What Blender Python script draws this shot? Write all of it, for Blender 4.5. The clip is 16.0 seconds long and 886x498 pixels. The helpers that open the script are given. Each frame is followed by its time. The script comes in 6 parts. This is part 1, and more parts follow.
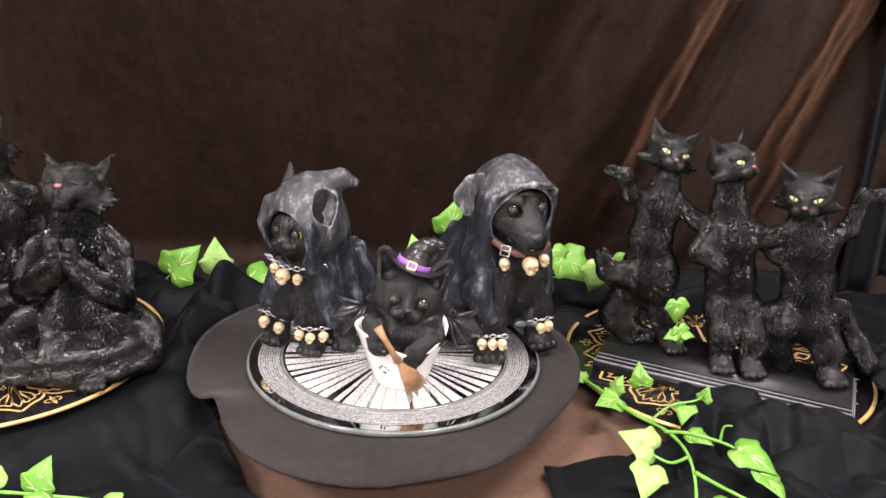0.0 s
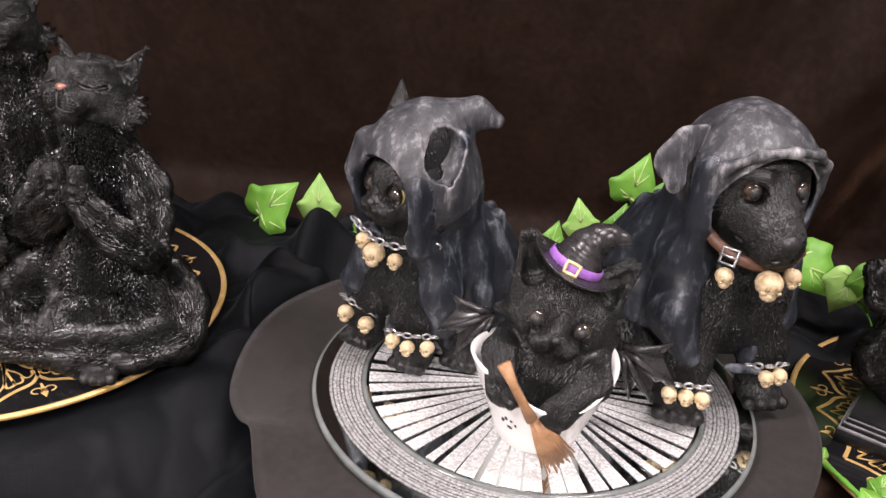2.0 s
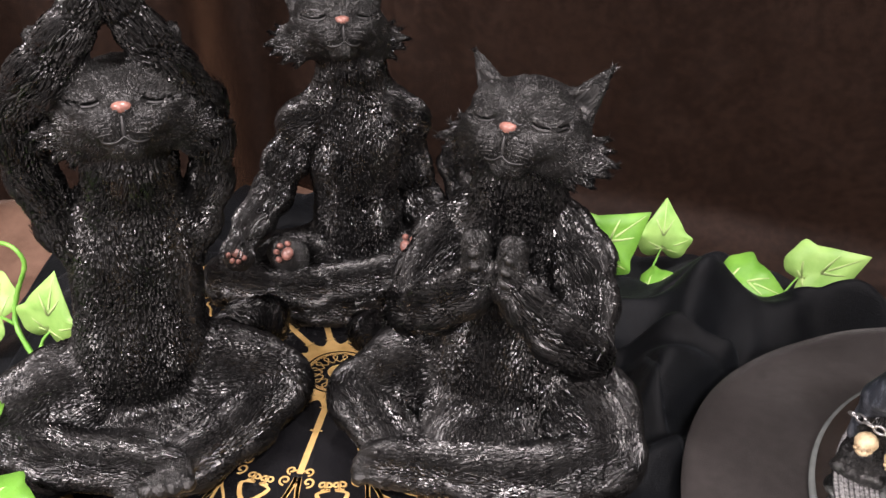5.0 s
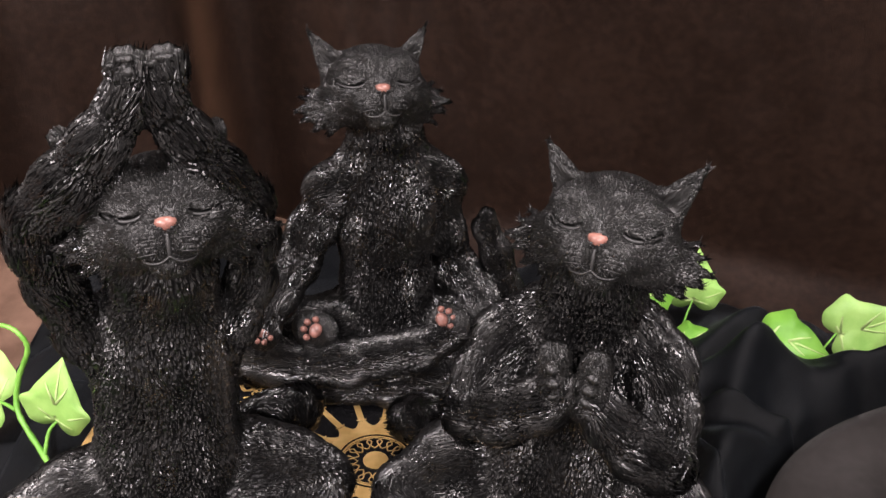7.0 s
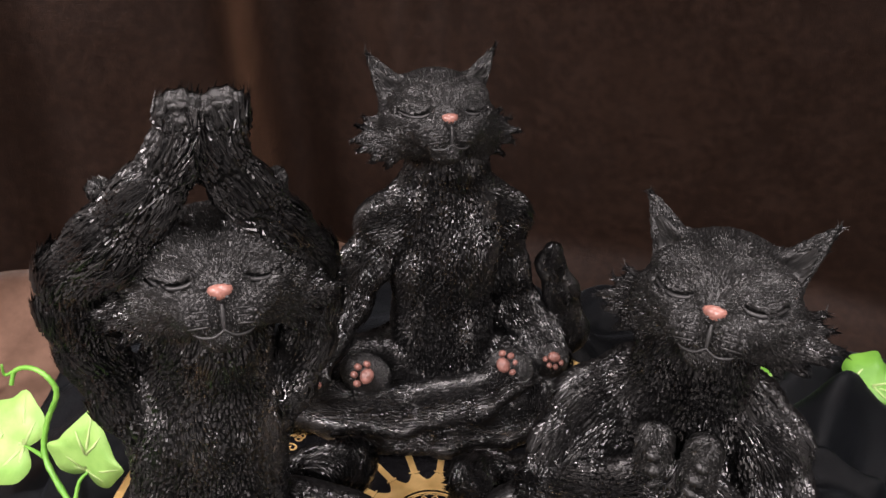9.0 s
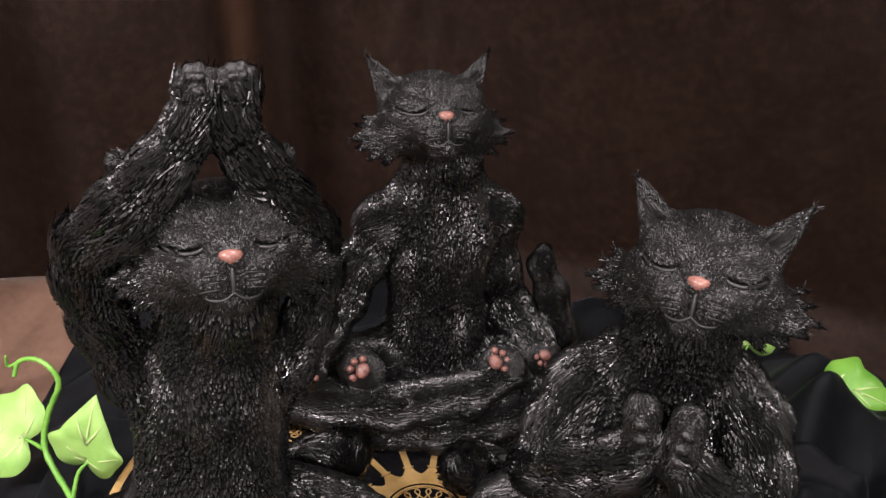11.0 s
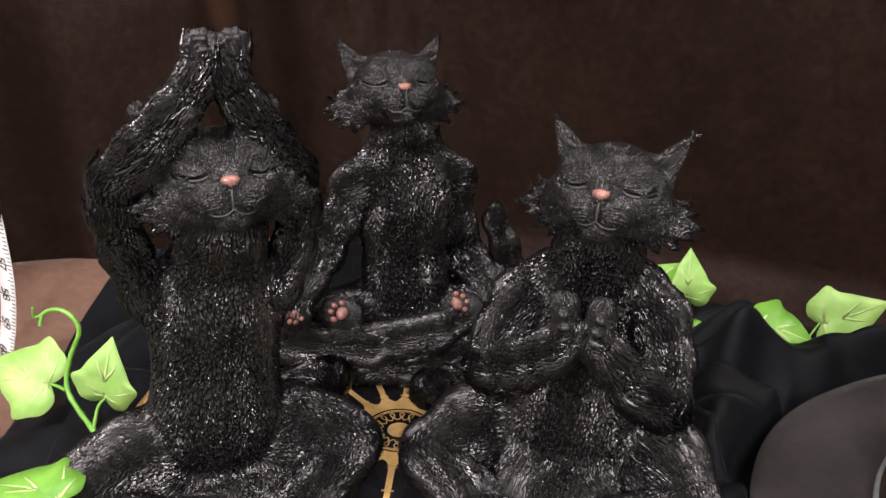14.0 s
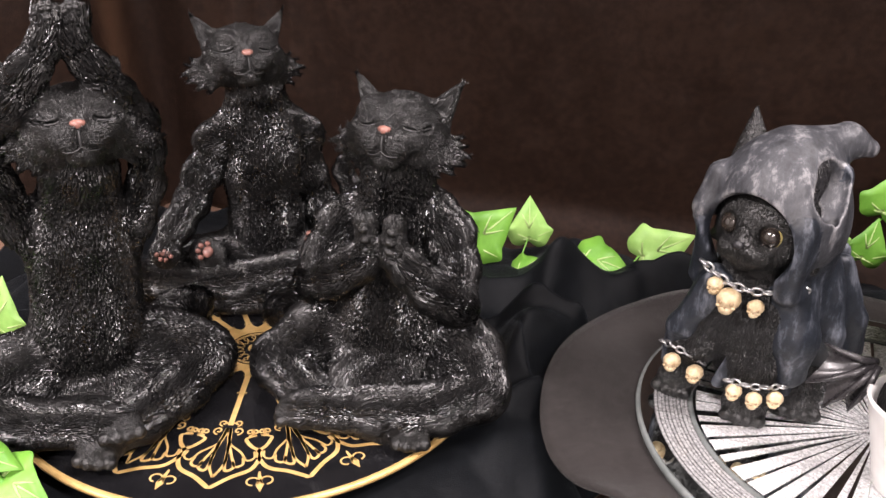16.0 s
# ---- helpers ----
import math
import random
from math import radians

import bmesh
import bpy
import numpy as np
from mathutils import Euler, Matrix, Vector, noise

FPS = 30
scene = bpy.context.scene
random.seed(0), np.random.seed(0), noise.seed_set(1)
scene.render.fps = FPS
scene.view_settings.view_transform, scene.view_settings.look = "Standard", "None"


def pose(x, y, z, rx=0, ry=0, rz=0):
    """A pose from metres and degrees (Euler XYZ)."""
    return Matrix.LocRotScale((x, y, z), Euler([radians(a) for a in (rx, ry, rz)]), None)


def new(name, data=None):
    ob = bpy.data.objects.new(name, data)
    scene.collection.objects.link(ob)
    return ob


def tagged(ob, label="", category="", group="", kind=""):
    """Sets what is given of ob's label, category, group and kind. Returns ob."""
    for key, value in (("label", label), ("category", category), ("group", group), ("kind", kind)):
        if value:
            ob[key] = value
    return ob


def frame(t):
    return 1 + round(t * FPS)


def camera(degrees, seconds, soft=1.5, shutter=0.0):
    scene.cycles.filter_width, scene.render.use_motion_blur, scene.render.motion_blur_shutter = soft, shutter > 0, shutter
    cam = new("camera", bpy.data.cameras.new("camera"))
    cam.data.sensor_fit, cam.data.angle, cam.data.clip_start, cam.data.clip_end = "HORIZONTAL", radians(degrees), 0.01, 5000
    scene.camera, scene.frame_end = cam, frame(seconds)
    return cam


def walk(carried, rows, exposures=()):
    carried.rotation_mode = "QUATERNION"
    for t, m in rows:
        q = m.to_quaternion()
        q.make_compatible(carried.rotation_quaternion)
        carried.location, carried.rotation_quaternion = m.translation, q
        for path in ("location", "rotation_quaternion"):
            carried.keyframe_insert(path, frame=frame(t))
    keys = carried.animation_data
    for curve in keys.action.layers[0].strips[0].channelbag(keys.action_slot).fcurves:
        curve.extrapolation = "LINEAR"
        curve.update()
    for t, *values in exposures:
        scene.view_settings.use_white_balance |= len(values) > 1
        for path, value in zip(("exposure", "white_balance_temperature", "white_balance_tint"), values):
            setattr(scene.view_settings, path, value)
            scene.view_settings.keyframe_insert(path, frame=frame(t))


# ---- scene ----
cam = camera(54.2, 16.0)
METRES, EYE, TILT, LEAN, TURN = 1.04, 0.44, -20.5, -2.0, 0.0
ROWS = [
    (0.0, 0.0, 0.0, 0.0, -0.0, 0.0, 0.0),
    (0.5, -0.0011, 0.1018, 0.0198, 3.75, -1.87, -1.96),
    (1.0, 0.0014, 0.1913, 0.0292, 5.9, -4.01, -3.22),
    (1.5, -0.0015, 0.2537, 0.0312, 8.03, -4.8, -4.6),
    (2.0, -0.0133, 0.2981, 0.029, 10.87, -5.05, -5.92),
    (2.5, -0.0387, 0.3293, 0.0244, 14.27, -5.26, -6.55),
    (3.0, -0.0748, 0.3418, 0.0249, 16.69, -5.53, -6.65),
    (3.5, -0.1254, 0.3679, 0.0345, 16.81, -6.15, -6.13),
    (4.0, -0.1845, 0.3977, 0.0354, 16.6, -7.11, -5.86),
    (4.5, -0.2237, 0.4135, 0.0436, 17.48, -7.56, -5.46),
    (5.0, -0.256, 0.419, 0.0558, 18.34, -8.29, -6.0),
    (7.5, -0.3336, 0.4662, 0.1095, 15.55, -9.38, -5.96),
    (8.0, -0.3491, 0.4832, 0.1182, 16.71, -9.84, -6.01),
    (10.5, -0.3585, 0.4867, 0.1048, 17.21, -8.14, -6.96),
    (11.0, -0.3518, 0.4658, 0.0936, 16.46, -6.98, -7.06),
    (11.5, -0.3476, 0.4463, 0.0821, 15.12, -6.35, -7.0),
    (12.0, -0.34, 0.4294, 0.0761, 14.79, -5.59, -6.38),
    (12.5, -0.3311, 0.4163, 0.0698, 14.98, -5.09, -5.93),
    (13.0, -0.3259, 0.4061, 0.0678, 15.39, -4.81, -5.77),
    (13.5, -0.3233, 0.4031, 0.0676, 15.44, -4.86, -5.54),
    (14.0, -0.3135, 0.3909, 0.0613, 15.22, -5.26, -5.25),
    (14.5, -0.3016, 0.3642, 0.0568, 15.6, -5.23, -5.45),
    (15.0, -0.2837, 0.3342, 0.0543, 15.52, -5.27, -5.47),
    (15.5, -0.2517, 0.3191, 0.0461, 14.04, -5.42, -4.83),
    (16.0, -0.2172, 0.3127, 0.04, 11.51, -5.6, -3.72),
]
walk(cam, [(t, pose(0, 0, EYE, TILT, LEAN, TURN) @ pose(METRES * x, METRES * y, METRES * z, 90 + pitch, roll, yaw)) for t, x, y, z, yaw, pitch, roll in ROWS],
     exposures=[(0.0, 0.28), (1.0, 0.1), (1.5, 0.0), (3.0, 0.04), (3.5, 0.15), (4.0, 0.65), (4.5, 0.5), (5.0, 0.35), (7.5, 0.28), (8.0, 0.23), (10.5, 0.08), (13.0, 0.03), (14.0, 0.08), (15.0, 0.13), (16.0, 0.33)])

# ---- light: a shop room with unseen ceiling panels, two of them added as fill ----
world = bpy.data.worlds.new("room_air")
scene.world = world
world.use_nodes = True
world.node_tree.nodes["Background"].inputs[0].default_value = (0.9, 0.92, 1.0, 1)
world.node_tree.nodes["Background"].inputs[1].default_value = 0.008


def panel_light(name, where, size, watts, colour=(1.0, 0.89, 0.90)):
    data = bpy.data.lights.new(name, "AREA")
    data.shape, data.size, data.size_y, data.energy, data.color = "RECTANGLE", size[0], size[1], watts, colour
    ob = new(name, data)
    ob.matrix_world = pose(*where)
    return ob


panel_light("unseen_panel_light", (0.20, -1.85, 1.88), (0.6, 0.20), 122)
panel_light("unseen_panel_light", (-1.55, -0.75, 1.88), (0.6, 0.20), 104)
# Added fill with no known source: brightens the east curtain folds.
panel_light("unseen_panel_light", (0.80, 0.45, 1.88), (0.8, 0.25), 46)
# Added fill above the figures: brightens the west curtain and the hood tops.
panel_light("unseen_panel_light", (-0.30, 0.92, 1.88), (0.6, 0.20), 30)

# ---- materials ----


def nodes_of(name):
    m = bpy.data.materials.new(name)
    m.use_nodes = True
    nt = m.node_tree
    return m, nt, nt.nodes["Principled BSDF"]


def node(nt, kind, **sets):
    n = nt.nodes.new(kind)
    for k, v in sets.items():
        if k in n.inputs:
            n.inputs[k].default_value = v
    return n


def noise_node(nt, vec, scale, detail=3.0, rough=0.55):
    n = node(nt, "ShaderNodeTexNoise", Scale=scale, Detail=detail, Roughness=rough)
    if vec is not None:
        nt.links.new(vec, n.inputs["Vector"])
    return n.outputs["Fac"]


def ramp(nt, fac, stops):
    r = nt.nodes.new("ShaderNodeValToRGB")
    while len(r.color_ramp.elements) < len(stops):
        r.color_ramp.elements.new(0.5)
    for e, (p, c) in zip(r.color_ramp.elements, stops):
        e.position, e.color = p, (*c, 1)
    nt.links.new(fac, r.inputs[0])
    return r.outputs[0]


def remap(nt, fac, lo, hi, a=0.3, b=0.7):
    r = node(nt, "ShaderNodeMapRange", **{"From Min": a, "From Max": b, "To Min": lo, "To Max": hi})
    nt.links.new(fac, r.inputs["Value"])
    return r.outputs["Result"]


def bump(nt, bsdf, height, strength, distance, onto=None):
    b = node(nt, "ShaderNodeBump", Strength=strength, Distance=distance)
    nt.links.new(height, b.inputs["Height"])
    if onto is not None:
        nt.links.new(onto, b.inputs["Normal"])
    nt.links.new(b.outputs[0], bsdf.inputs["Normal"])
    return b.outputs[0]


def surface(name, dark, light, rough=(0.4, 0.6), scale=60.0, fine=600.0, bump_mm=0.3, metal=0.0, spec=0.5, coat=0.0, sheen=0.0, space="Object"):
    """A painted or plain surface with variation at two scales."""
    m, nt, b = nodes_of(name)
    co = nt.nodes.new("ShaderNodeTexCoord").outputs[space]
    big, small = noise_node(nt, co, scale, 4), noise_node(nt, co, fine, 2)
    nt.links.new(ramp(nt, big, [(0.3, dark), (0.7, light)]), b.inputs["Base Color"])
    nt.links.new(remap(nt, small, rough[0], rough[1]), b.inputs["Roughness"])
    b.inputs["Metallic"].default_value, b.inputs["Specular IOR Level"].default_value = metal, spec
    b.inputs["Coat Weight"].default_value, b.inputs["Sheen Weight"].default_value = coat, sheen
    if bump_mm:
        bump(nt, b, small, 0.5, bump_mm / 1000)
    return m


def fur_material(name, dark, light, rough=(0.28, 0.5), strength=0.9, coarse=420.0):
    """Carved, painted fur: strands that run along each limb."""
    m, nt, b = nodes_of(name)
    at = nt.nodes.new("ShaderNodeAttribute")
    at.attribute_name = "flow"
    co = nt.nodes.new("ShaderNodeTexCoord").outputs["Object"]
    warp = node(nt, "ShaderNodeTexNoise", Scale=60.0, Detail=2.0)
    nt.links.new(co, warp.inputs["Vector"])
    mixed = node(nt, "ShaderNodeVectorMath")
    mixed.operation = "MULTIPLY_ADD"
    mixed.inputs[1].default_value = (0.010, 0.010, 0.010)
    nt.links.new(warp.outputs["Color"], mixed.inputs[0])
    nt.links.new(at.outputs["Vector"], mixed.inputs[2])
    strands = noise_node(nt, mixed.outputs[0], coarse, 3.0, 0.6)
    patch = noise_node(nt, co, 55.0, 3.0)
    nt.links.new(ramp(nt, strands, [(0.35, dark), (0.55, dark), (0.72, light)]), b.inputs["Base Color"])
    nt.links.new(remap(nt, patch, rough[0], rough[1]), b.inputs["Roughness"])
    b.inputs["Specular IOR Level"].default_value = 0.5
    bump(nt, b, strands, strength, 0.0016)
    return m


def robe_material(name, dark, mid, light):
    """Cast cloth, dry-brushed lighter on the raised folds."""
    m, nt, b = nodes_of(name)
    co = nt.nodes.new("ShaderNodeTexCoord").outputs["Object"]
    point = nt.nodes.new("ShaderNodeNewGeometry").outputs["Pointiness"]
    long = node(nt, "ShaderNodeMapping")
    long.inputs["Scale"].default_value = (1.0, 1.0, 0.3)
    nt.links.new(co, long.inputs["Vector"])
    cloud = noise_node(nt, long.outputs[0], 110.0, 6.0, 0.75)
    add = node(nt, "ShaderNodeMath")
    add.operation = "ADD"
    nt.links.new(remap(nt, point, -0.24, 0.24, 0.42, 0.58), add.inputs[0])
    nt.links.new(remap(nt, cloud, 0.30, 0.66), add.inputs[1])
    nt.links.new(ramp(nt, add.outputs[0], [(0.30, dark), (0.52, mid), (0.82, light)]), b.inputs["Base Color"])
    fine = noise_node(nt, co, 420.0, 3.0)
    nt.links.new(remap(nt, fine, 0.42, 0.62), b.inputs["Roughness"])
    bump(nt, b, fine, 0.35, 0.0006)
    return m


def cloth_material(name, dark, light, sheen=0.25, rough=0.85, weave=1600.0, tint=(1.0, 1.0, 1.0), mottle=0.12):
    m, nt, b = nodes_of(name)
    co = nt.nodes.new("ShaderNodeTexCoord").outputs["Object"]
    big, mid = noise_node(nt, co, 9.0, 5.0), noise_node(nt, co, 140.0, 3.0)
    thread = noise_node(nt, co, weave, 2.0)
    mix = node(nt, "ShaderNodeMath")
    mix.operation = "ADD"
    nt.links.new(big, mix.inputs[0])
    nt.links.new(remap(nt, mid, -mottle, mottle), mix.inputs[1])
    nt.links.new(ramp(nt, mix.outputs[0], [(0.3, dark), (0.7, light)]), b.inputs["Base Color"])
    b.inputs["Roughness"].default_value, b.inputs["Sheen Weight"].default_value = rough, sheen
    b.inputs["Sheen Roughness"].default_value = 0.25
    b.inputs["Sheen Tint"].default_value = (*tint, 1)
    b.inputs["Specular IOR Level"].default_value = 0.12
    both = node(nt, "ShaderNodeMath")
    both.operation = "ADD"
    nt.links.new(thread, both.inputs[0])
    nt.links.new(mid, both.inputs[1])
    bump(nt, b, both.outputs[0], 0.5, 0.0012)
    return m


FUR = fur_material("painted_black_fur", (0.0028, 0.0028, 0.0029), (0.0115, 0.0115, 0.0118), (0.22, 0.36), 0.5)
FUR_SOFT = fur_material("matt_black_fur", (0.005, 0.005, 0.0052), (0.013, 0.013, 0.0135), (0.36, 0.55), 0.25, 520.0)
FACE = fur_material("brushed_grey_face", (0.0044, 0.0045, 0.0044), (0.0190, 0.0192, 0.0186), (0.30, 0.46), 0.70, 480.0)
ROBE = robe_material("blue_black_cast_robe", (0.0035, 0.0045, 0.0062), (0.0105, 0.0140, 0.0205), (0.20, 0.215, 0.25))
# Paler than the robe: brushed paint, plus top light put into the colour.
HOOD = robe_material("grey_brushed_lit_hood", (0.009, 0.0095, 0.011), (0.042, 0.044, 0.050), (0.38, 0.375, 0.38))
DARK = surface("black_paint", (0.008, 0.008, 0.009), (0.02, 0.02, 0.022), (0.35, 0.5))
PINK = surface("pink_painted_nose", (0.16, 0.070, 0.055), (0.30, 0.14, 0.11), (0.25, 0.4), 200)
PAD = surface("pink_brown_pads", (0.09, 0.042, 0.034), (0.27, 0.125, 0.10), (0.3, 0.5), 200)
BONE_DARK = surface("bone_hollow", (0.24, 0.16, 0.085), (0.38, 0.27, 0.15), (0.5, 0.6), 260)
BONE = surface("painted_bone", (0.42, 0.30, 0.16), (0.74, 0.61, 0.40), (0.35, 0.55), 260, 900, 0.5)
CHAIN = surface("silver_paint", (0.35, 0.35, 0.36), (0.6, 0.6, 0.6), (0.25, 0.45), 300, 900, 0.2, metal=0.9)
LEATHER = surface("brown_strap", (0.05, 0.022, 0.012), (0.13, 0.06, 0.035), (0.45, 0.6), 150, 700)
CUP = surface("white_glazed_cup", (0.78, 0.77, 0.74), (0.86, 0.85, 0.83), (0.12, 0.25), 40, 300, 0.05, coat=0.3)
EYE_DARK = surface("glossy_brown_eye", (0.010, 0.008, 0.007), (0.032, 0.025, 0.020), (0.05, 0.1), 200, 300, 0, coat=1.0)
EYE_GREY = surface("glossy_grey_eye", (0.022, 0.019, 0.016), (0.055, 0.047, 0.040), (0.05, 0.1), 200, 300, 0, coat=1.0)
EYE_BROWN = surface("glossy_amber_eye", (0.016, 0.010, 0.007), (0.036, 0.022, 0.013), (0.05, 0.1), 200, 300, 0, coat=1.0)
EYE_RIM = surface("amber_eye_rim", (0.25, 0.2, 0.07), (0.4, 0.34, 0.14), (0.2, 0.3), 300)
EYE_YELLOW = surface("yellow_green_eye", (0.55, 0.58, 0.2), (0.8, 0.8, 0.42), (0.15, 0.25), 300)
HAT = surface("glossy_black_hat", (0.012, 0.011, 0.012), (0.03, 0.028, 0.03), (0.22, 0.38), 60, 300, 0.2)
PURPLE = surface("purple_band", (0.22, 0.08, 0.36), (0.38, 0.17, 0.55), (0.4, 0.55), 200)
BUCKLE = surface("gold_buckle", (0.62, 0.46, 0.2), (0.85, 0.7, 0.4), (0.3, 0.45), 200, 600, 0.1, metal=0.4)
BROOM = surface("carved_broom_wood", (0.22, 0.11, 0.05), (0.48, 0.27, 0.14), (0.5, 0.65), 120, 700, 0.6)
FELT = cloth_material("charcoal_felt", (0.024, 0.0213, 0.0205), (0.036, 0.0325, 0.031), 0.10, 0.95, 2200)
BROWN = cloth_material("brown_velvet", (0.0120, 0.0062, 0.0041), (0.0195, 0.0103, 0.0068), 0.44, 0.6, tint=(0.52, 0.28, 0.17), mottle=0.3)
# Same brown as the curtain's velvet, with stronger light put into the colour.
BROWN_LIT = cloth_material("brown_table_cloth", (0.10, 0.058, 0.04), (0.15, 0.09, 0.063), 0.2, 0.8)
BLACK = cloth_material("black_velvet", (0.0022, 0.0027, 0.0034), (0.0050, 0.0060, 0.0073), 0.07, 0.48, tint=(0.55, 0.62, 0.70))
GLAZE = surface("black_lacquer", (0.006, 0.006, 0.007), (0.010, 0.010, 0.011), (0.10, 0.2), 30, 250, 0, coat=0.4)
GOLD = surface("printed_gold", (0.58, 0.36, 0.12), (0.82, 0.56, 0.23), (0.3, 0.45), 90, 600, 0.05, metal=0.35)
LEAF = surface("green_silk_leaf", (0.085, 0.24, 0.022), (0.17, 0.38, 0.05), (0.4, 0.6), 45, 900, 0.3)
LEAF_PALE = surface("pale_green_leaf", (0.20, 0.40, 0.08), (0.36, 0.58, 0.16), (0.4, 0.6), 45, 900, 0.3)
VEIN = surface("pale_leaf_vein", (0.30, 0.45, 0.14), (0.45, 0.58, 0.24), (0.45, 0.6), 100)
STEM = surface("green_plastic_stem", (0.10, 0.30, 0.03), (0.20, 0.45, 0.07), (0.4, 0.55), 80)
TAPE = surface("white_tape", (0.72, 0.72, 0.70), (0.82, 0.82, 0.80), (0.35, 0.5), 40)
# Black of prints and pupils, also the shade laid into the face grooves.
INK_SHADE = surface("black_ink_groove_shade", (0.015, 0.015, 0.015), (0.03, 0.03, 0.03), (0.4, 0.5), 100, 500, 0)
STONE = surface("black_plinth_paint", (0.007, 0.007, 0.008), (0.016, 0.016, 0.017), (0.3, 0.5), 60)
SILVER_LINE = surface("grey_dry_brushed_edge", (0.16, 0.16, 0.17), (0.32, 0.32, 0.33), (0.4, 0.55), 120)
PLASTER = surface("beige_wall_paint", (0.34, 0.325, 0.31), (0.40, 0.385, 0.365), (0.8, 0.9), 3, 60, 0.3)
FLOORING = surface("grey_carpet", (0.10, 0.10, 0.10), (0.16, 0.155, 0.15), (0.9, 0.95), 12, 300, 2)
TABLE = surface("table_laminate", (0.3, 0.28, 0.25), (0.38, 0.36, 0.33), (0.4, 0.5), 5)


def mirror_material():
    m, nt, b = nodes_of("silvered_mirror")
    co = nt.nodes.new("ShaderNodeTexCoord").outputs["Object"]
    b.inputs["Base Color"].default_value, b.inputs["Metallic"].default_value = (0.72, 0.76, 0.75, 1), 1.0
    nt.links.new(remap(nt, noise_node(nt, co, 30.0), 0.015, 0.05), b.inputs["Roughness"])
    return m


def glitter_material(name, lo, hi):
    """Fine silver grains, each with its own tilt."""
    m, nt, b = nodes_of(name)
    co = nt.nodes.new("ShaderNodeTexCoord").outputs["Object"]
    v = node(nt, "ShaderNodeTexVoronoi", Scale=650.0)
    nt.links.new(co, v.inputs["Vector"])
    nt.links.new(ramp(nt, v.outputs["Distance"], [(0.0, (hi, hi, hi)), (0.8, (lo, lo, lo))]), b.inputs["Base Color"])
    b.inputs["Metallic"].default_value = 0.3
    sep = nt.nodes.new("ShaderNodeSeparateColor")
    nt.links.new(v.outputs["Color"], sep.inputs[0])
    nt.links.new(remap(nt, sep.outputs[0], 0.12, 0.5, 0.0, 1.0), b.inputs["Roughness"])
    bump(nt, b, sep.outputs[1], 1.0, 0.0025)
    return m


MIRROR, GLITTER = mirror_material(), glitter_material("silver_glitter", 0.62, 0.94)
GLITTER_GREY = glitter_material("grey_glitter", 0.30, 0.62)
GLITTER_DIM = glitter_material("dim_glitter", 0.06, 0.26)
GLASS_EDGE = surface("grey_glass_edge", (0.10, 0.112, 0.108), (0.18, 0.195, 0.19), (0.08, 0.2), 60, 300, 0, spec=0.6)

# ---- mesh tools ----


def link_mesh(name, verts, faces, mats, parent=None, label="", index=None, smooth=True, origin=None):
    me = bpy.data.meshes.new(name)
    o = Vector(origin or (0, 0, 0))
    base = np.asarray(verts, dtype=float).reshape(-1, 3) - np.array(o)
    me.from_pydata(base.tolist(), [], [list(f) for f in faces])
    for m in (mats if isinstance(mats, (list, tuple)) else [mats]):
        me.materials.append(m)
    if index is not None:
        me.polygons.foreach_set("material_index", np.asarray(index, dtype=np.int32))
    me.polygons.foreach_set("use_smooth", [smooth] * len(me.polygons))
    me.update()
    ob = new(name, me)
    ob.location = o
    if parent is not None:
        ob.parent = parent
        ob.matrix_parent_inverse = Matrix.Translation(-parent.location)
    if label:
        ob["label"] = label
    return ob


def thing(name, where, label, category, group="", kind=""):
    ob = new(name)
    ob.location = where
    ob.empty_display_size = 0.02
    return tagged(ob, label, category, group, kind)


def ball(c, r, n=12, turn=None):
    r = (r, r, r) if np.isscalar(r) else r
    vs, fs = [], []
    for i in range(n // 2 + 1):
        a = math.pi * i / (n // 2)
        for j in range(n):
            b = 2 * math.pi * j / n
            p = Vector((r[0] * math.sin(a) * math.cos(b), r[1] * math.sin(a) * math.sin(b), r[2] * math.cos(a)))
            vs.append(tuple((turn @ p if turn else p) + Vector(c)))
    for i in range(n // 2):
        for j in range(n):
            fs.append((i * n + j, (i + 1) * n + j, (i + 1) * n + (j + 1) % n, i * n + (j + 1) % n))
    return vs, fs


def tube(points, radius, n=8, flat=1.0, closed=False):
    """A round (or flattened) tube along points; radius may be a list."""
    pts = [Vector(p) for p in points]
    k = len(pts)
    rs = [radius] * k if np.isscalar(radius) else list(radius)
    vs, fs = [], []
    side = None
    for i, p in enumerate(pts):
        d = (pts[(i + 1) % k] - pts[i - 1]) if closed else (pts[min(i + 1, k - 1)] - pts[max(i - 1, 0)])
        d.normalize()
        if side is None:
            side = d.orthogonal().normalized()
        side = (side - d * side.dot(d)).normalized()
        up = d.cross(side)
        for j in range(n):
            a = 2 * math.pi * j / n
            vs.append(tuple(p + side * rs[i] * math.cos(a) + up * rs[i] * flat * math.sin(a)))
    for i in range(k if closed else k - 1):
        for j in range(n):
            a, b = i * n, ((i + 1) % k) * n
            fs.append((a + j, a + (j + 1) % n, b + (j + 1) % n, b + j))
    if not closed:
        fs.append(tuple(range(n - 1, -1, -1)))
        fs.append(tuple((k - 1) * n + j for j in range(n)))
    return vs, fs


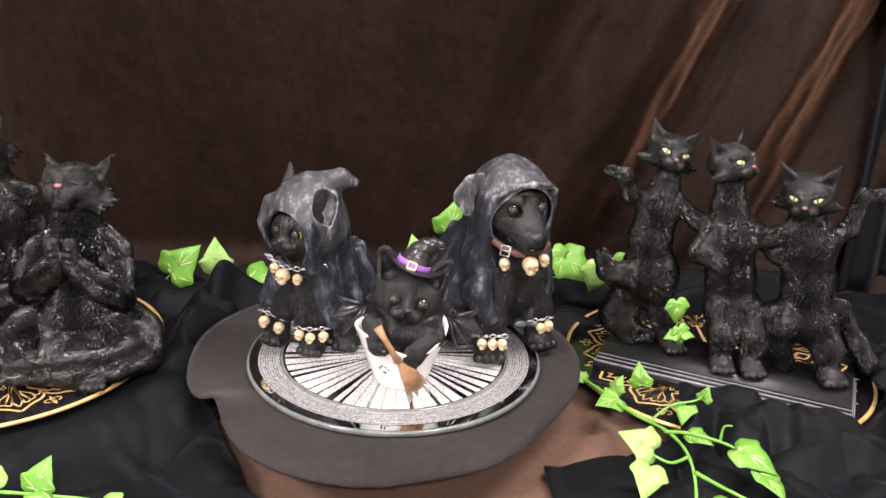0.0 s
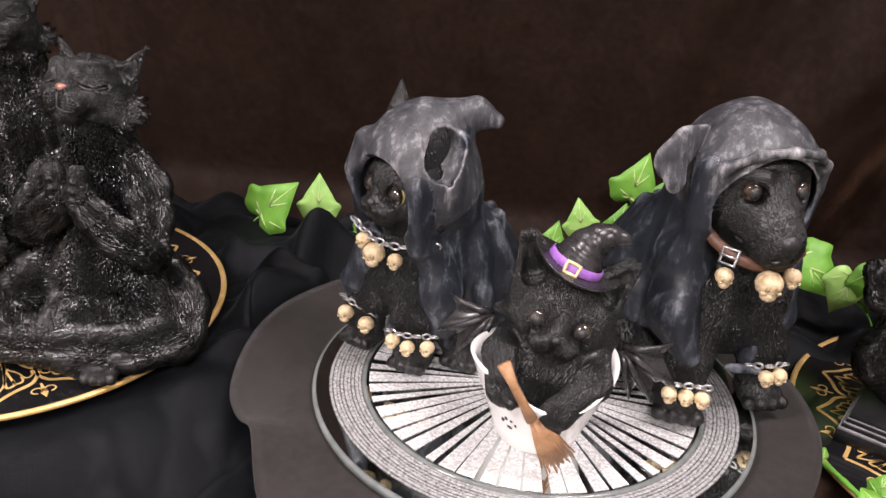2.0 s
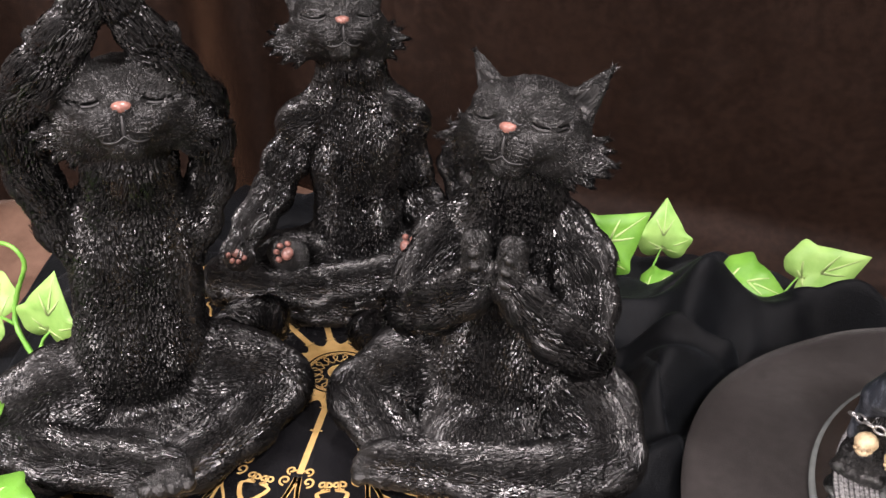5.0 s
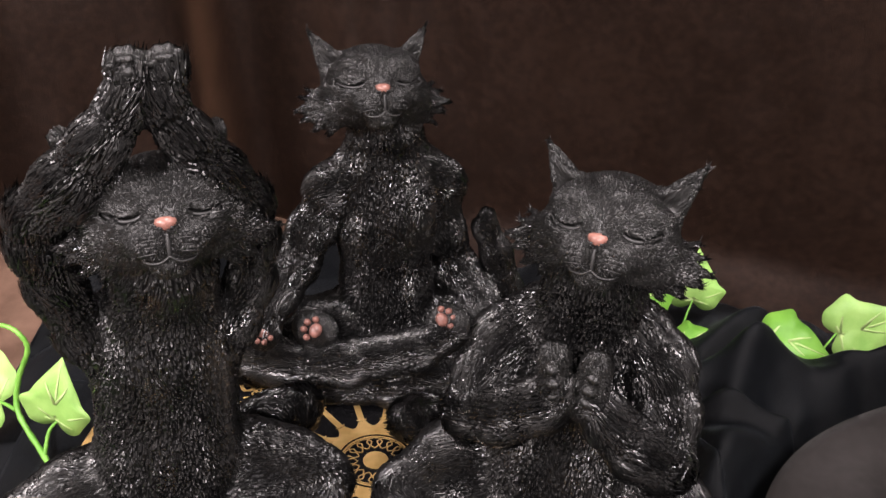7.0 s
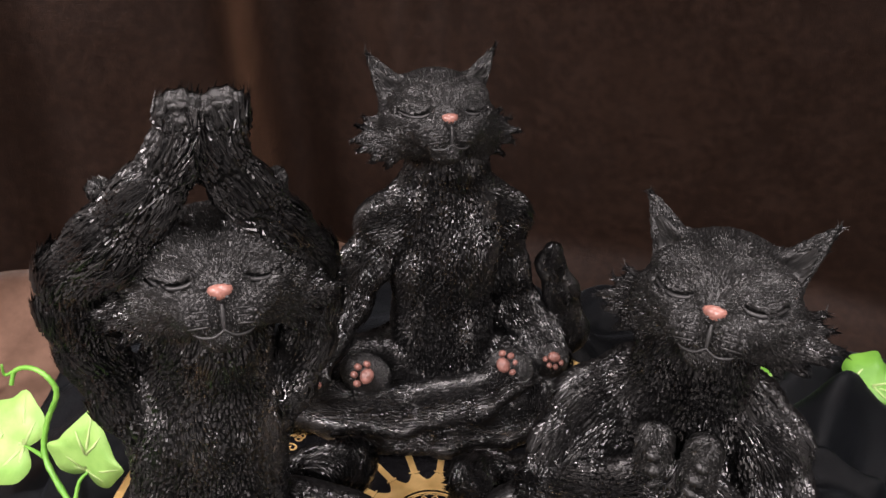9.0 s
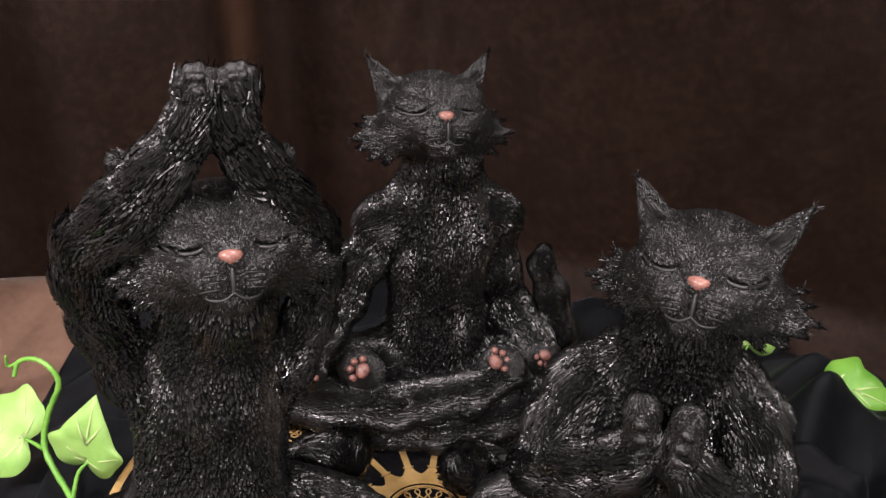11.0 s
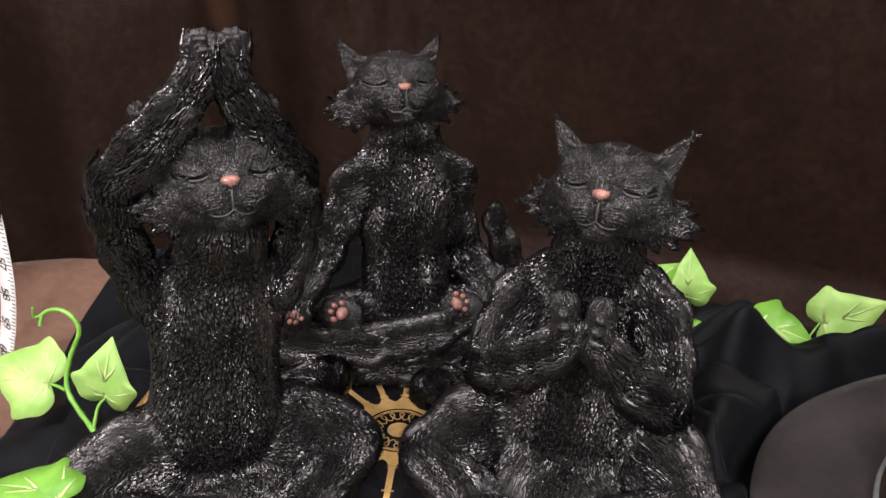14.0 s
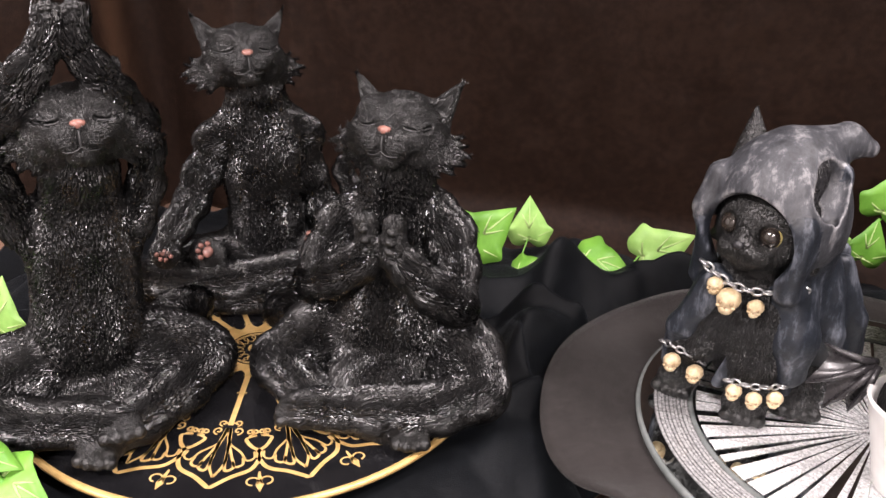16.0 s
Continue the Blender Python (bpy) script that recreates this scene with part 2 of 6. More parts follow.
def spline(points, per=8, closed=False):
    """Catmull-Rom through points."""
    p = [Vector(q) for q in points]
    k, out = len(p), []
    for i in range(k if closed else k - 1):
        if closed:
            a, b, c, d = p[i - 1], p[i], p[(i + 1) % k], p[(i + 2) % k]
        else:
            a, b, c, d = p[max(i - 1, 0)], p[i], p[i + 1], p[min(i + 2, k - 1)]
        for s in range(per):
            t = s / per
            out.append(0.5 * (2 * b + (c - a) * t + (2 * a - 5 * b + 4 * c - d) * t * t + (3 * b - a - 3 * c + d) * t ** 3))
    if not closed:
        out.append(p[-1])
    return out


def lathe(profile, c=(0, 0, 0), n=64):
    vs, fs = [], []
    k = len(profile)
    for j in range(n):
        a = 2 * math.pi * j / n
        vs += [(c[0] + r * math.cos(a), c[1] + r * math.sin(a), c[2] + z) for r, z in profile]
    for j in range(n):
        for i in range(k - 1):
            a, b = j * k, ((j + 1) % n) * k
            fs.append((a + i, b + i, b + i + 1, a + i + 1))
    return vs, fs


def box(lo, hi):
    (a, b, c), (d, e, f) = lo, hi
    return ([(a, b, c), (d, b, c), (d, e, c), (a, e, c), (a, b, f), (d, b, f), (d, e, f), (a, e, f)],
            [(3, 2, 1, 0), (4, 5, 6, 7), (0, 1, 5, 4), (1, 2, 6, 5), (2, 3, 7, 6), (3, 0, 4, 7)])


def join(*pieces):
    vs, fs = [], []
    for v, f in pieces:
        o = len(vs)
        vs += list(v)
        fs += [tuple(i + o for i in q) for q in f]
    return vs, fs


def moved(piece, m):
    return [tuple(m @ Vector(v)) for v in piece[0]], piece[1]


# ---- sculpting: smooth unions of limbs and masses, meshed on a fine grid ----


class Clay:
    def __init__(self, lo, hi, step=0.0013):
        self.h, self.lo = step, np.array(lo, dtype=np.float32)
        self.n = np.ceil((np.array(hi) - np.array(lo)) / step).astype(int) + 1
        self.d = np.full(self.n, 0.03, dtype=np.float32)
        self.near = np.full(self.n, 0.03, dtype=np.float32)
        self.bare = np.zeros(self.n, dtype=bool)
        self.who = np.zeros(self.n, dtype=np.int16)
        self.frames = [(np.zeros(3), np.eye(3), 1.0, None)]
        self.m = Matrix.Identity(4)
        self.s = self.lock = 1.0

    def at(self, origin, right, up, size):
        """Work in a local frame: x right, y away from the front, z up."""
        r, u = Vector(right).normalized(), Vector(up)
        u = (u - r * u.dot(r)).normalized()
        b = u.cross(r)
        self.m = Matrix.Translation(origin) @ Matrix((r, b, u)).transposed().to_4x4()
        self.s = size

    def world(self):
        self.m, self.s = Matrix.Identity(4), 1.0

    def p(self, q):
        return np.array(self.m @ (Vector(q) * self.s), dtype=np.float32)

    def _grid(self, lo, hi):
        i0 = np.clip(np.floor((lo - self.lo) / self.h).astype(int), 0, self.n)
        i1 = np.clip(np.ceil((hi - self.lo) / self.h).astype(int) + 1, 0, self.n)
        sl = tuple(slice(a, b) for a, b in zip(i0, i1))
        ax = [self.lo[k] + self.h * np.arange(i0[k], i1[k], dtype=np.float32) for k in range(3)]
        return sl, ax[0][:, None, None], ax[1][None, :, None], ax[2][None, None, :]

    def _put(self, sl, d, k, carve, axes, origin, fur, away=None):
        cur = self.d[sl]
        if carve:
            e = -d
            hh = np.maximum(k - np.abs(cur - e), 0) / k
            self.d[sl] = np.maximum(cur, e) + hh * hh * k * 0.25
            self.bare[sl] |= e > cur - 0.0004
            return
        hh = np.maximum(k - np.abs(cur - d), 0) / k
        self.d[sl] = np.minimum(cur, d) - hh * hh * k * 0.25
        mine = d < self.near[sl]
        self.near[sl] = np.where(mine, d, self.near[sl])
        self.frames.append((origin, axes, fur, away))
        self.who[sl] = np.where(mine, len(self.frames) - 1, self.who[sl])

    def cap(self, a, b, ra, rb=None, k=0.006, carve=False, thin=None, fur=1.0, away=None, flip=False):
        """A limb from a to b; thin = (direction, factor) flattens it."""
        rb = ra if rb is None else rb
        a, b, ra, rb = self.p(a), self.p(b), ra * self.s, rb * self.s
        mr = max(ra, rb) + max(k, 3 * self.h) + self.h
        sl, X, Y, Z = self._grid(np.minimum(a, b) - mr, np.maximum(a, b) + mr)
        if 0 in self.d[sl].shape:
            return
        ab = b - a
        L2 = float(ab @ ab) + 1e-12
        t = np.clip(((X - a[0]) * ab[0] + (Y - a[1]) * ab[1] + (Z - a[2]) * ab[2]) / L2, 0, 1)
        wx, wy, wz = X - a[0] - t * ab[0], Y - a[1] - t * ab[1], Z - a[2] - t * ab[2]
        sc = 1.0
        if thin:
            n = np.array((self.m.to_3x3() @ Vector(thin[0])).normalized(), dtype=np.float32)
            f = (wx * n[0] + wy * n[1] + wz * n[2]) * (1 / thin[1] - 1)
            wx, wy, wz, sc = wx + f * n[0], wy + f * n[1], wz + f * n[2], 0.6
        d = (np.sqrt(wx * wx + wy * wy + wz * wz) - (ra + (rb - ra) * t)) * sc
        w = Vector(ab).normalized() if L2 > 1e-9 else Vector((0, 0, 1))
        u = w.orthogonal().normalized()
        self._put(sl, d, k, carve, np.array((u, w.cross(u), -w if flip else w)), np.array(a), fur, None if away is None else self.p(away))

    def limb(self, pts, rs, **kw):
        for i in range(len(pts) - 1):
            self.cap(pts[i], pts[i + 1], rs[i], rs[i + 1], **kw)

    def ell(self, c, r, k=0.006, carve=False, turn=(0, 0, 0), along=(0, 0, 1), fur=1.0, away=None):
        r = np.array((r, r, r) if np.isscalar(r) else r, dtype=np.float32) * self.s
        c = self.p(c)
        R = np.array(self.m.to_3x3() @ Euler([radians(q) for q in turn]).to_matrix(), dtype=np.float32)
        mr = float(r.max()) + max(k, 3 * self.h) + self.h
        sl, X, Y, Z = self._grid(c - mr, c + mr)
        if 0 in self.d[sl].shape:
            return
        X, Y, Z = X - c[0], Y - c[1], Z - c[2]
        q = [X * R[0, i] + Y * R[1, i] + Z * R[2, i] for i in range(3)]
        k0 = np.sqrt(sum((q[i] / r[i]) ** 2 for i in range(3)))
        k1 = np.sqrt(sum((q[i] / (r[i] * r[i])) ** 2 for i in range(3))) + 1e-9
        d = k0 * (k0 - 1) / k1
        w = (self.m.to_3x3() @ Vector(along)).normalized()
        u = w.orthogonal().normalized()
        self._put(sl, d, k, carve, np.array((u, w.cross(u), -w)), np.array(c), fur, None if away is None else self.p(away))

    def mesh(self, folds=0.0, hair=0.0, seed=1):
        """Surface nets. Returns vertices, quads and the strand coordinates."""
        d, h = self.d, self.h
        neg = d < 0
        sh = tuple(n - 1 for n in self.n)
        corner = [(i, j, k) for i in (0, 1) for j in (0, 1) for k in (0, 1)]

        def part_of(a, c):
            return a[c[0]:c[0] + sh[0], c[1]:c[1] + sh[1], c[2]:c[2] + sh[2]]
        count = sum(part_of(neg, c).astype(np.int8) for c in corner)
        mask = (count > 0) & (count < 8)
        cells = np.argwhere(mask)
        idx = np.full(sh, -1, dtype=np.int32)
        idx[mask] = np.arange(len(cells))
        vals = [part_of(d, c)[mask] for c in corner]
        pos, num = np.zeros((len(cells), 3)), np.zeros(len(cells))
        for a in range(8):
            for b in range(a + 1, 8):
                ca, cb = np.array(corner[a]), np.array(corner[b])
                if np.abs(ca - cb).sum() != 1:
                    continue
                cross = (vals[a] < 0) != (vals[b] < 0)
                t = np.where(cross, vals[a] / np.where(cross, vals[a] - vals[b], 1), 0)
                pos += cross[:, None] * (ca + t[:, None] * (cb - ca))
                num += cross
        v = self.lo + h * (cells + pos / num[:, None])
        quads = []
        for ax in range(3):
            o1, o2 = [(1, 2), (2, 0), (0, 1)][ax]
            a = neg
            first = [slice(1, None)] * 3
            second = [slice(1, None)] * 3
            first[ax], second[ax] = slice(0, -1), slice(1, None)
            e0, e1 = a[tuple(first)], a[tuple(second)]
            at = np.argwhere(e0 != e1)
            base = at + 1
            base[:, ax] -= 1
            keep = np.all(base < np.array(sh), axis=1)
            at, base = at[keep], base[keep]
            inside = e0[tuple(at.T)]

            def cell(d1, d2):
                q = base.copy()
                q[:, o1] -= d1
                q[:, o2] -= d2
                return idx[tuple(q.T)]
            ring = np.stack([cell(1, 1), cell(0, 1), cell(0, 0), cell(1, 0)], axis=1)
            ring[~inside] = ring[~inside][:, ::-1]
            quads.append(ring[np.all(ring >= 0, axis=1)])
        quads = np.concatenate(quads)
        g = np.clip(cells + (pos / num[:, None] > 0.5), 1, self.n - 2)
        grad = np.stack([d[tuple((g + e).T)] - d[tuple((g - e).T)] for e in np.eye(3, dtype=int)], axis=1)
        grad /= np.linalg.norm(grad, axis=1)[:, None] + 1e-9
        who = self.who[tuple(g.T)]
        org = np.array([f[0] for f in self.frames])[who]
        axes = np.array([f[1] for f in self.frames])[who]
        fur = np.array([f[2] for f in self.frames])[who]
        flow = np.einsum("nij,nj->ni", axes, v - org)
        flow[:, 2] *= 0.22
        if folds:
            amp = np.empty(len(v))
            for i, w in enumerate((v * 26).tolist()):
                x, y, z = w[0] + 0.4 * noise.noise((w[0] * 0.6, w[1] * 0.6, w[2] * 0.6)), w[1], w[2]
                n1 = 1 - min(1.0, 1.9 * abs(noise.noise((x * 1.1, y * 1.1, z * 0.28))))
                n2 = 1 - min(1.0, 1.9 * abs(noise.noise((x * 2.3 + 3, y * 2.3, z * 0.6 + 4))))
                amp[i] = folds * (n1 ** 1.5 + 0.5 * n2 - 0.6)
            v = v + grad * (amp * np.where(fur < 0.5, 0.4, 1.0))[:, None]
        soft = fur[quads[:, 0]] < 0.5
        if hair:
            way = axes[:, 2].copy()
            for i, fr in enumerate(self.frames):
                if fr[3] is not None:
                    mine = who == i
                    way[mine] = v[mine] - fr[3]
                    way[mine] /= np.linalg.norm(way[mine], axis=1)[:, None] + 1e-6
            v, quads, flow, soft = self._comb(v, quads, flow, grad, way, fur, hair, seed, h, self.bare[tuple(g.T)], self.lock)
        return v, quads, flow, soft

    @staticmethod
    def _comb(v, quads, flow, nrm, way, fur, hair, seed, step, bare, lock):
        """Lay short carved locks over the surface, combed along the limbs. hair: locks for each vertex."""
        way = way.copy()
        f = fur.astype(float).copy()
        nrm = nrm.copy()
        p = np.concatenate([quads[:, k] for k in (0, 1, 2, 3, 1, 2, 3, 0)])
        q = np.concatenate([quads[:, k] for k in (1, 2, 3, 0, 0, 1, 2, 3)])
        num = 1 + np.bincount(p, minlength=len(v))
        for i in range(10):
            way = np.stack([(way[:, k] + np.bincount(p, way[q, k], len(v))) / num for k in range(3)], axis=1)
            if i < 3:
                nrm = np.stack([(nrm[:, k] + np.bincount(p, nrm[q, k], len(v))) / num for k in range(3)], axis=1)
                f = (f + np.bincount(p, f[q], len(v))) / num
        nrm /= np.linalg.norm(nrm, axis=1)[:, None] + 1e-9
        rng = np.random.default_rng(seed)
        want = hair * np.where((f > 0.14) & ~bare, np.clip(0.62 / np.clip(f * lock, 0.25, 1), 0.8, 2.2), 0)
        pick = np.concatenate([np.flatnonzero(rng.random(len(v)) < want - i) for i in range(3)])
        n, k = nrm[pick], np.clip(f[pick] * lock, 0.26, 1.1)[:, None]
        swirl = np.array([noise.noise_vector(q) for q in (v[pick] * 70.0).tolist()])
        t = way[pick] + 0.11 * rng.normal(size=(len(pick), 3)) + 0.38 * swirl
        whole = np.linalg.norm(t, axis=1)[:, None] + 1e-9
        t -= n * np.sum(n * t, axis=1)[:, None]
        lie = np.clip(1.4 * np.linalg.norm(t, axis=1)[:, None] / whole, 0.35, 1)
        t /= np.linalg.norm(t, axis=1)[:, None] + 1e-9
        side = np.cross(n, t)
        p = v[pick] + (side * rng.uniform(-0.5, 0.5, (len(pick), 1)) + t * rng.uniform(-0.5, 0.5, (len(pick), 1))) * step
        big = 0.6 + 0.8 * rng.random((len(pick), 1))
        ln = 0.0104 * big * k * lie
        wd = 0.00066 * (0.7 + 0.6 * rng.random((len(pick), 1))) * (0.25 + 0.75 * k)
        hg = 0.00148 * (0.3 + 1.0 * rng.random((len(pick), 1))) * np.where(k < 0.5, 1.2 * k ** 1.2, k ** 0.75)
        mid, low = p + t * ln * 0.42, np.maximum(hg - 0.7 * wd, -0.0002)
        five = np.stack([p - n * 0.0003, mid + side * wd + n * low, mid - side * wd + n * low, mid + n * hg, p + t * ln - n * 0.0002], axis=1)
        base = len(v) + 5 * np.arange(len(pick))[:, None]
        tri = np.concatenate([base + np.array(q) for q in ((0, 1, 3), (0, 3, 2), (4, 3, 1), (4, 2, 3))])
        first = quads[:, 0]
        quads = quads.tolist() + tri[:, ::-1].tolist()
        flow = np.concatenate([flow, np.repeat(flow[pick], 5, axis=0)])
        short = f < 0.44
        soft = np.concatenate([short[first], np.tile(short[pick], 4)])
        return np.concatenate([v, five.reshape(-1, 3)]), quads, flow, soft


class Statue:
    """Gathers sculpted shells and small inlaid pieces into one mesh."""

    def __init__(self):
        self.v, self.f, self.i, self.flow, self.mats, self.smooth = [], [], [], [], [], []

    def slot(self, mat):
        if mat not in self.mats:
            self.mats.append(mat)
        return self.mats.index(mat)

    def shell(self, clay, mat, face=None, **kw):
        v, q, flow, soft = clay.mesh(**kw)
        o = sum(len(a) for a in self.v)
        self.v.append(v)
        self.flow.append(flow)
        self.f += [[i + o for i in w] for w in (q if isinstance(q, list) else q.tolist())]
        a, b = self.slot(mat), self.slot(face or mat)
        self.i += np.where(soft, b, a).tolist()
        self.smooth += [len(w) == 4 for w in q]

    def add(self, piece, mat):
        v, f = piece
        o = sum(len(a) for a in self.v)
        self.v.append(np.array(v, dtype=float))
        self.flow.append(np.array(v, dtype=float) * (1, 1, 0.3))
        self.f += [tuple(i + o for i in q) for q in f]
        self.i += [self.slot(mat)] * len(f)
        self.smooth += [True] * len(f)

    def settle(self, base, foot, top, slide, still):
        """Lengthen the figure downwards from base to foot, below top, and draw its foot back by slide, below still."""
        for v in self.v:
            low = np.clip((top - v[:, 2]) / (top - base), 0, 1.05)
            v[:, 1] += slide * np.clip((still - v[:, 2]) / (still - base), 0, 1.05)
            v[:, 2] -= (base - foot) * low

    def done(self, name, where, label, category, group=""):
        ob = link_mesh(name, np.concatenate(self.v), self.f, self.mats, index=self.i, origin=where)
        ob.data.polygons.foreach_set("use_smooth", self.smooth)
        at = ob.data.attributes.new("flow", "FLOAT_VECTOR", "POINT")
        at.data.foreach_set("vector", np.concatenate(self.flow).astype(np.float32).ravel())
        return tagged(ob, label, category, group)


def yoga_head(c, st, nose_at, right, s, arm_side=False, tilt=0.42):
    """A sculpted cat's head with closed eyes, hung from the tip of its nose; y is negative towards the nose."""
    r = Vector(right).normalized()
    back = Vector((0, 0, 1)).cross(r)
    up = (Vector((0, 0, 1)) + back * tilt).normalized()
    c.at((0, 0, 0), r, up, s)
    c.at(Vector(nose_at) - c.m @ (Vector((0, -1.20, -0.08)) * s), r, up, s)
    nose = (0, -1.1, 0.0)

    def line(pts, r, deep=1.35):
        """A carved groove with a black tube laid in it as its shade."""
        c.limb(pts, [r * deep] * len(pts), k=0.0008, carve=True)
        st.add(tube([c.m @ (Vector(q) * s) for q in spline(pts, 5)], [r * s * (0.6 + 0.4 * math.sin(math.pi * i / (5 * len(pts) - 5))) for i in range(5 * len(pts) - 4)], 6), INK_SHADE)
    c.ell((0, 0.04, 0.08), (0.92, 0.92, 0.78), fur=0.40, away=nose)
    c.ell((0, -0.36, -0.06), (0.80, 0.56, 0.56), k=0.01, fur=0.30, away=nose)
    for x in (-1, 1):
        c.ell((0.60 * x, -0.16, -0.24), (0.50, 0.50, 0.40), k=0.008, fur=0.42, away=nose)
        c.ell((0.23 * x, -0.92, -0.35), (0.31, 0.27, 0.245), k=0.0035, fur=0.22, away=nose)
        # closed lid, brow and cheekbone
        c.ell((0.50 * x, -0.70, 0.10), (0.27, 0.15, 0.14), k=0.006, fur=0.24, away=nose, turn=(0, -8 * x, 16 * x))
        c.limb([(0.13 * x, -0.90, 0.22), (0.26 * x, -0.84, 0.40), (0.52 * x, -0.70, 0.46), (0.78 * x, -0.48, 0.36)], [0.08, 0.10, 0.09, 0.06], k=0.008, fur=0.26, away=nose)
        c.limb([(0.30 * x, -0.86, -0.12), (0.56 * x, -0.76, -0.16), (0.86 * x, -0.48, -0.04)], [0.09, 0.10, 0.07], k=0.008, fur=0.26, away=nose)
        c.cap((0.07 * x, -0.80, 0.42), (0.10 * x, -0.52, 0.74), 0.06, 0.05, k=0.004, fur=0.3, away=nose)
        # ragged cheek tufts
        for tx, ty, tz, r0, r1 in ((1.50, -0.12, -0.34, 0.33, 0.035), (1.36, -0.02, -0.12, 0.30, 0.03), (1.36, -0.06, -0.52, 0.30, 0.05), (1.14, -0.08, -0.70, 0.30, 0.06), (1.20, 0.06, 0.02, 0.28, 0.05), (0.88, -0.12, -0.78, 0.28, 0.06)):
            c.cap((0.56 * x, -0.26, -0.26), (tx * x, ty, tz), r0, r1, k=0.0028, fur=0.46)
        if not arm_side:
            c.cap((0.62 * x, 0.06, 0.34), (1.18 * x, -0.06, 1.17), 0.37, 0.015, k=0.004, thin=((0.45 * x, -1, 0), 0.46), fur=0.42)
            c.cap((0.80 * x, -0.17, 0.50), (1.12 * x, -0.17, 1.00), 0.23, 0.03, k=0.001, thin=((0.45 * x, -1, 0), 0.62), carve=True)
        line([(0.26 * x, -0.97, 0.07), (0.36 * x, -0.95, 0.0), (0.52 * x, -0.905, -0.02), (0.68 * x, -0.80, 0.03), (0.78 * x, -0.68, 0.10)], 0.030, 1.6)
        line([(0.24 * x, -0.95, 0.17), (0.32 * x, -0.90, 0.24), (0.44 * x, -0.86, 0.28)], 0.013, 1.6)
        line([(0, -1.215, -0.50), (0.12 * x, -1.18, -0.58), (0.27 * x, -1.10, -0.58), (0.36 * x, -1.01, -0.53)], 0.019, 1.5)
        for z in (-0.27, -0.36, -0.45):
            line([(0.16 * x, -1.20 + 0.2 * (z + 0.34) ** 2, z), (0.28 * x, -1.17, z - 0.01), (0.40 * x, -1.10, z - 0.03)], 0.012, 1.6)
            for a in (0.17, 0.27, 0.37):
                q = (a * x, -1.225 + 0.42 * a * a + 0.25 * (z + 0.34) ** 2, z + 0.035)
                st.add(ball(c.m @ (Vector(q) * s), 0.024 * s, 6), INK_SHADE)
    c.cap((0, -1.06, -0.08), (0, -0.74, 0.30), 0.14, 0.17, k=0.007, fur=0.22, away=nose)
    c.ell((0, -0.82, -0.66), (0.27, 0.25, 0.17), k=0.005, fur=0.3)
    line([(0, -1.24, -0.20), (0, -1.23, -0.36), (0, -1.19, -0.52)], 0.030, 1.6)
    n = ball((0, 0, 0), (0.145, 0.105, 0.105), 14)
    m = c.m @ Matrix.Translation(Vector((0, -1.14, -0.08)) * s) @ Matrix.Scale(s, 4)
    pinch = [(x * (1 + 3.0 * min(z, 0.1)), y, z) for x, y, z in n[0]]
    st.add(moved((pinch, n[1]), m), PINK)
    for x in (-1, 1):
        st.add(moved(ball((0.07 * x, -0.075, -0.05), (0.028, 0.03, 0.02), 8), m), INK_SHADE)
    c.world()


def paw(c, where, aim, r, up=(0, 0, 1)):
    """A rounded paw with four toes."""
    f = Vector(aim).normalized()
    side = f.cross(Vector(up)).normalized()
    w = Vector(where)
    c.ell(w, (r, r, r * 0.8), k=0.006, fur=0.25)
    for i in range(4):
        o = (i - 1.5) * 0.52 * r
        tip = w + f * (r * (0.95 - 0.12 * abs(i - 1.5))) + side * o - Vector(up) * r * 0.12
        c.cap(w + side * o * 0.7, tip, r * 0.34, r * 0.34, k=0.0022, fur=0.1)
        c.cap(tip, tip + f * r * 0.35 - Vector(up) * r * 0.1, r * 0.16, r * 0.03, k=0.0015, fur=0)


def pads(st, where, normal, up, r, mat=None):
    """A sole pad and four toe pads, facing along normal."""
    n, u = Vector(normal).normalized(), Vector(up).normalized()
    u = (u - n * u.dot(n)).normalized()
    s = u.cross(n)
    rot = Matrix((s, u, n)).transposed()
    w = Vector(where)
    st.add(ball(w, (r * 0.5, r * 0.42, r * 0.24), 10, rot), mat or PAD)
    for a, b in ((-0.62, 0.30), (-0.24, 0.68), (0.24, 0.68), (0.62, 0.30)):
        st.add(ball(w + s * a * r + u * b * r, (r * 0.22, r * 0.25, r * 0.2), 8, rot), mat or PAD)

# ---- the room and the dressed table ----
TABLE_Z = -0.055


def slab(name, lo, hi, mat):
    v, f = box(lo, hi)
    return tagged(link_mesh(name, v, f, mat, smooth=False), kind="structure")


slab("floor", (-2.4, -2.4, -0.85), (2.4, 1.7, -0.80), FLOORING)
slab("ceiling", (-2.4, -2.4, 1.92), (2.4, 1.7, 1.98), PLASTER)
slab("wall_north", (-2.4, 1.60, -0.80), (2.4, 1.70, 1.92), PLASTER)
slab("wall_south", (-2.4, -2.4, -0.80), (2.4, -2.3, 1.92), PLASTER)
slab("wall_west", (-2.4, -2.3, -0.80), (-2.3, 1.6, 1.92), PLASTER)
slab("wall_east", (2.3, -2.3, -0.80), (2.4, 1.6, 1.92), PLASTER)

table = thing("display_table", (0, 0.85, -0.80), "plain laminate table hidden under draped cloths", "table")
v, f = box((-1.30, 0.42, TABLE_Z - 0.035), (1.20, 1.32, TABLE_Z - 0.004))
link_mesh("tabletop", v, f, TABLE, table, smooth=False)
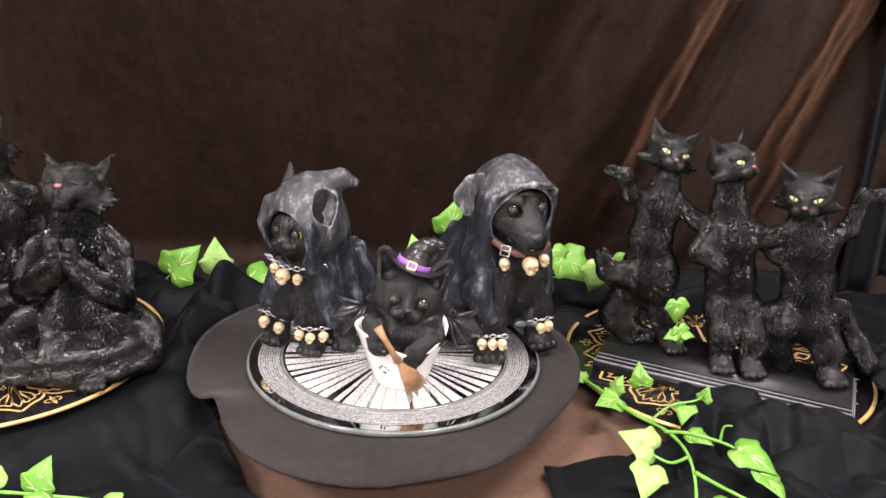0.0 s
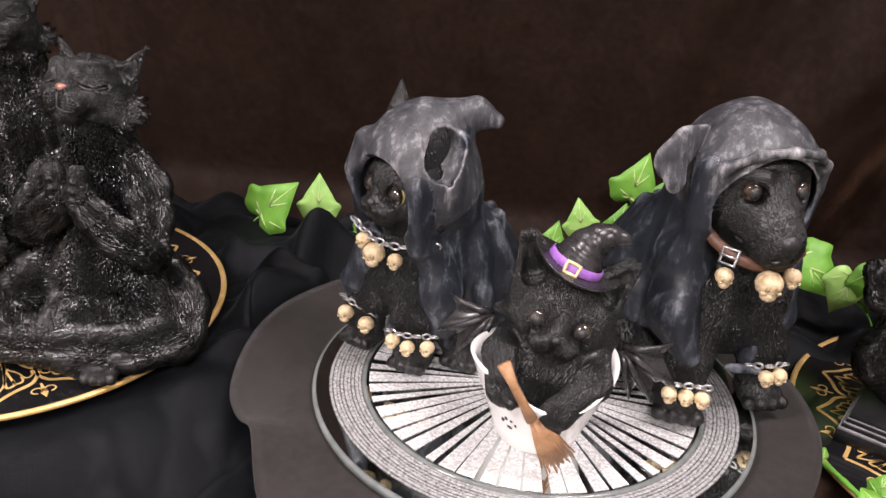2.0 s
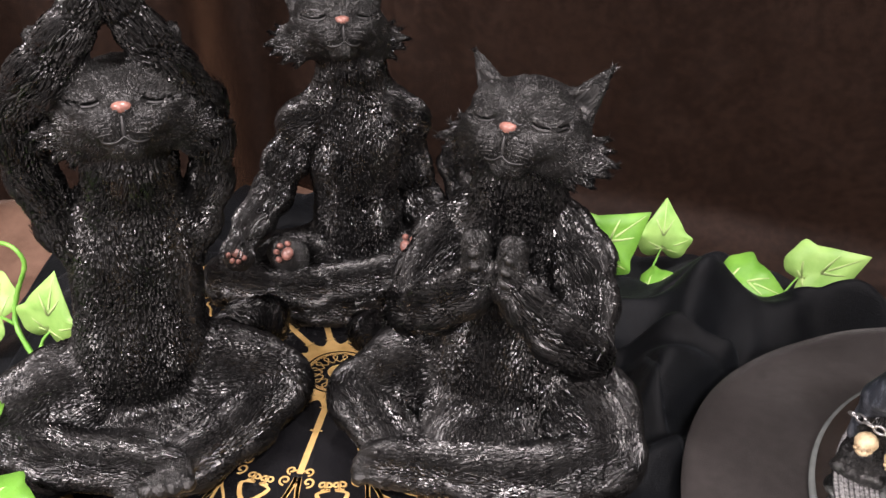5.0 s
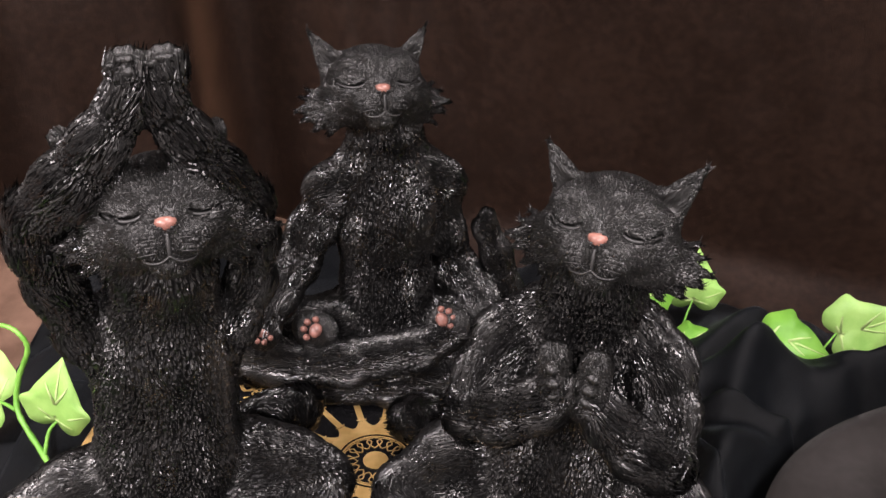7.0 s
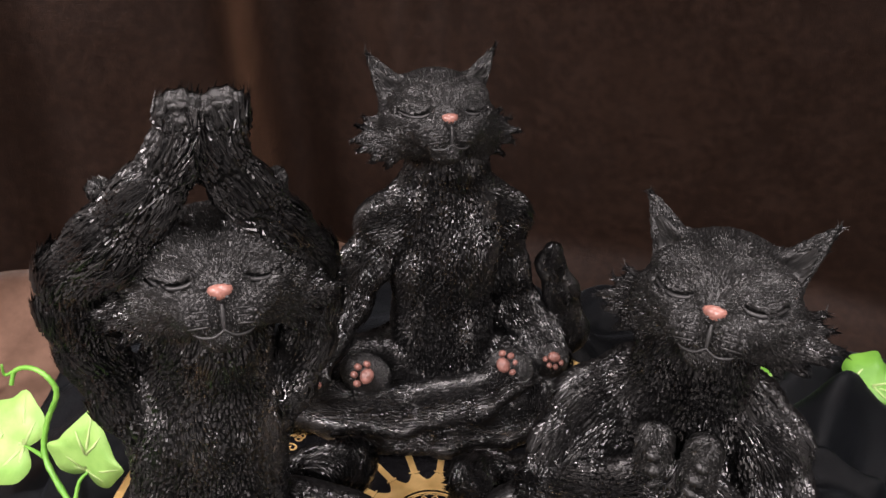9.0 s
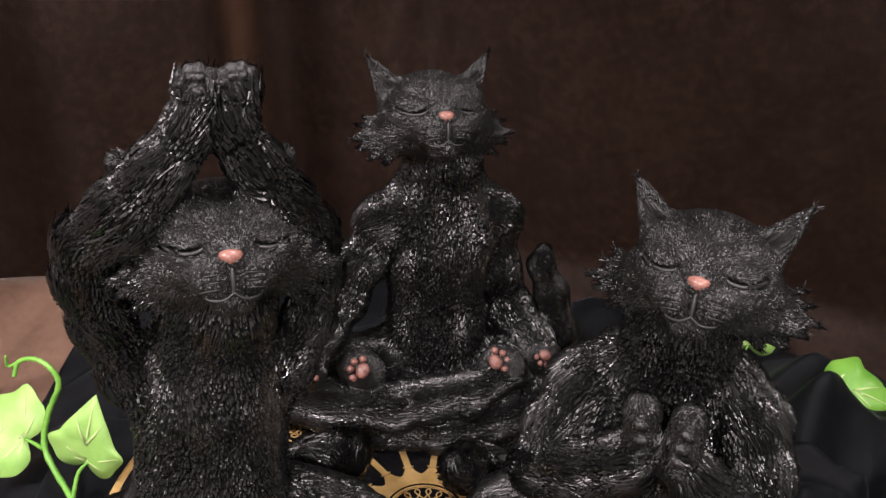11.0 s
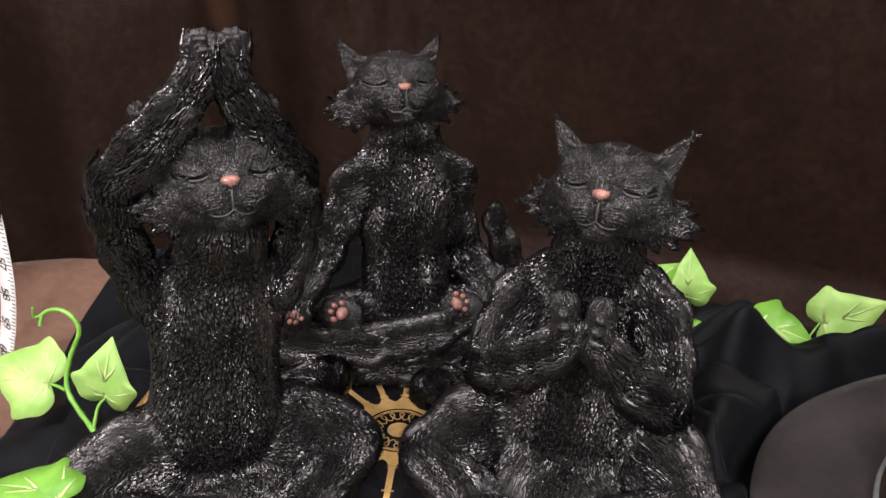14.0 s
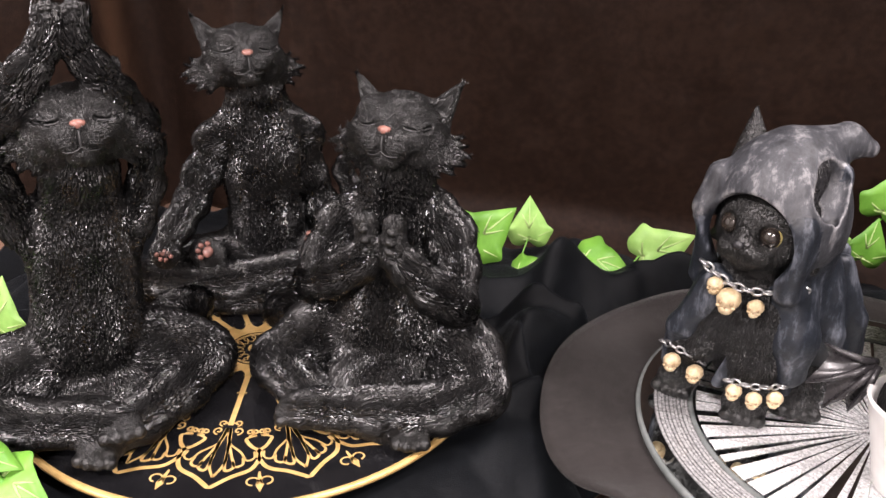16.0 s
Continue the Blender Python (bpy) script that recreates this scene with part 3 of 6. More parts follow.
for lx in (-1.24, 1.14):
    for ly in (0.48, 1.26):
        v, f = box((lx - 0.025, ly - 0.025, -0.80), (lx + 0.025, ly + 0.025, TABLE_Z - 0.035))
        link_mesh("leg", v, f, TABLE, table, smooth=False)

PLATE_A = (-0.466, 0.832)
PLATE_B = (0.335, 0.905)
MIRROR_C = (-0.036, 0.814)
MIRROR_Z = 0.018


def hill(x, y, cx, cy, r0, r1):
    """1 inside r0, falling smoothly to 0 at r1."""
    d = math.hypot(x - cx, y - cy)
    t = min(max((r1 - d) / (r1 - r0), 0), 1)
    return t * t * (3 - 2 * t)


def ridge(x, y, ax, ay, bx, by, width, height, sharp=2.0):
    """A rounded fold along the line a-b."""
    width, height = 1.10 * width, 1.0 * height
    x, y = x + 0.016 * noise.noise((x * 13, y * 13, 0.5)), y + 0.016 * noise.noise((x * 13, y * 13, 4.5))
    dx, dy = bx - ax, by - ay
    t = min(max(((x - ax) * dx + (y - ay) * dy) / (dx * dx + dy * dy), 0), 1)
    d = math.hypot(x - ax - t * dx, y - ay - t * dy) / width
    return height * math.exp(-abs(d) ** sharp) * (0.35 + 0.65 * math.sin(math.pi * min(max(t, 0.12), 0.88)))


def wrinkle(x, y, scale, seed):
    return noise.noise((x * scale + seed, y * scale, seed * 1.7))


def crease(x, y, scale, seed):
    x, y = x + 0.03 * noise.noise((x * 9, y * 9, seed)), y + 0.03 * noise.noise((x * 9, y * 9, seed + 5))
    return abs(noise.noise((x * scale * 0.55 + seed, y * scale * 0.4 + seed, seed))) * 2.4


def sheet(name, corners, height, mat, nu, nv, label, category="cloth", wobble=0.008, thick=0.0015):
    """A cloth laid over a four-cornered stretch of the table."""
    a, b, c, d = (Vector((*q, 0)) for q in corners)
    vs, fs = [], []
    for j in range(nv + 1):
        for i in range(nu + 1):
            u, w = i / nu, j / nv
            p = (a * (1 - u) + b * u) * (1 - w) + (d * (1 - u) + c * u) * w
            edge = min(u, 1 - u, w, 1 - w)
            k = wobble * max(0, 1 - edge * 8)
            x, y = p.x + k * wrinkle(p.x, p.y, 9, 3.1), p.y + k * wrinkle(p.x, p.y, 9, 7.7)
            vs.append((x, y, height(x, y)))
    for j in range(nv):
        for i in range(nu):
            q = j * (nu + 1) + i
            fs.append((q, q + 1, q + nu + 2, q + nu + 1))
    ob = link_mesh(name, vs, fs, mat)
    so = ob.modifiers.new("thickness", "SOLIDIFY")
    so.thickness, so.offset = thick, -1
    return tagged(ob, label, category)


def brown_height(x, y):
    z = TABLE_Z + 0.004 + 0.004 * wrinkle(x, y, 7, 1.3)
    z += 0.040 * hill(x, y, -0.86, 1.0, 0.10, 0.24)
    z += ridge(x, y, 0.178, 0.62, 0.19, 1.0, 0.006, 0.004) + ridge(x, y, -0.98, 0.86, -0.72, 1.02, 0.03, 0.014)
    if y > 1.14:
        z += 0.02 * (y - 1.14) / 0.1
    return z


def black_left_height(x, y):
    z = TABLE_Z + 0.012
    z += 0.031 * hill(x, y, *PLATE_A, 0.165, 0.27)
    out = 1 - hill(x, y, *PLATE_A, 0.168, 0.20)
    out *= 1 - hill(x, y, *MIRROR_C, 0.17, 0.20)
    f = 0.007 * wrinkle(x, y, 16, 2.2) + 0.009 * crease(x, y, 18, 5.5) + 0.005 * crease(x, y, 40, 2.7)
    f += ridge(x, y, -0.30, 0.84, -0.235, 0.955, 0.012, 0.032) + ridge(x, y, -0.285, 0.90, -0.24, 1.02, 0.013, 0.036)
    f += ridge(x, y, -0.33, 0.99, -0.20, 1.00, 0.018, 0.040) + ridge(x, y, -0.26, 0.99, -0.06, 1.06, 0.020, 0.036)
    f += ridge(x, y, -0.42, 1.06, -0.18, 1.075, 0.03, 0.014) + ridge(x, y, -0.30, 0.78, -0.22, 0.90, 0.009, 0.020)
    f += ridge(x, y, -0.31, 0.93, -0.20, 0.94, 0.008, 0.020) + ridge(x, y, -0.27, 0.86, -0.215, 0.98, 0.007, 0.016)
    f += ridge(x, y, -0.25, 1.03, -0.10, 1.02, 0.010, 0.024) + ridge(x, y, -0.30, 1.03, -0.22, 1.10, 0.012, 0.022) + ridge(x, y, -0.52, 1.04, -0.36, 1.06, 0.03, 0.010) + ridge(x, y, -0.70, 0.80, -0.69, 0.96, 0.03, 0.018)
    f += ridge(x, y, -0.36, 0.66, -0.27, 0.56, 0.008, 0.005) + ridge(x, y, -0.30, 0.70, -0.19, 0.60, 0.007, 0.005)
    f += ridge(x, y, -0.48, 0.62, -0.34, 0.60, 0.01, 0.006)
    return max(z + f * out, brown_height(x, y) + 0.004)


def black_right_height(x, y):
    z = TABLE_Z + 0.010 + 0.013 * hill(x, y, *PLATE_B, 0.17, 0.25)
    out = 1 - hill(x, y, *PLATE_B, 0.165, 0.19)
    f = 0.012 * abs(wrinkle(x, y, 14, 4.2)) + 0.009 * crease(x, y, 20, 9.5)
    f += ridge(x, y, 0.30, 0.66, 0.47, 0.74, 0.03, 0.03) + ridge(x, y, 0.22, 0.60, 0.40, 0.64, 0.02, 0.02)
    f += ridge(x, y, 0.38, 0.60, 0.54, 0.80, 0.02, 0.022) + ridge(x, y, 0.12, 0.64, 0.26, 0.67, 0.02, 0.012)
    f += ridge(x, y, 0.50, 0.78, 0.56, 0.96, 0.03, 0.05) + ridge(x, y, 0.44, 1.08, 0.60, 0.98, 0.03, 0.06)
    return max(z + f * out, brown_height(x, y) + 0.004)


def black_back_height(x, y):
    z = TABLE_Z + 0.014 + 0.006 * wrinkle(x, y, 18, 8.8) + 0.008 * crease(x, y, 20, 3.5)
    z += ridge(x, y, -0.02, 1.06, 0.26, 1.05, 0.03, 0.034) + ridge(x, y, 0.10, 0.985, 0.24, 1.00, 0.018, 0.024)
    z += ridge(x, y, 0.16, 1.10, 0.52, 1.12, 0.03, 0.05) + ridge(x, y, 0.24, 1.02, 0.50, 1.10, 0.02, 0.05)
    return max(z - 0.008 * hill(x, y, *PLATE_B, 0.17, 0.22), brown_height(x, y) + 0.006)


sheet("brown_table_cloth", ((-1.28, 0.44), (1.18, 0.44), (1.18, 1.235), (-1.28, 1.235)), brown_height, BROWN_LIT, 220, 90, "brown velvet cloth covering the display table", wobble=0)
sheet("black_cloth", ((-0.72, 0.70), (-0.25, 0.70), (-0.02, 1.14), (-0.80, 1.135)), black_left_height, BLACK, 230, 180, "black velvet cloth folded round the gold-rimmed plate")
sheet("black_cloth", ((-0.62, 0.46), (-0.060, 0.46), (-0.285, 0.900), (-0.70, 0.84)), lambda x, y: black_left_height(x, y) + 0.0035, BLACK, 150, 120, "hemmed black cloth spread before the gold-rimmed plate", wobble=0.004)
sheet("black_cloth", ((0.105, 0.46), (0.95, 0.46), (0.95, 0.95), (0.115, 0.700)), black_right_height, BLACK, 150, 120, "crumpled black cloth under the dancing cats' plate")
sheet("black_cloth", ((-0.06, 1.00), (0.95, 0.86), (0.95, 1.165), (-0.06, 1.14)), black_back_height, BLACK, 190, 70, "bunched black cloth along the foot of the curtain")


def heap_height(x, y):
    """Crumpled cloth that laps over the plate's edge and lies on the table beyond it."""
    z = TABLE_Z + 0.014 + 0.026 * hill(x, y, *PLATE_B, 0.178, 0.225)
    f = 0.013 * crease(x, y, 26, 2.5) + 0.008 * crease(x, y, 52, 6.1) + 0.004 * wrinkle(x, y, 60, 3.3)
    f += ridge(x, y, 0.27, 0.76, 0.42, 0.70, 0.014, 0.016) + ridge(x, y, 0.33, 0.73, 0.50, 0.66, 0.016, 0.018) + ridge(x, y, 0.50, 0.72, 0.60, 0.90, 0.02, 0.03)
    return z + f


sheet("black_cloth", ((0.225, 0.640), (0.600, 0.540), (0.466, 0.737), (0.268, 0.812)), heap_height, BLACK, 130, 90, "crumpled black cloth lapping over the plate before the plinth", wobble=0.005)
sheet("black_cloth", ((0.460, 0.700), (0.800, 0.600), (0.800, 1.020), (0.502, 0.940)), heap_height, BLACK, 100, 100, "crumpled black cloth heaped beside the dancing cats' plate", wobble=0.004)


def curtain(name, y, z0, z1, fold, mat, label, nx, nz, foot=0.0, lean=0.0):
    vs, fs = [], []
    track = spline([(a, b, 0) for a, b in y], 40)
    run = [0.0]
    for a, b in zip(track, track[1:]):
        run.append(run[-1] + (b - a).length)
    for j in range(nz + 1):
        k = 0
        for i in range(nx + 1):
            s, z = run[-1] * i / nx, z0 + (z1 - z0) * j / nz
            while k < len(run) - 2 and run[k + 1] < s:
                k += 1
            p = track[k].lerp(track[k + 1], (s - run[k]) / (run[k + 1] - run[k]))
            d = (track[k + 1] - track[k]).normalized()
            off = fold(p.x, z)
            # foot: dark curtain drawn forward to stand for shade on the cloth behind.
            sag = foot * min(max((-0.010 - z) / 0.037, 0), 1) ** 1.5 * min(max((p.x + 0.60) / 0.15, 0), 1)
            # lean: middle tipped forward at the top, a shape added to darken it.
            sag += lean * max(z, 0) * min(max((p.x + 0.62) / 0.2, 0), 1) * min(max((0.60 - p.x) / 0.35, 0), 1)
            vs.append((p.x - d.y * off, p.y + d.x * off - sag, z))
    for j in range(nz):
        for i in range(nx):
            q = j * (nx + 1) + i
            fs.append((q, q + 1, q + nx + 2, q + nx + 1))
    ob = link_mesh(name, vs, fs, mat)
    so = ob.modifiers.new("thickness", "SOLIDIFY")
    so.thickness = 0.002
    return tagged(ob, label, "curtain")


def brown_folds(x, z):
    """Nearly flat in the middle, swagged folds fanning out at the east side, soft upright folds at the west."""
    d = 0.006 * wrinkle(x * 1.0, z * 0.4, 8, 6.1) + 0.0030 * wrinkle(x, z * 0.25, 40, 2.0) + 0.0016 * wrinkle(x, z, 55, 9.0)
    east = min(max((x - 0.02) / 0.22, 0), 1)
    lean = x - 0.42 * (z - 0.10) - 0.15
    d -= east * (0.032 * math.sin(lean * 30 + 0.6) + 0.004 * math.sin(lean * 83 + 1.0) + 0.006 * wrinkle(lean, z * 0.2, 60, 1.5)) * (0.5 + 0.5 * min(max(z / 0.3, 0), 1))
    west = min(max((-0.56 - x) / 0.12, 0), 1)
    d += west * (0.038 * math.sin(x * 44 + 2 * z) + 0.008 * math.sin(x * 97 + 4 * z) + 0.010 * wrinkle(x, z * 0.3, 22, 5))
    d -= 0.004 * math.exp(-((x + 0.13 + 0.02 * z) / 0.012) ** 2) + 0.003 * math.exp(-((x + 0.46) / 0.015) ** 2)
    return d


def black_folds(x, z):
    return -0.02 * math.sin(x * 45 + 3 * z) - 0.01 * math.sin(x * 100 + 1)


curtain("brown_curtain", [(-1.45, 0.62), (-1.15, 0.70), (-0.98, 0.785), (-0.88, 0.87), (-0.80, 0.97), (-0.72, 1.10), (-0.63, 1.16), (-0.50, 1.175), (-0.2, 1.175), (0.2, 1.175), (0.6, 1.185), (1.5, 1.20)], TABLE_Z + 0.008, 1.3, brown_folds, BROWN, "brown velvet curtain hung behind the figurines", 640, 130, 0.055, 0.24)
curtain("black_curtain", [(0.585, 1.165), (0.8, 1.16), (1.6, 1.16)], TABLE_Z + 0.02, 1.3, black_folds, BLACK, "black drape hung over the curtain's side", 200, 60)


# ---- plates ----


def strip(points, width, z):
    """A flat printed line of given (tapering) width."""
    p = [Vector((q[0], q[1])) for q in points]
    k = len(p)
    ws = [width] * k if np.isscalar(width) else list(width)
    vs, fs = [], []
    for i in range(k):
        d = p[min(i + 1, k - 1)] - p[max(i - 1, 0)]
        n = Vector((-d.y, d.x)).normalized() * ws[i] / 2
        vs += [(p[i].x + n.x, p[i].y + n.y, z), (p[i].x - n.x, p[i].y - n.y, z)]
    for i in range(k - 1):
        fs.append((2 * i, 2 * i + 1, 2 * i + 3, 2 * i + 2))
    return vs, fs


def ring(r0, r1, z, n=72, a0=0.0, a1=2 * math.pi):
    vs = []
    for i in range(n + 1):
        a = a0 + (a1 - a0) * i / n
        vs += [(r0 * math.cos(a), r0 * math.sin(a), z), (r1 * math.cos(a), r1 * math.sin(a), z)]
    return vs, [(2 * i, 2 * i + 1, 2 * i + 3, 2 * i + 2) for i in range(n)]


def flat_spline(pts, per=6):
    return [(q.x, q.y) for q in spline([(a, b, 0) for a, b in pts], per)]


def palmette(z):
    """One ornament of the ring, along +x from 0.085 to 0.135."""
    out = []
    for s in (-1, 1):
        out.append(strip(flat_spline([(0.139, 0), (0.131, 0.010 * s), (0.124, 0.021 * s), (0.112, 0.0235 * s), (0.107, 0.017 * s), (0.101, 0.0125 * s), (0.098, 0.018 * s)]),
                         [0.0008] + [0.0026] * 20 + [0.0022] * 10 + [0.0014] * 6, z))
        for a, b, w in ((0.006, 0.120, 0.0018), (0.011, 0.117, 0.0016), (0.0165, 0.112, 0.0013)):
            out.append(strip(flat_spline([(0.092, 0.001 * s), (0.104, 0.003 * s), (b, a * 0.72 * s), (b + 0.006, a * s), (b + 0.004, (a + 0.004) * s), (b - 0.001, (a + 0.003) * s)]), w, z))
        out.append(strip(flat_spline([(0.094, 0.0), (0.110, 0.0035 * s), (0.122, 0.004 * s), (0.131, 0.0)]), 0.0016, z))
        for cx, cy, r in ((0.0945, 0.006, 0.0032), (0.0955, 0.0135, 0.0030), (0.0945, 0.0205, 0.0028), (0.088, 0.0045, 0.0026)):
            out.append(strip([(cx + r * (1 - t / 22) * math.cos(t * 0.42), (cy + r * (1 - t / 22) * math.sin(t * 0.42)) * s) for t in range(18)], 0.0011, z))
    v, f = join(*out)
    return [(0.0914 + (x - 0.088) * 1.22, y * 1.06, q) for x, y, q in v], f


def trefoil(z):
    out = []
    for s in (-1, 1):
        out.append(strip([(0.1305 + 0.0034 * math.cos(t * 0.4), 0.0042 * s + 0.0036 * math.sin(t * 0.4) * s) for t in range(15)], 0.0012, z))
    out.append(strip([(0.128, 0), (0.134, 0), (0.140, 0)], [0.0014, 0.005, 0.0004], z))
    out.append(strip([(0.122, 0), (0.128, 0)], [0.001, 0.0026], z))
    v, f = join(*out)
    return [(x + 0.0185, y, q) for x, y, q in v], f


def turned(piece, a):
    return moved(piece, Matrix.Rotation(a, 4, "Z"))


def gold_plate(x, y, z, r, turn, label):
    """A black lacquered plate with a gilt edge and a printed rosette."""
    t = thing("charger_plate", (x, y, z), label, "plate", "gold-rimmed plates")
    prof = [(0, -0.010), (0.105, -0.010), (0.112, -0.009), (r - 0.004, -0.003), (r, 0.0005), (r - 0.0005, 0.0022), (r - 0.004, 0.0018), (r - 0.014, 0.0004), (0, 0.0)]
    v, f = lathe(prof, (x, y, z), 128)
    link_mesh("dish", v, f, GLAZE, t)
    v, f = lathe([(r - 0.0038, 0.0019), (r - 0.001, 0.0031), (r + 0.0009, 0.0018), (r + 0.0008, -0.0002), (r - 0.002, -0.0014)], (x, y, z), 128)
    link_mesh("gilt_rim", v, f, GOLD, t, "gold rim")
    zz = 0.0006
    n = 16
    at = Matrix.Translation((x, y, z))

    def lay(name, piece, lab=""):
        return link_mesh(name, *moved(piece, at), GOLD, t, lab, smooth=False)
    lay("centre_disc", ring(0.0, 0.0075, zz, 40))
    rosette = [ring(0.0225, 0.0310, zz, 72), ring(0.0200, 0.0212, zz, 72)]
    for i in range(n):
        a = turn + (i + 0.5) * 2 * math.pi / n
        rosette.append(turned(strip(flat_spline([(0.0105, 0), (0.013, 0.0022), (0.0165, 0.0018), (0.0185, 0.0045), (0.0195, 0.0)]), 0.0008, zz), a))
        rosette.append(turned(strip(flat_spline([(0.0105, 0), (0.013, -0.0022), (0.0165, -0.0018), (0.0185, -0.0045), (0.0195, 0.0)]), 0.0008, zz), a))
        rosette.append(turned(strip([(0.0305, 0), (0.033, 0), (0.036, 0)], [0.0105, 0.007, 0.0045], zz), a - math.pi / n))
    lay("rosette", join(*rosette))
    for i in range(n):
        a = turn + i * 2 * math.pi / n
        lay("spoke", join(turned(strip([(0.0362, 0), (0.0575, 0)], 0.0040, zz), a), turned(strip([(0.0580, 0), (0.0935, 0)], 0.0036, zz), a),
                          turned(strip([(0.0370, -0.0032), (0.0370, 0.0032)], 0.0010, zz + 0.0002), a), turned(strip([(0.0578, -0.0036), (0.0578, 0.0036)], 0.0012, zz + 0.0002), a),
                          turned(strip([(0.0915, -0.0042), (0.0915, 0.0042)], 0.0014, zz + 0.0002), a)))
        lay("palmette", turned(palmette(zz), a))
        lay("trefoil", turned(trefoil(zz), a + math.pi / n))
    return t


gold_plate(*PLATE_A, 0.0, 0.1735, radians(-78.0), "black lacquered plate with gold rim and printed rosette on cloth")
gold_plate(*PLATE_B, -0.026, 0.1735, radians(-70.0), "black plate with gold rim and rosette under the dancing cats")


def mirror_plate(x, y, z, r):
    t = thing("mirror_plate", (x, y, z), "round glass mirror plate with silver glitter rays, on a felt brim", "plate")
    v, f = lathe([(0, -0.005), (r - 0.002, -0.005), (r, -0.004), (r, -0.001), (r - 0.001, 0.0006), (r - 0.0025, 0.0004), (r - 0.004, 0.0), (0, 0.0)], (x, y, z), 160)
    link_mesh("glass_disc", v, f, GLASS_EDGE, t, "grey-green glass edge")
    at = Matrix.Translation((x, y, z))
    v, f = moved(ring(0, r - 0.0028, 0.0008, 128), at)
    link_mesh("mirror_face", v, f, MIRROR, t, "silvered mirror face", smooth=False)
    rb = 0.1165
    rnd = random.Random(4)
    for i, (a, b) in enumerate(((r - 0.0120 - 0.00245 * q, r - 0.0120 - 0.00245 * q - (0.0015 + 0.0005 * (q % 3 == 1))) for q in range(9))):
        v, f = moved(ring(b, a, 0.0012, 140), at)
        link_mesh("glitter_ring", v, f, GLITTER_GREY, t, "silver glitter ring", smooth=False)
    v, f = moved(ring(r - 0.0345, r - 0.0115, 0.0010, 140), at)
    link_mesh("glitter_band", v, f, GLITTER_DIM, t, "dark silver glitter band", smooth=False)
    v, f = lathe([(rb - 0.0012, 0.0010), (rb - 0.001, 0.0020), (rb + 0.001, 0.0022), (rb + 0.0018, 0.0010)], (x, y, z), 128)
    link_mesh("glass_ridge", v, f, GLASS_EDGE, t, "thin raised glass ring")
    n = 52
    for i in range(n):
        a = 2 * math.pi * (i + 0.2 * rnd.random()) / n
        w = rnd.choice((0.45, 0.70, 0.84, 0.88)) * 2 * math.pi / n
        r0, r1 = 0.004 + 0.006 * rnd.random(), rb - 0.003
        pts = [(r0, -w / 2), (r1, -w / 2), (r1, w / 2), (r0, w / 2)]
        v = [(x + q * math.cos(a + b), y + q * math.sin(a + b), z + 0.0012) for q, b in pts]
        link_mesh("glitter_ray", v, [(0, 1, 2, 3)], GLITTER, t, smooth=False)
    return t


mirror_plate(*MIRROR_C, MIRROR_Z - 0.0012, 0.1523)


def felt_hat(x, y, z):
    """A wide felt brim, drooping unevenly, over a low crown."""
    def edge(a):
        k = (a - radians(211) + math.pi) % (2 * math.pi) - math.pi
        m = (a - radians(322) + math.pi) % (2 * math.pi) - math.pi
        return 0.205 + 0.014 * math.cos(a - radians(135)) - 0.018 * math.exp(-(k / 0.26) ** 2) - 0.014 * math.exp(-(m / 0.35) ** 2) + 0.002 * math.sin(5 * a)

    def drop(a, t):
        d = 0.0
        for c, w, h in ((radians(190), 0.26, 0.012), (radians(262), 0.45, 0.014), (radians(318), 0.45, 0.012), (radians(213), 0.16, -0.016)):
            k = (a - c + math.pi) % (2 * math.pi) - math.pi
            d += h * math.exp(-(k / w) ** 2)
        return d * max(0, (t - 0.72) / 0.28) ** 1.6
    vs, fs = [], []
    n, k = 160, 28
    for i in range(n):
        a = 2 * math.pi * i / n
        for j in range(k + 1):
            t = j / k
            r = edge(a) * t
            vs.append((x + r * math.cos(a), y + r * math.sin(a), z - drop(a, t) + 0.0012 * wrinkle(r * math.cos(a), r * math.sin(a), 20, 3) * t))
    for i in range(n):
        for j in range(k):
            a, b = i * (k + 1), ((i + 1) % n) * (k + 1)
            fs.append((a + j, a + j + 1, b + j + 1, b + j))
    t = thing("felt_hat", (x, y, z), "charcoal felt hat with a wide drooping brim under the mirror plate", "hat")
    ob = link_mesh("brim", vs, fs, FELT, t)
    so = ob.modifiers.new("thickness", "SOLIDIFY")
    so.thickness, so.offset = 0.0035, -1
    v, f = lathe([(0, TABLE_Z + 0.012 - z), (0.085, TABLE_Z + 0.012 - z), (0.100, TABLE_Z + 0.02 - z), (0.108, -0.006), (0.112, -0.003)], (x, y, z), 64)
    link_mesh("crown", v, f, FELT, t)
    return t


felt_hat(-0.036, 0.804, 0.0112)

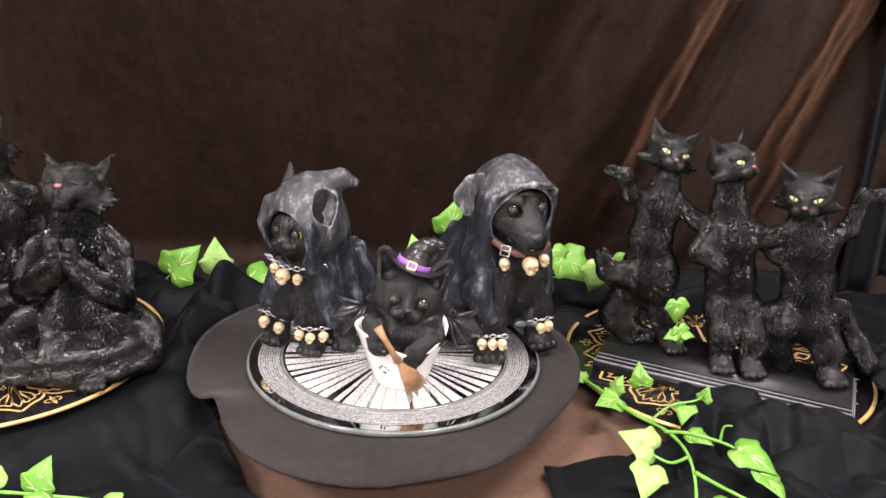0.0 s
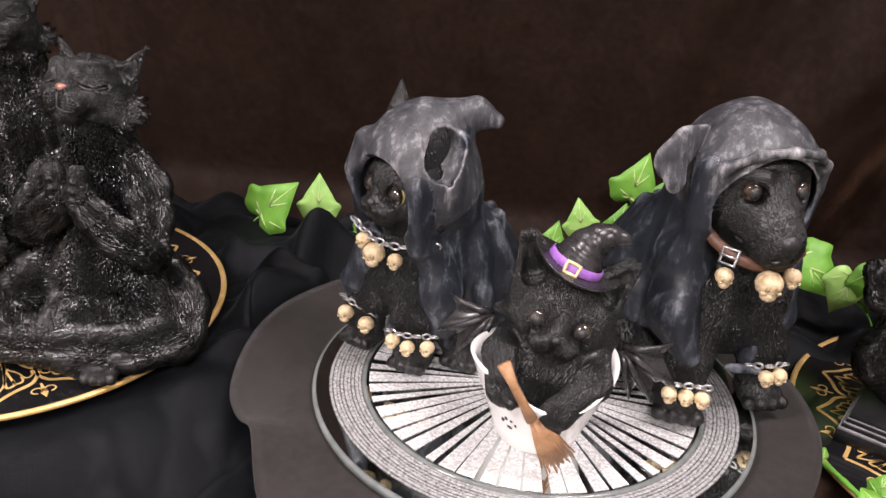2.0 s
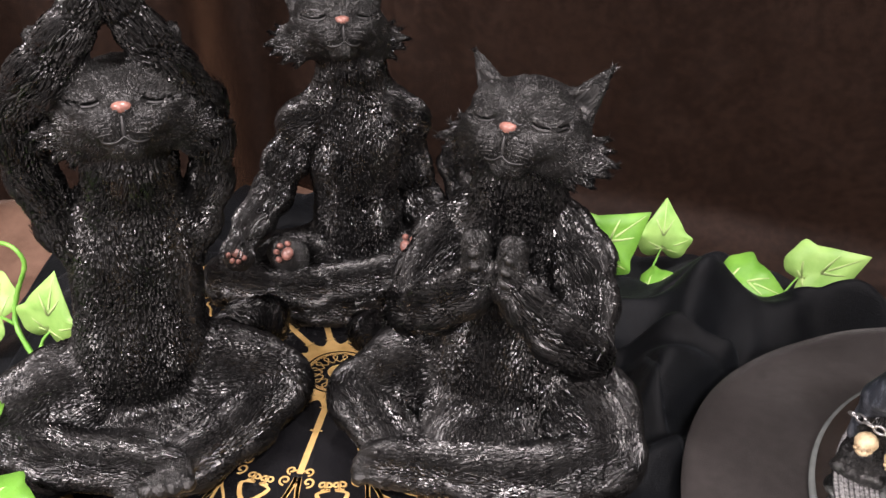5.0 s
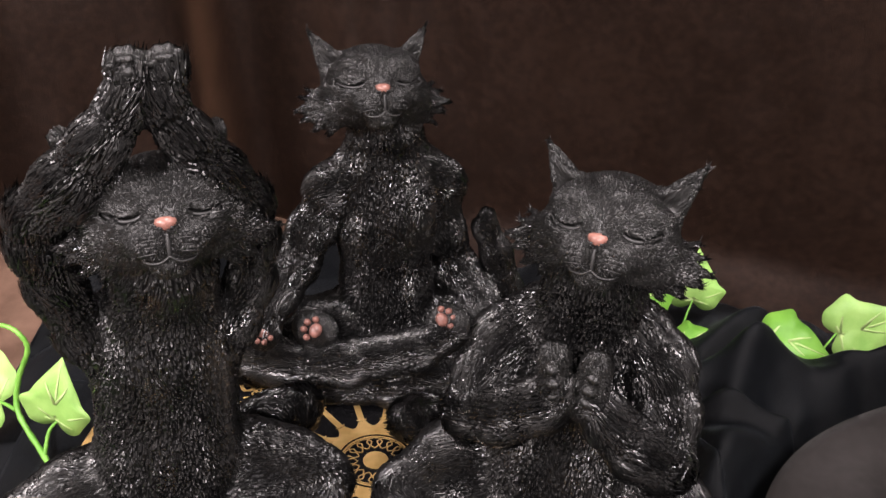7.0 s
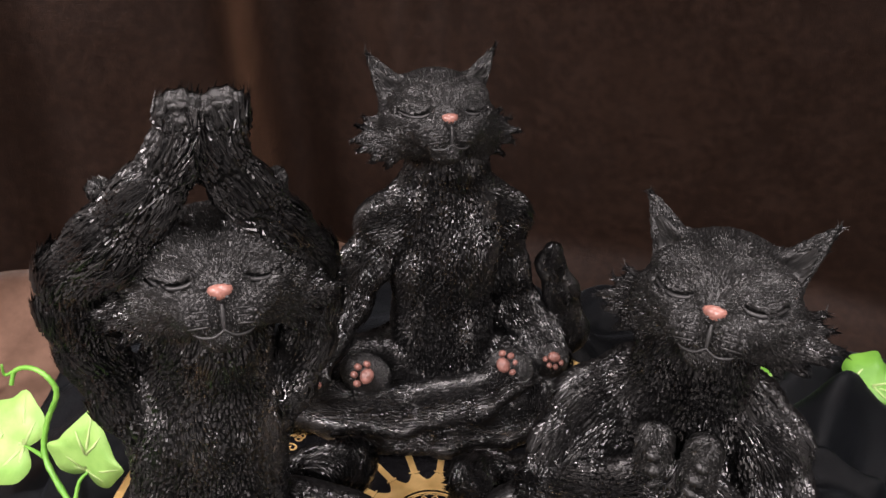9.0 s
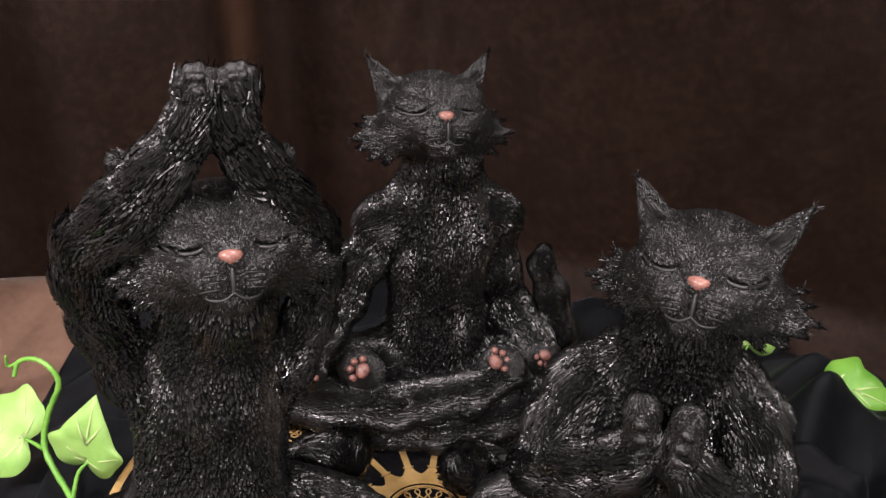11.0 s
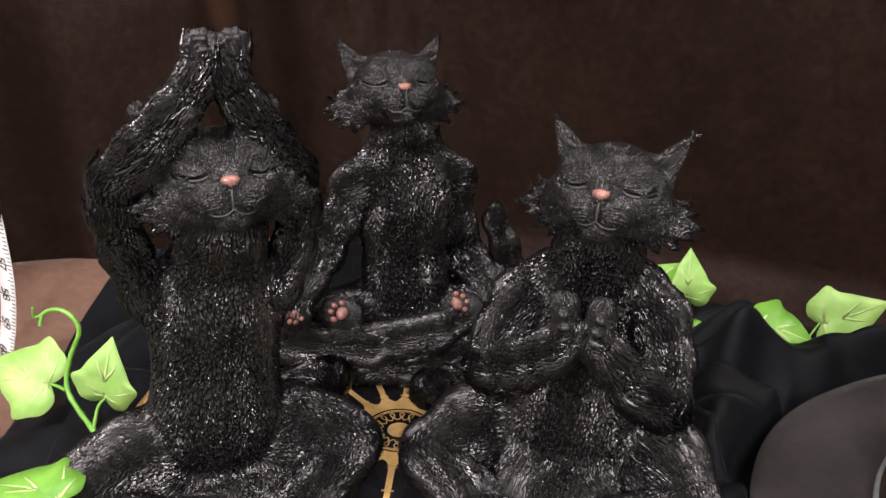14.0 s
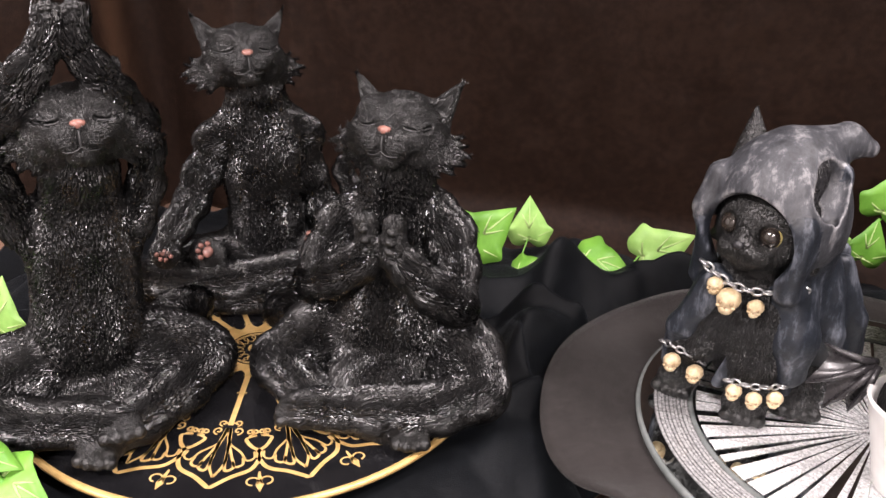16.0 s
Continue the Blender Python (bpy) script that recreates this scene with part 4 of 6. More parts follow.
# ---- the three meditating cats ----


def finger_rows(c, at, right, out, r):
    """A raised paw seen from its palm: folded fingertips over two rows of glossy pads."""
    w, u, f, z = Vector(at), Vector(right).normalized(), Vector(out).normalized(), Vector((0, 0, 1))
    for i, (x, h) in enumerate(((-0.72, 0.92), (-0.26, 1.22), (0.26, 1.26), (0.74, 0.98))):
        o = u * x * r
        c.cap(w + o * 0.8 - f * 0.10 * r + z * 0.3 * r, w + o + f * 0.10 * r + z * h * r, 0.36 * r, 0.31 * r, k=0.0007, fur=0.12)
        c.ell(w + o * 1.02 + f * 0.66 * r + z * (h - 0.30) * r, (0.27 * r, 0.30 * r, 0.24 * r), k=0.0006, fur=0)
    for x, q, a, b in ((0.10, 0.28, 0.46, 0.26), (-0.25, -0.30, 0.40, 0.30)):
        c.ell(w + u * x * r + f * 0.82 * r + z * q * r, (a * r, 0.34 * r, b * r), k=0.0008, fur=0)


def raised_arms_cat():
    st = Statue()
    c = Clay((-0.640, 0.660, -0.004), (-0.440, 0.850, 0.292), 0.00112)
    right, out = Vector((0.82, 0.57, 0.0)), Vector((0.57, -0.82, 0.0))
    # torso and neck
    c.limb([(-0.5495, 0.7530, 0.030), (-0.5475, 0.7545, 0.058), (-0.5455, 0.7556, 0.0885), (-0.5445, 0.7563, 0.112), (-0.5425, 0.7575, 0.130)], [0.0345, 0.0325, 0.0300, 0.0305, 0.0285], k=0.010, flip=True)
    c.ell((-0.5395, 0.7490, 0.124), (0.024, 0.023, 0.022), k=0.010)
    c.ell((-0.5400, 0.7440, 0.058), (0.026, 0.024, 0.034), k=0.012)
    c.cap((-0.5410, 0.7560, 0.136), (-0.5290, 0.7450, 0.172), 0.0235, 0.0215, k=0.010, flip=True)
    # arms round the head
    c.limb([(-0.558, 0.744, 0.112), (-0.5662, 0.7365, 0.1295), (-0.5718, 0.7273, 0.1575), (-0.5714, 0.7206, 0.1807), (-0.5666, 0.7191, 0.1975)], [0.0140, 0.0125, 0.0103, 0.0096, 0.0103], k=0.005)
    c.limb([(-0.5666, 0.7191, 0.1975), (-0.5496, 0.7187, 0.2135), (-0.5352, 0.7214, 0.2302), (-0.5246, 0.7264, 0.2464), (-0.5219, 0.7288, 0.2570)], [0.0108, 0.0120, 0.0102, 0.0078, 0.0070], k=0.004)
    c.limb([(-0.526, 0.766, 0.112), (-0.5175, 0.7700, 0.1253), (-0.5060, 0.7734, 0.1484), (-0.4998, 0.7704, 0.1721), (-0.4992, 0.7659, 0.1927)], [0.0140, 0.0125, 0.0098, 0.0088, 0.0098], k=0.005)
    c.limb([(-0.4992, 0.7659, 0.1927), (-0.5017, 0.7520, 0.2123), (-0.5073, 0.7408, 0.2313), (-0.5122, 0.7350, 0.2456), (-0.5108, 0.7362, 0.2570)], [0.0102, 0.0103, 0.0090, 0.0076, 0.0070], k=0.004)
    for q in ((-0.5219, 0.7288, 0.2600), (-0.5108, 0.7364, 0.2600)):
        c.ell(q, (0.0066, 0.0066, 0.0085), k=0.003, fur=0.3)
        finger_rows(c, q, right, out, 0.0068)
    yoga_head(c, st, (-0.5050, 0.7160, 0.2080), right, 0.0290, arm_side=True)
    c.cap((-0.541, 0.735, 0.206), (-0.5550, 0.7280, 0.2290), 0.012, 0.0050, k=0.003, thin=((0.6, -0.8, 0), 0.6), fur=0.3)
    c.cap((-0.512, 0.757, 0.208), (-0.5055, 0.7570, 0.2300), 0.011, 0.0045, k=0.003, thin=((0.6, -0.8, 0), 0.6), fur=0.3)
    # crossed legs
    c.limb([(-0.5640, 0.7420, 0.030), (-0.5800, 0.7260, 0.027), (-0.5930, 0.7060, 0.023), (-0.5960, 0.6950, 0.0185)], [0.0290, 0.0270, 0.0235, 0.0185], k=0.010)
    c.limb([(-0.5950, 0.6960, 0.0190), (-0.5606, 0.6900, 0.0180), (-0.5194, 0.6960, 0.0210), (-0.5020, 0.6960, 0.0240)], [0.0185, 0.0155, 0.0135, 0.0120], k=0.006)
    c.limb([(-0.5310, 0.7650, 0.031), (-0.5162, 0.7720, 0.029), (-0.4980, 0.7800, 0.025), (-0.4850, 0.7845, 0.0205)], [0.0280, 0.0265, 0.0230, 0.0200], k=0.010)
    c.limb([(-0.4845, 0.7830, 0.0200), (-0.4841, 0.7500, 0.0180), (-0.4925, 0.7170, 0.0170), (-0.5050, 0.7000, 0.0130)], [0.0195, 0.0165, 0.0140, 0.0120], k=0.006)
    c.ell((-0.522, 0.726, 0.016), (0.036, 0.028, 0.018), k=0.010)
    paw(c, (-0.4935, 0.6925, 0.0255), (0.55, -0.75, 0.25), 0.0125)
    paw(c, (-0.5050, 0.6860, 0.0120), (0.15, -1, 0), 0.0125)
    # tail curled up beside the hip
    c.limb([(-0.545, 0.800, 0.020), (-0.530, 0.816, 0.024), (-0.515, 0.822, 0.030), (-0.509, 0.820, 0.038), (-0.517, 0.812, 0.044)], [0.014, 0.0135, 0.0125, 0.0115, 0.0085], k=0.006)
    st.shell(c, FUR, FACE, hair=0.85)
    return st.done("cat_statue", (-0.54, 0.755, 0.0), "black carved resin cat meditating with paws joined above its head", "figurine", "meditating cats")


def lotus_cat():
    st = Statue()
    c = Clay((-0.610, 0.830, -0.004), (-0.395, 1.005, 0.250), 0.00114)
    right = Vector((0.845, 0.535, 0.0))
    c.ell((-0.4960, 0.9330, 0.026), (0.040, 0.036, 0.028), k=0.012)
    c.limb([(-0.4945, 0.9320, 0.030), (-0.4955, 0.9310, 0.060), (-0.4970, 0.9295, 0.1085), (-0.4965, 0.9295, 0.132)], [0.0285, 0.0275, 0.0290, 0.0270], k=0.010, flip=True)
    c.ell((-0.4900, 0.9220, 0.124), (0.025, 0.022, 0.024), k=0.010)
    c.cap((-0.4960, 0.9290, 0.140), (-0.4935, 0.9215, 0.175), 0.0235, 0.0215, k=0.012, flip=True)
    yoga_head(c, st, (-0.4825, 0.8885, 0.2090), right, 0.0288)
    c.cap((-0.4965, 0.9250, 0.152), (-0.5210, 0.9130, 0.136), 0.0175, 0.0125, k=0.012)
    c.cap((-0.4930, 0.9280, 0.152), (-0.4690, 0.9455, 0.135), 0.0175, 0.0125, k=0.012)
    # arms resting on the knees
    c.limb([(-0.5140, 0.9180, 0.138), (-0.5245, 0.9120, 0.132), (-0.5344, 0.9030, 0.1084), (-0.5406, 0.8945, 0.0878), (-0.5450, 0.8765, 0.0740), (-0.5480, 0.8600, 0.0620)], [0.0125, 0.0122, 0.0116, 0.0112, 0.0102, 0.0090], k=0.009)
    c.limb([(-0.4760, 0.9420, 0.138), (-0.4672, 0.9475, 0.130), (-0.4633, 0.9502, 0.0955), (-0.4550, 0.9525, 0.0700), (-0.4370, 0.9470, 0.0540), (-0.4270, 0.9360, 0.0500)], [0.0125, 0.0122, 0.0116, 0.0116, 0.0102, 0.0090], k=0.009)
    # folded legs
    c.limb([(-0.5150, 0.9240, 0.026), (-0.5500, 0.8980, 0.024), (-0.5700, 0.8800, 0.019)], [0.0270, 0.0230, 0.0185], k=0.010)
    c.limb([(-0.4760, 0.9500, 0.026), (-0.4400, 0.9430, 0.024), (-0.4300, 0.9270, 0.018)], [0.0270, 0.0230, 0.0180], k=0.010)
    c.limb([(-0.5700, 0.8790, 0.0200), (-0.5420, 0.8740, 0.0230), (-0.5050, 0.8790, 0.0280), (-0.4655, 0.8970, 0.0345), (-0.4480, 0.9140, 0.0420)], [0.0175, 0.0160, 0.0150, 0.0135, 0.0110], k=0.004)
    c.limb([(-0.4310, 0.9230, 0.0165), (-0.4490, 0.9050, 0.0135), (-0.4740, 0.8890, 0.0125), (-0.5100, 0.8760, 0.0120)], [0.0165, 0.0140, 0.0125, 0.0110], k=0.004)
    # soles turned up, and paws hanging palm forward
    c.ell((-0.5240, 0.8790, 0.0500), (0.0150, 0.0100, 0.0125), k=0.004, fur=0.25)
    c.ell((-0.4480, 0.9160, 0.0480), (0.0140, 0.0105, 0.0125), k=0.004, fur=0.25)
    c.ell((-0.5480, 0.8560, 0.0565), (0.0105, 0.0090, 0.0110), k=0.004, fur=0.25)
    c.ell((-0.4265, 0.9330, 0.0500), (0.0100, 0.0095, 0.0100), k=0.004, fur=0.25)
    # tail curling up behind
    c.limb([(-0.4400, 0.9700, 0.020), (-0.4241, 0.9680, 0.048), (-0.4300, 0.9640, 0.078), (-0.4375, 0.9590, 0.0980), (-0.4365, 0.9560, 0.1080)], [0.0135, 0.0125, 0.0098, 0.0075, 0.0058], k=0.005, fur=0.45)
    st.shell(c, FUR, FACE, hair=0.85)
    look_up = (0.42, -0.68, 0.62)
    pads(st, (-0.5195, 0.8700, 0.0560), look_up, (-0.75, -0.3, 0.55), 0.0098)
    pads(st, (-0.4500, 0.9070, 0.0565), look_up, (0.75, 0.4, 0.5), 0.0098)
    pads(st, (-0.5440, 0.8490, 0.0625), look_up, (0.1, -0.6, -0.6), 0.0082)
    pads(st, (-0.4240, 0.9260, 0.0560), look_up, (0.1, -0.7, -0.5), 0.0080)
    return st.done("cat_statue", (-0.50, 0.92, 0.0), "black carved resin cat in lotus pose with pink paw pads", "figurine", "meditating cats")


def praying_cat():
    st = Statue()
    c = Clay((-0.475, 0.712, -0.004), (-0.255, 0.885, 0.245), 0.00114)
    c.ell((-0.354, 0.822, 0.034), (0.042, 0.040, 0.036), k=0.012)
    c.limb([(-0.3560, 0.8180, 0.040), (-0.3570, 0.8160, 0.070), (-0.3560, 0.8180, 0.100), (-0.3540, 0.8190, 0.124)], [0.0345, 0.0325, 0.0315, 0.0290], k=0.010, flip=True)
    c.ell((-0.3560, 0.8000, 0.050), (0.030, 0.024, 0.034), k=0.012)
    c.cap((-0.3530, 0.8180, 0.134), (-0.3520, 0.8080, 0.170), 0.0245, 0.0220, k=0.010, flip=True)
    yoga_head(c, st, (-0.3515, 0.7760, 0.2000), (0.996, -0.085, 0.0), 0.0290)
    # arms folded up to joined paws
    c.limb([(-0.3740, 0.8180, 0.134), (-0.3880, 0.8120, 0.122), (-0.3960, 0.8020, 0.106), (-0.4010, 0.7900, 0.0900)], [0.0145, 0.0150, 0.0138, 0.0125], k=0.006)
    c.limb([(-0.4010, 0.7900, 0.0900), (-0.3850, 0.7810, 0.0990), (-0.3680, 0.7750, 0.1130), (-0.3600, 0.7740, 0.1260)], [0.0128, 0.0132, 0.0115, 0.0085], k=0.0035)
    c.limb([(-0.3310, 0.8160, 0.136), (-0.3190, 0.8110, 0.124), (-0.3110, 0.8030, 0.106), (-0.3075, 0.7910, 0.0840)], [0.0145, 0.0145, 0.0128, 0.0118], k=0.006)
    c.limb([(-0.3075, 0.7890, 0.0840), (-0.3200, 0.7800, 0.0960), (-0.3350, 0.7750, 0.1120), (-0.3460, 0.7740, 0.1260)], [0.0125, 0.0128, 0.0105, 0.0080], k=0.0035)
    for s, hx in ((-1, -0.3600), (1, -0.3460)):
        c.cap((hx, 0.7745, 0.120), (hx + 0.002 * s, 0.7730, 0.1420), 0.0082, 0.0070, k=0.003, fur=0.4)
        for i, (o, w) in enumerate(((0.0016, 0.0036), (0.0004, 0.0042), (0.0, 0.0040), (0.0012, 0.0034))):
            c.ell((hx + (0.0006 + o) * s, 0.7672 + 0.3 * o, 0.1205 + i * 0.0066), (w, 0.0036, 0.0026), k=0.0006, turn=(0, 14 * s, 0), fur=0.05)
        c.cap((hx + 0.004 * s, 0.7700, 0.1150), (hx + 0.006 * s, 0.7720, 0.1240), 0.0050, 0.0040, k=0.002, fur=0.3)
    # crossed legs
    c.ell((-0.357, 0.784, 0.024), (0.034, 0.030, 0.024), k=0.010)
    c.limb([(-0.3800, 0.8220, 0.036), (-0.4080, 0.8100, 0.031), (-0.4280, 0.7950, 0.0230)], [0.0300, 0.0255, 0.0205], k=0.010)
    c.limb([(-0.3280, 0.8220, 0.036), (-0.3060, 0.8080, 0.032), (-0.2920, 0.7900, 0.0250)], [0.0310, 0.0260, 0.0205], k=0.010)
    c.limb([(-0.2910, 0.7840, 0.0240), (-0.3100, 0.7660, 0.0220), (-0.3500, 0.7540, 0.0205), (-0.3920, 0.7490, 0.0185)], [0.0190, 0.0165, 0.0150, 0.0125], k=0.004)
    c.limb([(-0.4300, 0.7900, 0.0220), (-0.4060, 0.7700, 0.0170), (-0.3800, 0.7600, 0.0120), (-0.3380, 0.7520, 0.0100)], [0.0195, 0.0160, 0.0130, 0.0110], k=0.004)
    paw(c, (-0.4020, 0.7465, 0.0170), (-1, -0.25, -0.1), 0.0120)
    paw(c, (-0.3270, 0.7480, 0.0105), (0.25, -1, -0.05), 0.0115)
    # tail curled beside the knee
    c.limb([(-0.3950, 0.8450, 0.020), (-0.4200, 0.8520, 0.022), (-0.4390, 0.8500, 0.026), (-0.4460, 0.8400, 0.031), (-0.4410, 0.8320, 0.036)], [0.0135, 0.0130, 0.0120, 0.0110, 0.0085], k=0.006)
    st.shell(c, FUR, FACE, hair=0.85)
    return st.done("cat_statue", (-0.352, 0.80, 0.0), "black carved resin cat sitting cross-legged with praying paws", "figurine", "meditating cats")


raised_arms_cat()
lotus_cat()
praying_cat()

# ---- figurines on the mirror plate ----


def skull_charm(st, where, aim, r):
    """A small bone skull: cranium, cheeks, jaw, two sockets and a nose hole."""
    f = Vector(aim).normalized()
    s = Vector((0, 0, 1)).cross(f).normalized()
    u = f.cross(s)
    rot = Matrix((s, u, f)).transposed()
    w = Vector(where)
    st.add(ball(w, (r * 0.92, r * 0.9, r), 12, rot), BONE)
    st.add(ball(w - u * r * 0.75 + f * r * 0.28, (r * 0.58, r * 0.50, r * 0.55), 10, rot), BONE)
    for k in (-1, 1):
        st.add(ball(w + s * r * 0.38 * k - u * r * 0.12 + f * r * 0.80, (r * 0.20, r * 0.21, r * 0.16), 8, rot), BONE_DARK)
        st.add(ball(w + s * r * 0.52 * k - u * r * 0.48 + f * r * 0.55, (r * 0.22, r * 0.18, r * 0.25), 8, rot), BONE)
    st.add(ball(w - u * r * 0.45 + f * r * 0.86, (r * 0.10, r * 0.14, r * 0.1), 6, rot), BONE_DARK)


def chain(st, pts, r, wire):
    """Linked rings along a curve."""
    path = spline(pts, 12)
    total = sum((b - a).length for a, b in zip(path, path[1:]))
    n = max(2, int(total / (r * 1.5)))
    for i in range(n):
        q = i / (n - 1) * (len(path) - 1)
        k = min(int(q), len(path) - 2)
        p = path[k].lerp(path[k + 1], q - k)
        d = (path[k + 1] - path[k]).normalized()
        s = d.orthogonal().normalized()
        up = d.cross(s)
        a = radians(35 if i % 2 else 125)
        n1 = s * math.cos(a) + up * math.sin(a)
        st.add(tube([p + d * r * math.cos(t) + n1 * r * 0.68 * math.sin(t) for t in np.linspace(0, 2 * math.pi, 10, endpoint=False)], wire, 5, closed=True), CHAIN)


def eyeball(c, st, at, r, mat, rim=None, pupil=None):
    m = c.m
    where = m @ (Vector(at) * c.s)
    r *= c.s
    if rim:
        st.add(ball(where + m.to_3x3() @ Vector((0, r * 0.25, 0)), (r * 1.06,) * 3, 14, m.to_3x3()), rim)
    st.add(ball(where, r, 14), mat)
    if pupil:
        st.add(ball(where + m.to_3x3() @ Vector((0, -r * 0.62, 0)), (r * (0.2 if mat is EYE_YELLOW else 0.6), r * 0.45, r * 0.62), 10, m.to_3x3()), pupil)


def hooded_cat():
    st = Statue()
    lo, hi = (-0.200, 0.745, 0.028), (-0.035, 0.905, 0.235)
    c = Clay(lo, hi, 0.0012)
    c.lock = 0.55
    right, head, s = (0.80, -0.60, 0.0), (-0.128, 0.808, 0.157), 0.029
    c.at(head, right, (0, 0.05, 1), s)
    c.ell((0, 0, 0.05), (1.02, 0.97, 0.94), fur=0.2, away=(0, -1, 0))
    for x in (-1, 1):
        c.ell((0.22 * x, -0.88, -0.36), (0.32, 0.28, 0.24), k=0.004, fur=0.2)
        c.cap((0.62 * x, -0.2, -0.3), (1.05 * x, -0.05, -0.55), 0.42, 0.15, k=0.006, fur=0.3)
        c.ell((0.44 * x, -0.86, 0.06), (0.24, 0.2, 0.17), k=0.003, carve=True)
    c.cap((0, -0.68, 0.25), (0, -0.98, -0.14), 0.20, 0.15, k=0.006, fur=0.2)
    c.ell((0, -0.75, -0.62), (0.28, 0.24, 0.18), k=0.005, fur=0.2)
    c.cap((0, -1.16, -0.26), (0, -1.05, -0.56), 0.035, k=0.001, carve=True)
    c.cap((-0.72, 0.10, 0.95), (-0.92, 0.25, 2.02), 0.46, 0.04, k=0.004, fur=0.15)
    for x in (-1, 1):
        eyeball(c, st, (0.43 * x, -0.74, 0.06), 0.215, EYE_DARK, EYE_RIM)
    st.add(moved(ball((0, 0, 0), (0.13, 0.09, 0.09), 10), c.m @ Matrix.Translation(Vector((0, -1.13, -0.16)) * s) @ Matrix.Scale(s, 4)), DARK)
    c.world()
    # chest, front legs and hind foot
    c.ell((-0.120, 0.815, 0.095), (0.036, 0.036, 0.055), k=0.01)
    c.limb([(-0.146, 0.808, 0.105), (-0.158, 0.801, 0.070), (-0.161, 0.801, 0.042)], [0.017, 0.014, 0.012], k=0.006)
    c.limb([(-0.122, 0.795, 0.105), (-0.121, 0.786, 0.070), (-0.121, 0.782, 0.042)], [0.018, 0.0145, 0.0125], k=0.006)
    paw(c, (-0.163, 0.798, 0.038), (-0.4, -1, 0), 0.0125)
    paw(c, (-0.121, 0.777, 0.038), (-0.2, -1, 0), 0.013)
    c.ell((-0.088, 0.812, 0.050), (0.024, 0.028, 0.022), k=0.008)
    paw(c, (-0.087, 0.790, 0.039), (-0.1, -1, 0), 0.0130)
    st.shell(c, FUR_SOFT, FACE, hair=0.45)
    # hood and cape
    g = Clay(lo, hi, 0.0012)
    g.at(head, right, (0, 0.05, 1), s)
    g.ell((0.05, 0.12, 0.42), (1.28, 1.28, 1.34), k=0.01, fur=0.3)
    g.cap((0.15, 0.35, 1.35), (0.62, 1.15, 1.62), 0.52, 0.30, k=0.012, fur=0.3)
    g.cap((0.62, 1.15, 1.62), (0.95, 1.45, 1.50), 0.30, 0.16, k=0.006, fur=0.3)
    g.cap((0.1, 0.5, -0.2), (0.05, 0.75, -1.6), 1.02, 1.15, k=0.02)
    g.cap((-0.95, -0.62, 0.85), (-1.05, -0.80, 0.25), 0.24, 0.18, k=0.008, fur=0.3)
    g.cap((0.95, -0.70, 0.30), (0.98, -0.55, -1.05), 0.26, 0.22, k=0.012)
    g.cap((-0.95, -0.70, 0.10), (-1.0, -0.55, -1.35), 0.20, 0.22, k=0.012)
    for a in (0.35, 0.8, 1.25):
        g.limb([(0.2, 1.2 - 0.5 * a, 1.55 - 0.25 * a), (1.0, 0.6 - 0.5 * a, 1.35 - 0.55 * a), (1.18, 0.1, 0.2)], [0.10, 0.13, 0.06], k=0.006)
    g.world()
    g.ell((-0.106, 0.842, 0.080), (0.049, 0.048, 0.060), k=0.016)
    g.ell((-0.088, 0.838, 0.062), (0.037, 0.042, 0.036), k=0.014)
    g.limb([(-0.110, 0.792, 0.118), (-0.104, 0.785, 0.092), (-0.099, 0.783, 0.068)], [0.014, 0.013, 0.010], k=0.008)
    g.limb([(-0.152, 0.800, 0.118), (-0.166, 0.798, 0.085), (-0.169, 0.803, 0.055)], [0.010, 0.008, 0.005], k=0.006)
    for i in range(7):
        a = radians(-85 + i * 32)
        x, y = math.cos(a), math.sin(a)
        g.limb([(-0.104 + 0.030 * x, 0.838 + 0.030 * y, 0.130), (-0.104 + 0.046 * x, 0.838 + 0.046 * y, 0.090), (-0.102 + 0.053 * x, 0.838 + 0.050 * y, 0.050)], [0.004, 0.006, 0.005], k=0.006)
    g.limb([(-0.128, 0.790, 0.094), (-0.132, 0.785, 0.072), (-0.139, 0.786, 0.050)], [0.004, 0.0045, 0.003], k=0.003)
    g.at(head, right, (0, 0.05, 1), s)
    g.ell((0.04, -1.36, -0.22), (1.08, 1.18, 1.06), k=0.0015, carve=True)
    g.ell((0, -0.12, -0.12), (1.10, 1.12, 1.14), k=0.0015, carve=True)
    g.cap((-0.02, -1.25, -0.3), (-0.10, -1.15, -1.35), 0.74, 0.45, k=0.0015, carve=True)
    g.limb([(1.06, -0.02, 1.14), (1.10, -0.16, 0.86), (1.20, -0.06, 0.46)], [0.42, 0.42, 0.12], k=0.0015, carve=True)
    g.cap((1.02, -0.50, 1.12), (1.30, -0.34, 1.02), 0.10, 0.22, k=0.001, carve=True)
    g.world()
    g.cap((-0.146, 0.760, 0.040), (-0.140, 0.785, 0.115), 0.016, 0.012, k=0.004, carve=True)
    st.shell(g, ROBE, HOOD, folds=0.0021)
    m = c.m
    # Ear inside the hood's hole, coloured black to stand for the hollow's shade.
    e = Clay(lo, hi, 0.0014)
    e.at(head, right, (0, 0.05, 1), s)
    e.ell((0.62, -0.06, 0.86), (0.22, 0.50, 0.64), turn=(0, 12, 0), fur=0.4)
    st.shell(e, DARK, hair=0.3)
    aim = (-0.35, -1, 0.15)
    chain(st, [(-0.162, 0.792, 0.135), (-0.148, 0.783, 0.128), (-0.130, 0.779, 0.126), (-0.106, 0.783, 0.128)], 0.0034, 0.0009)
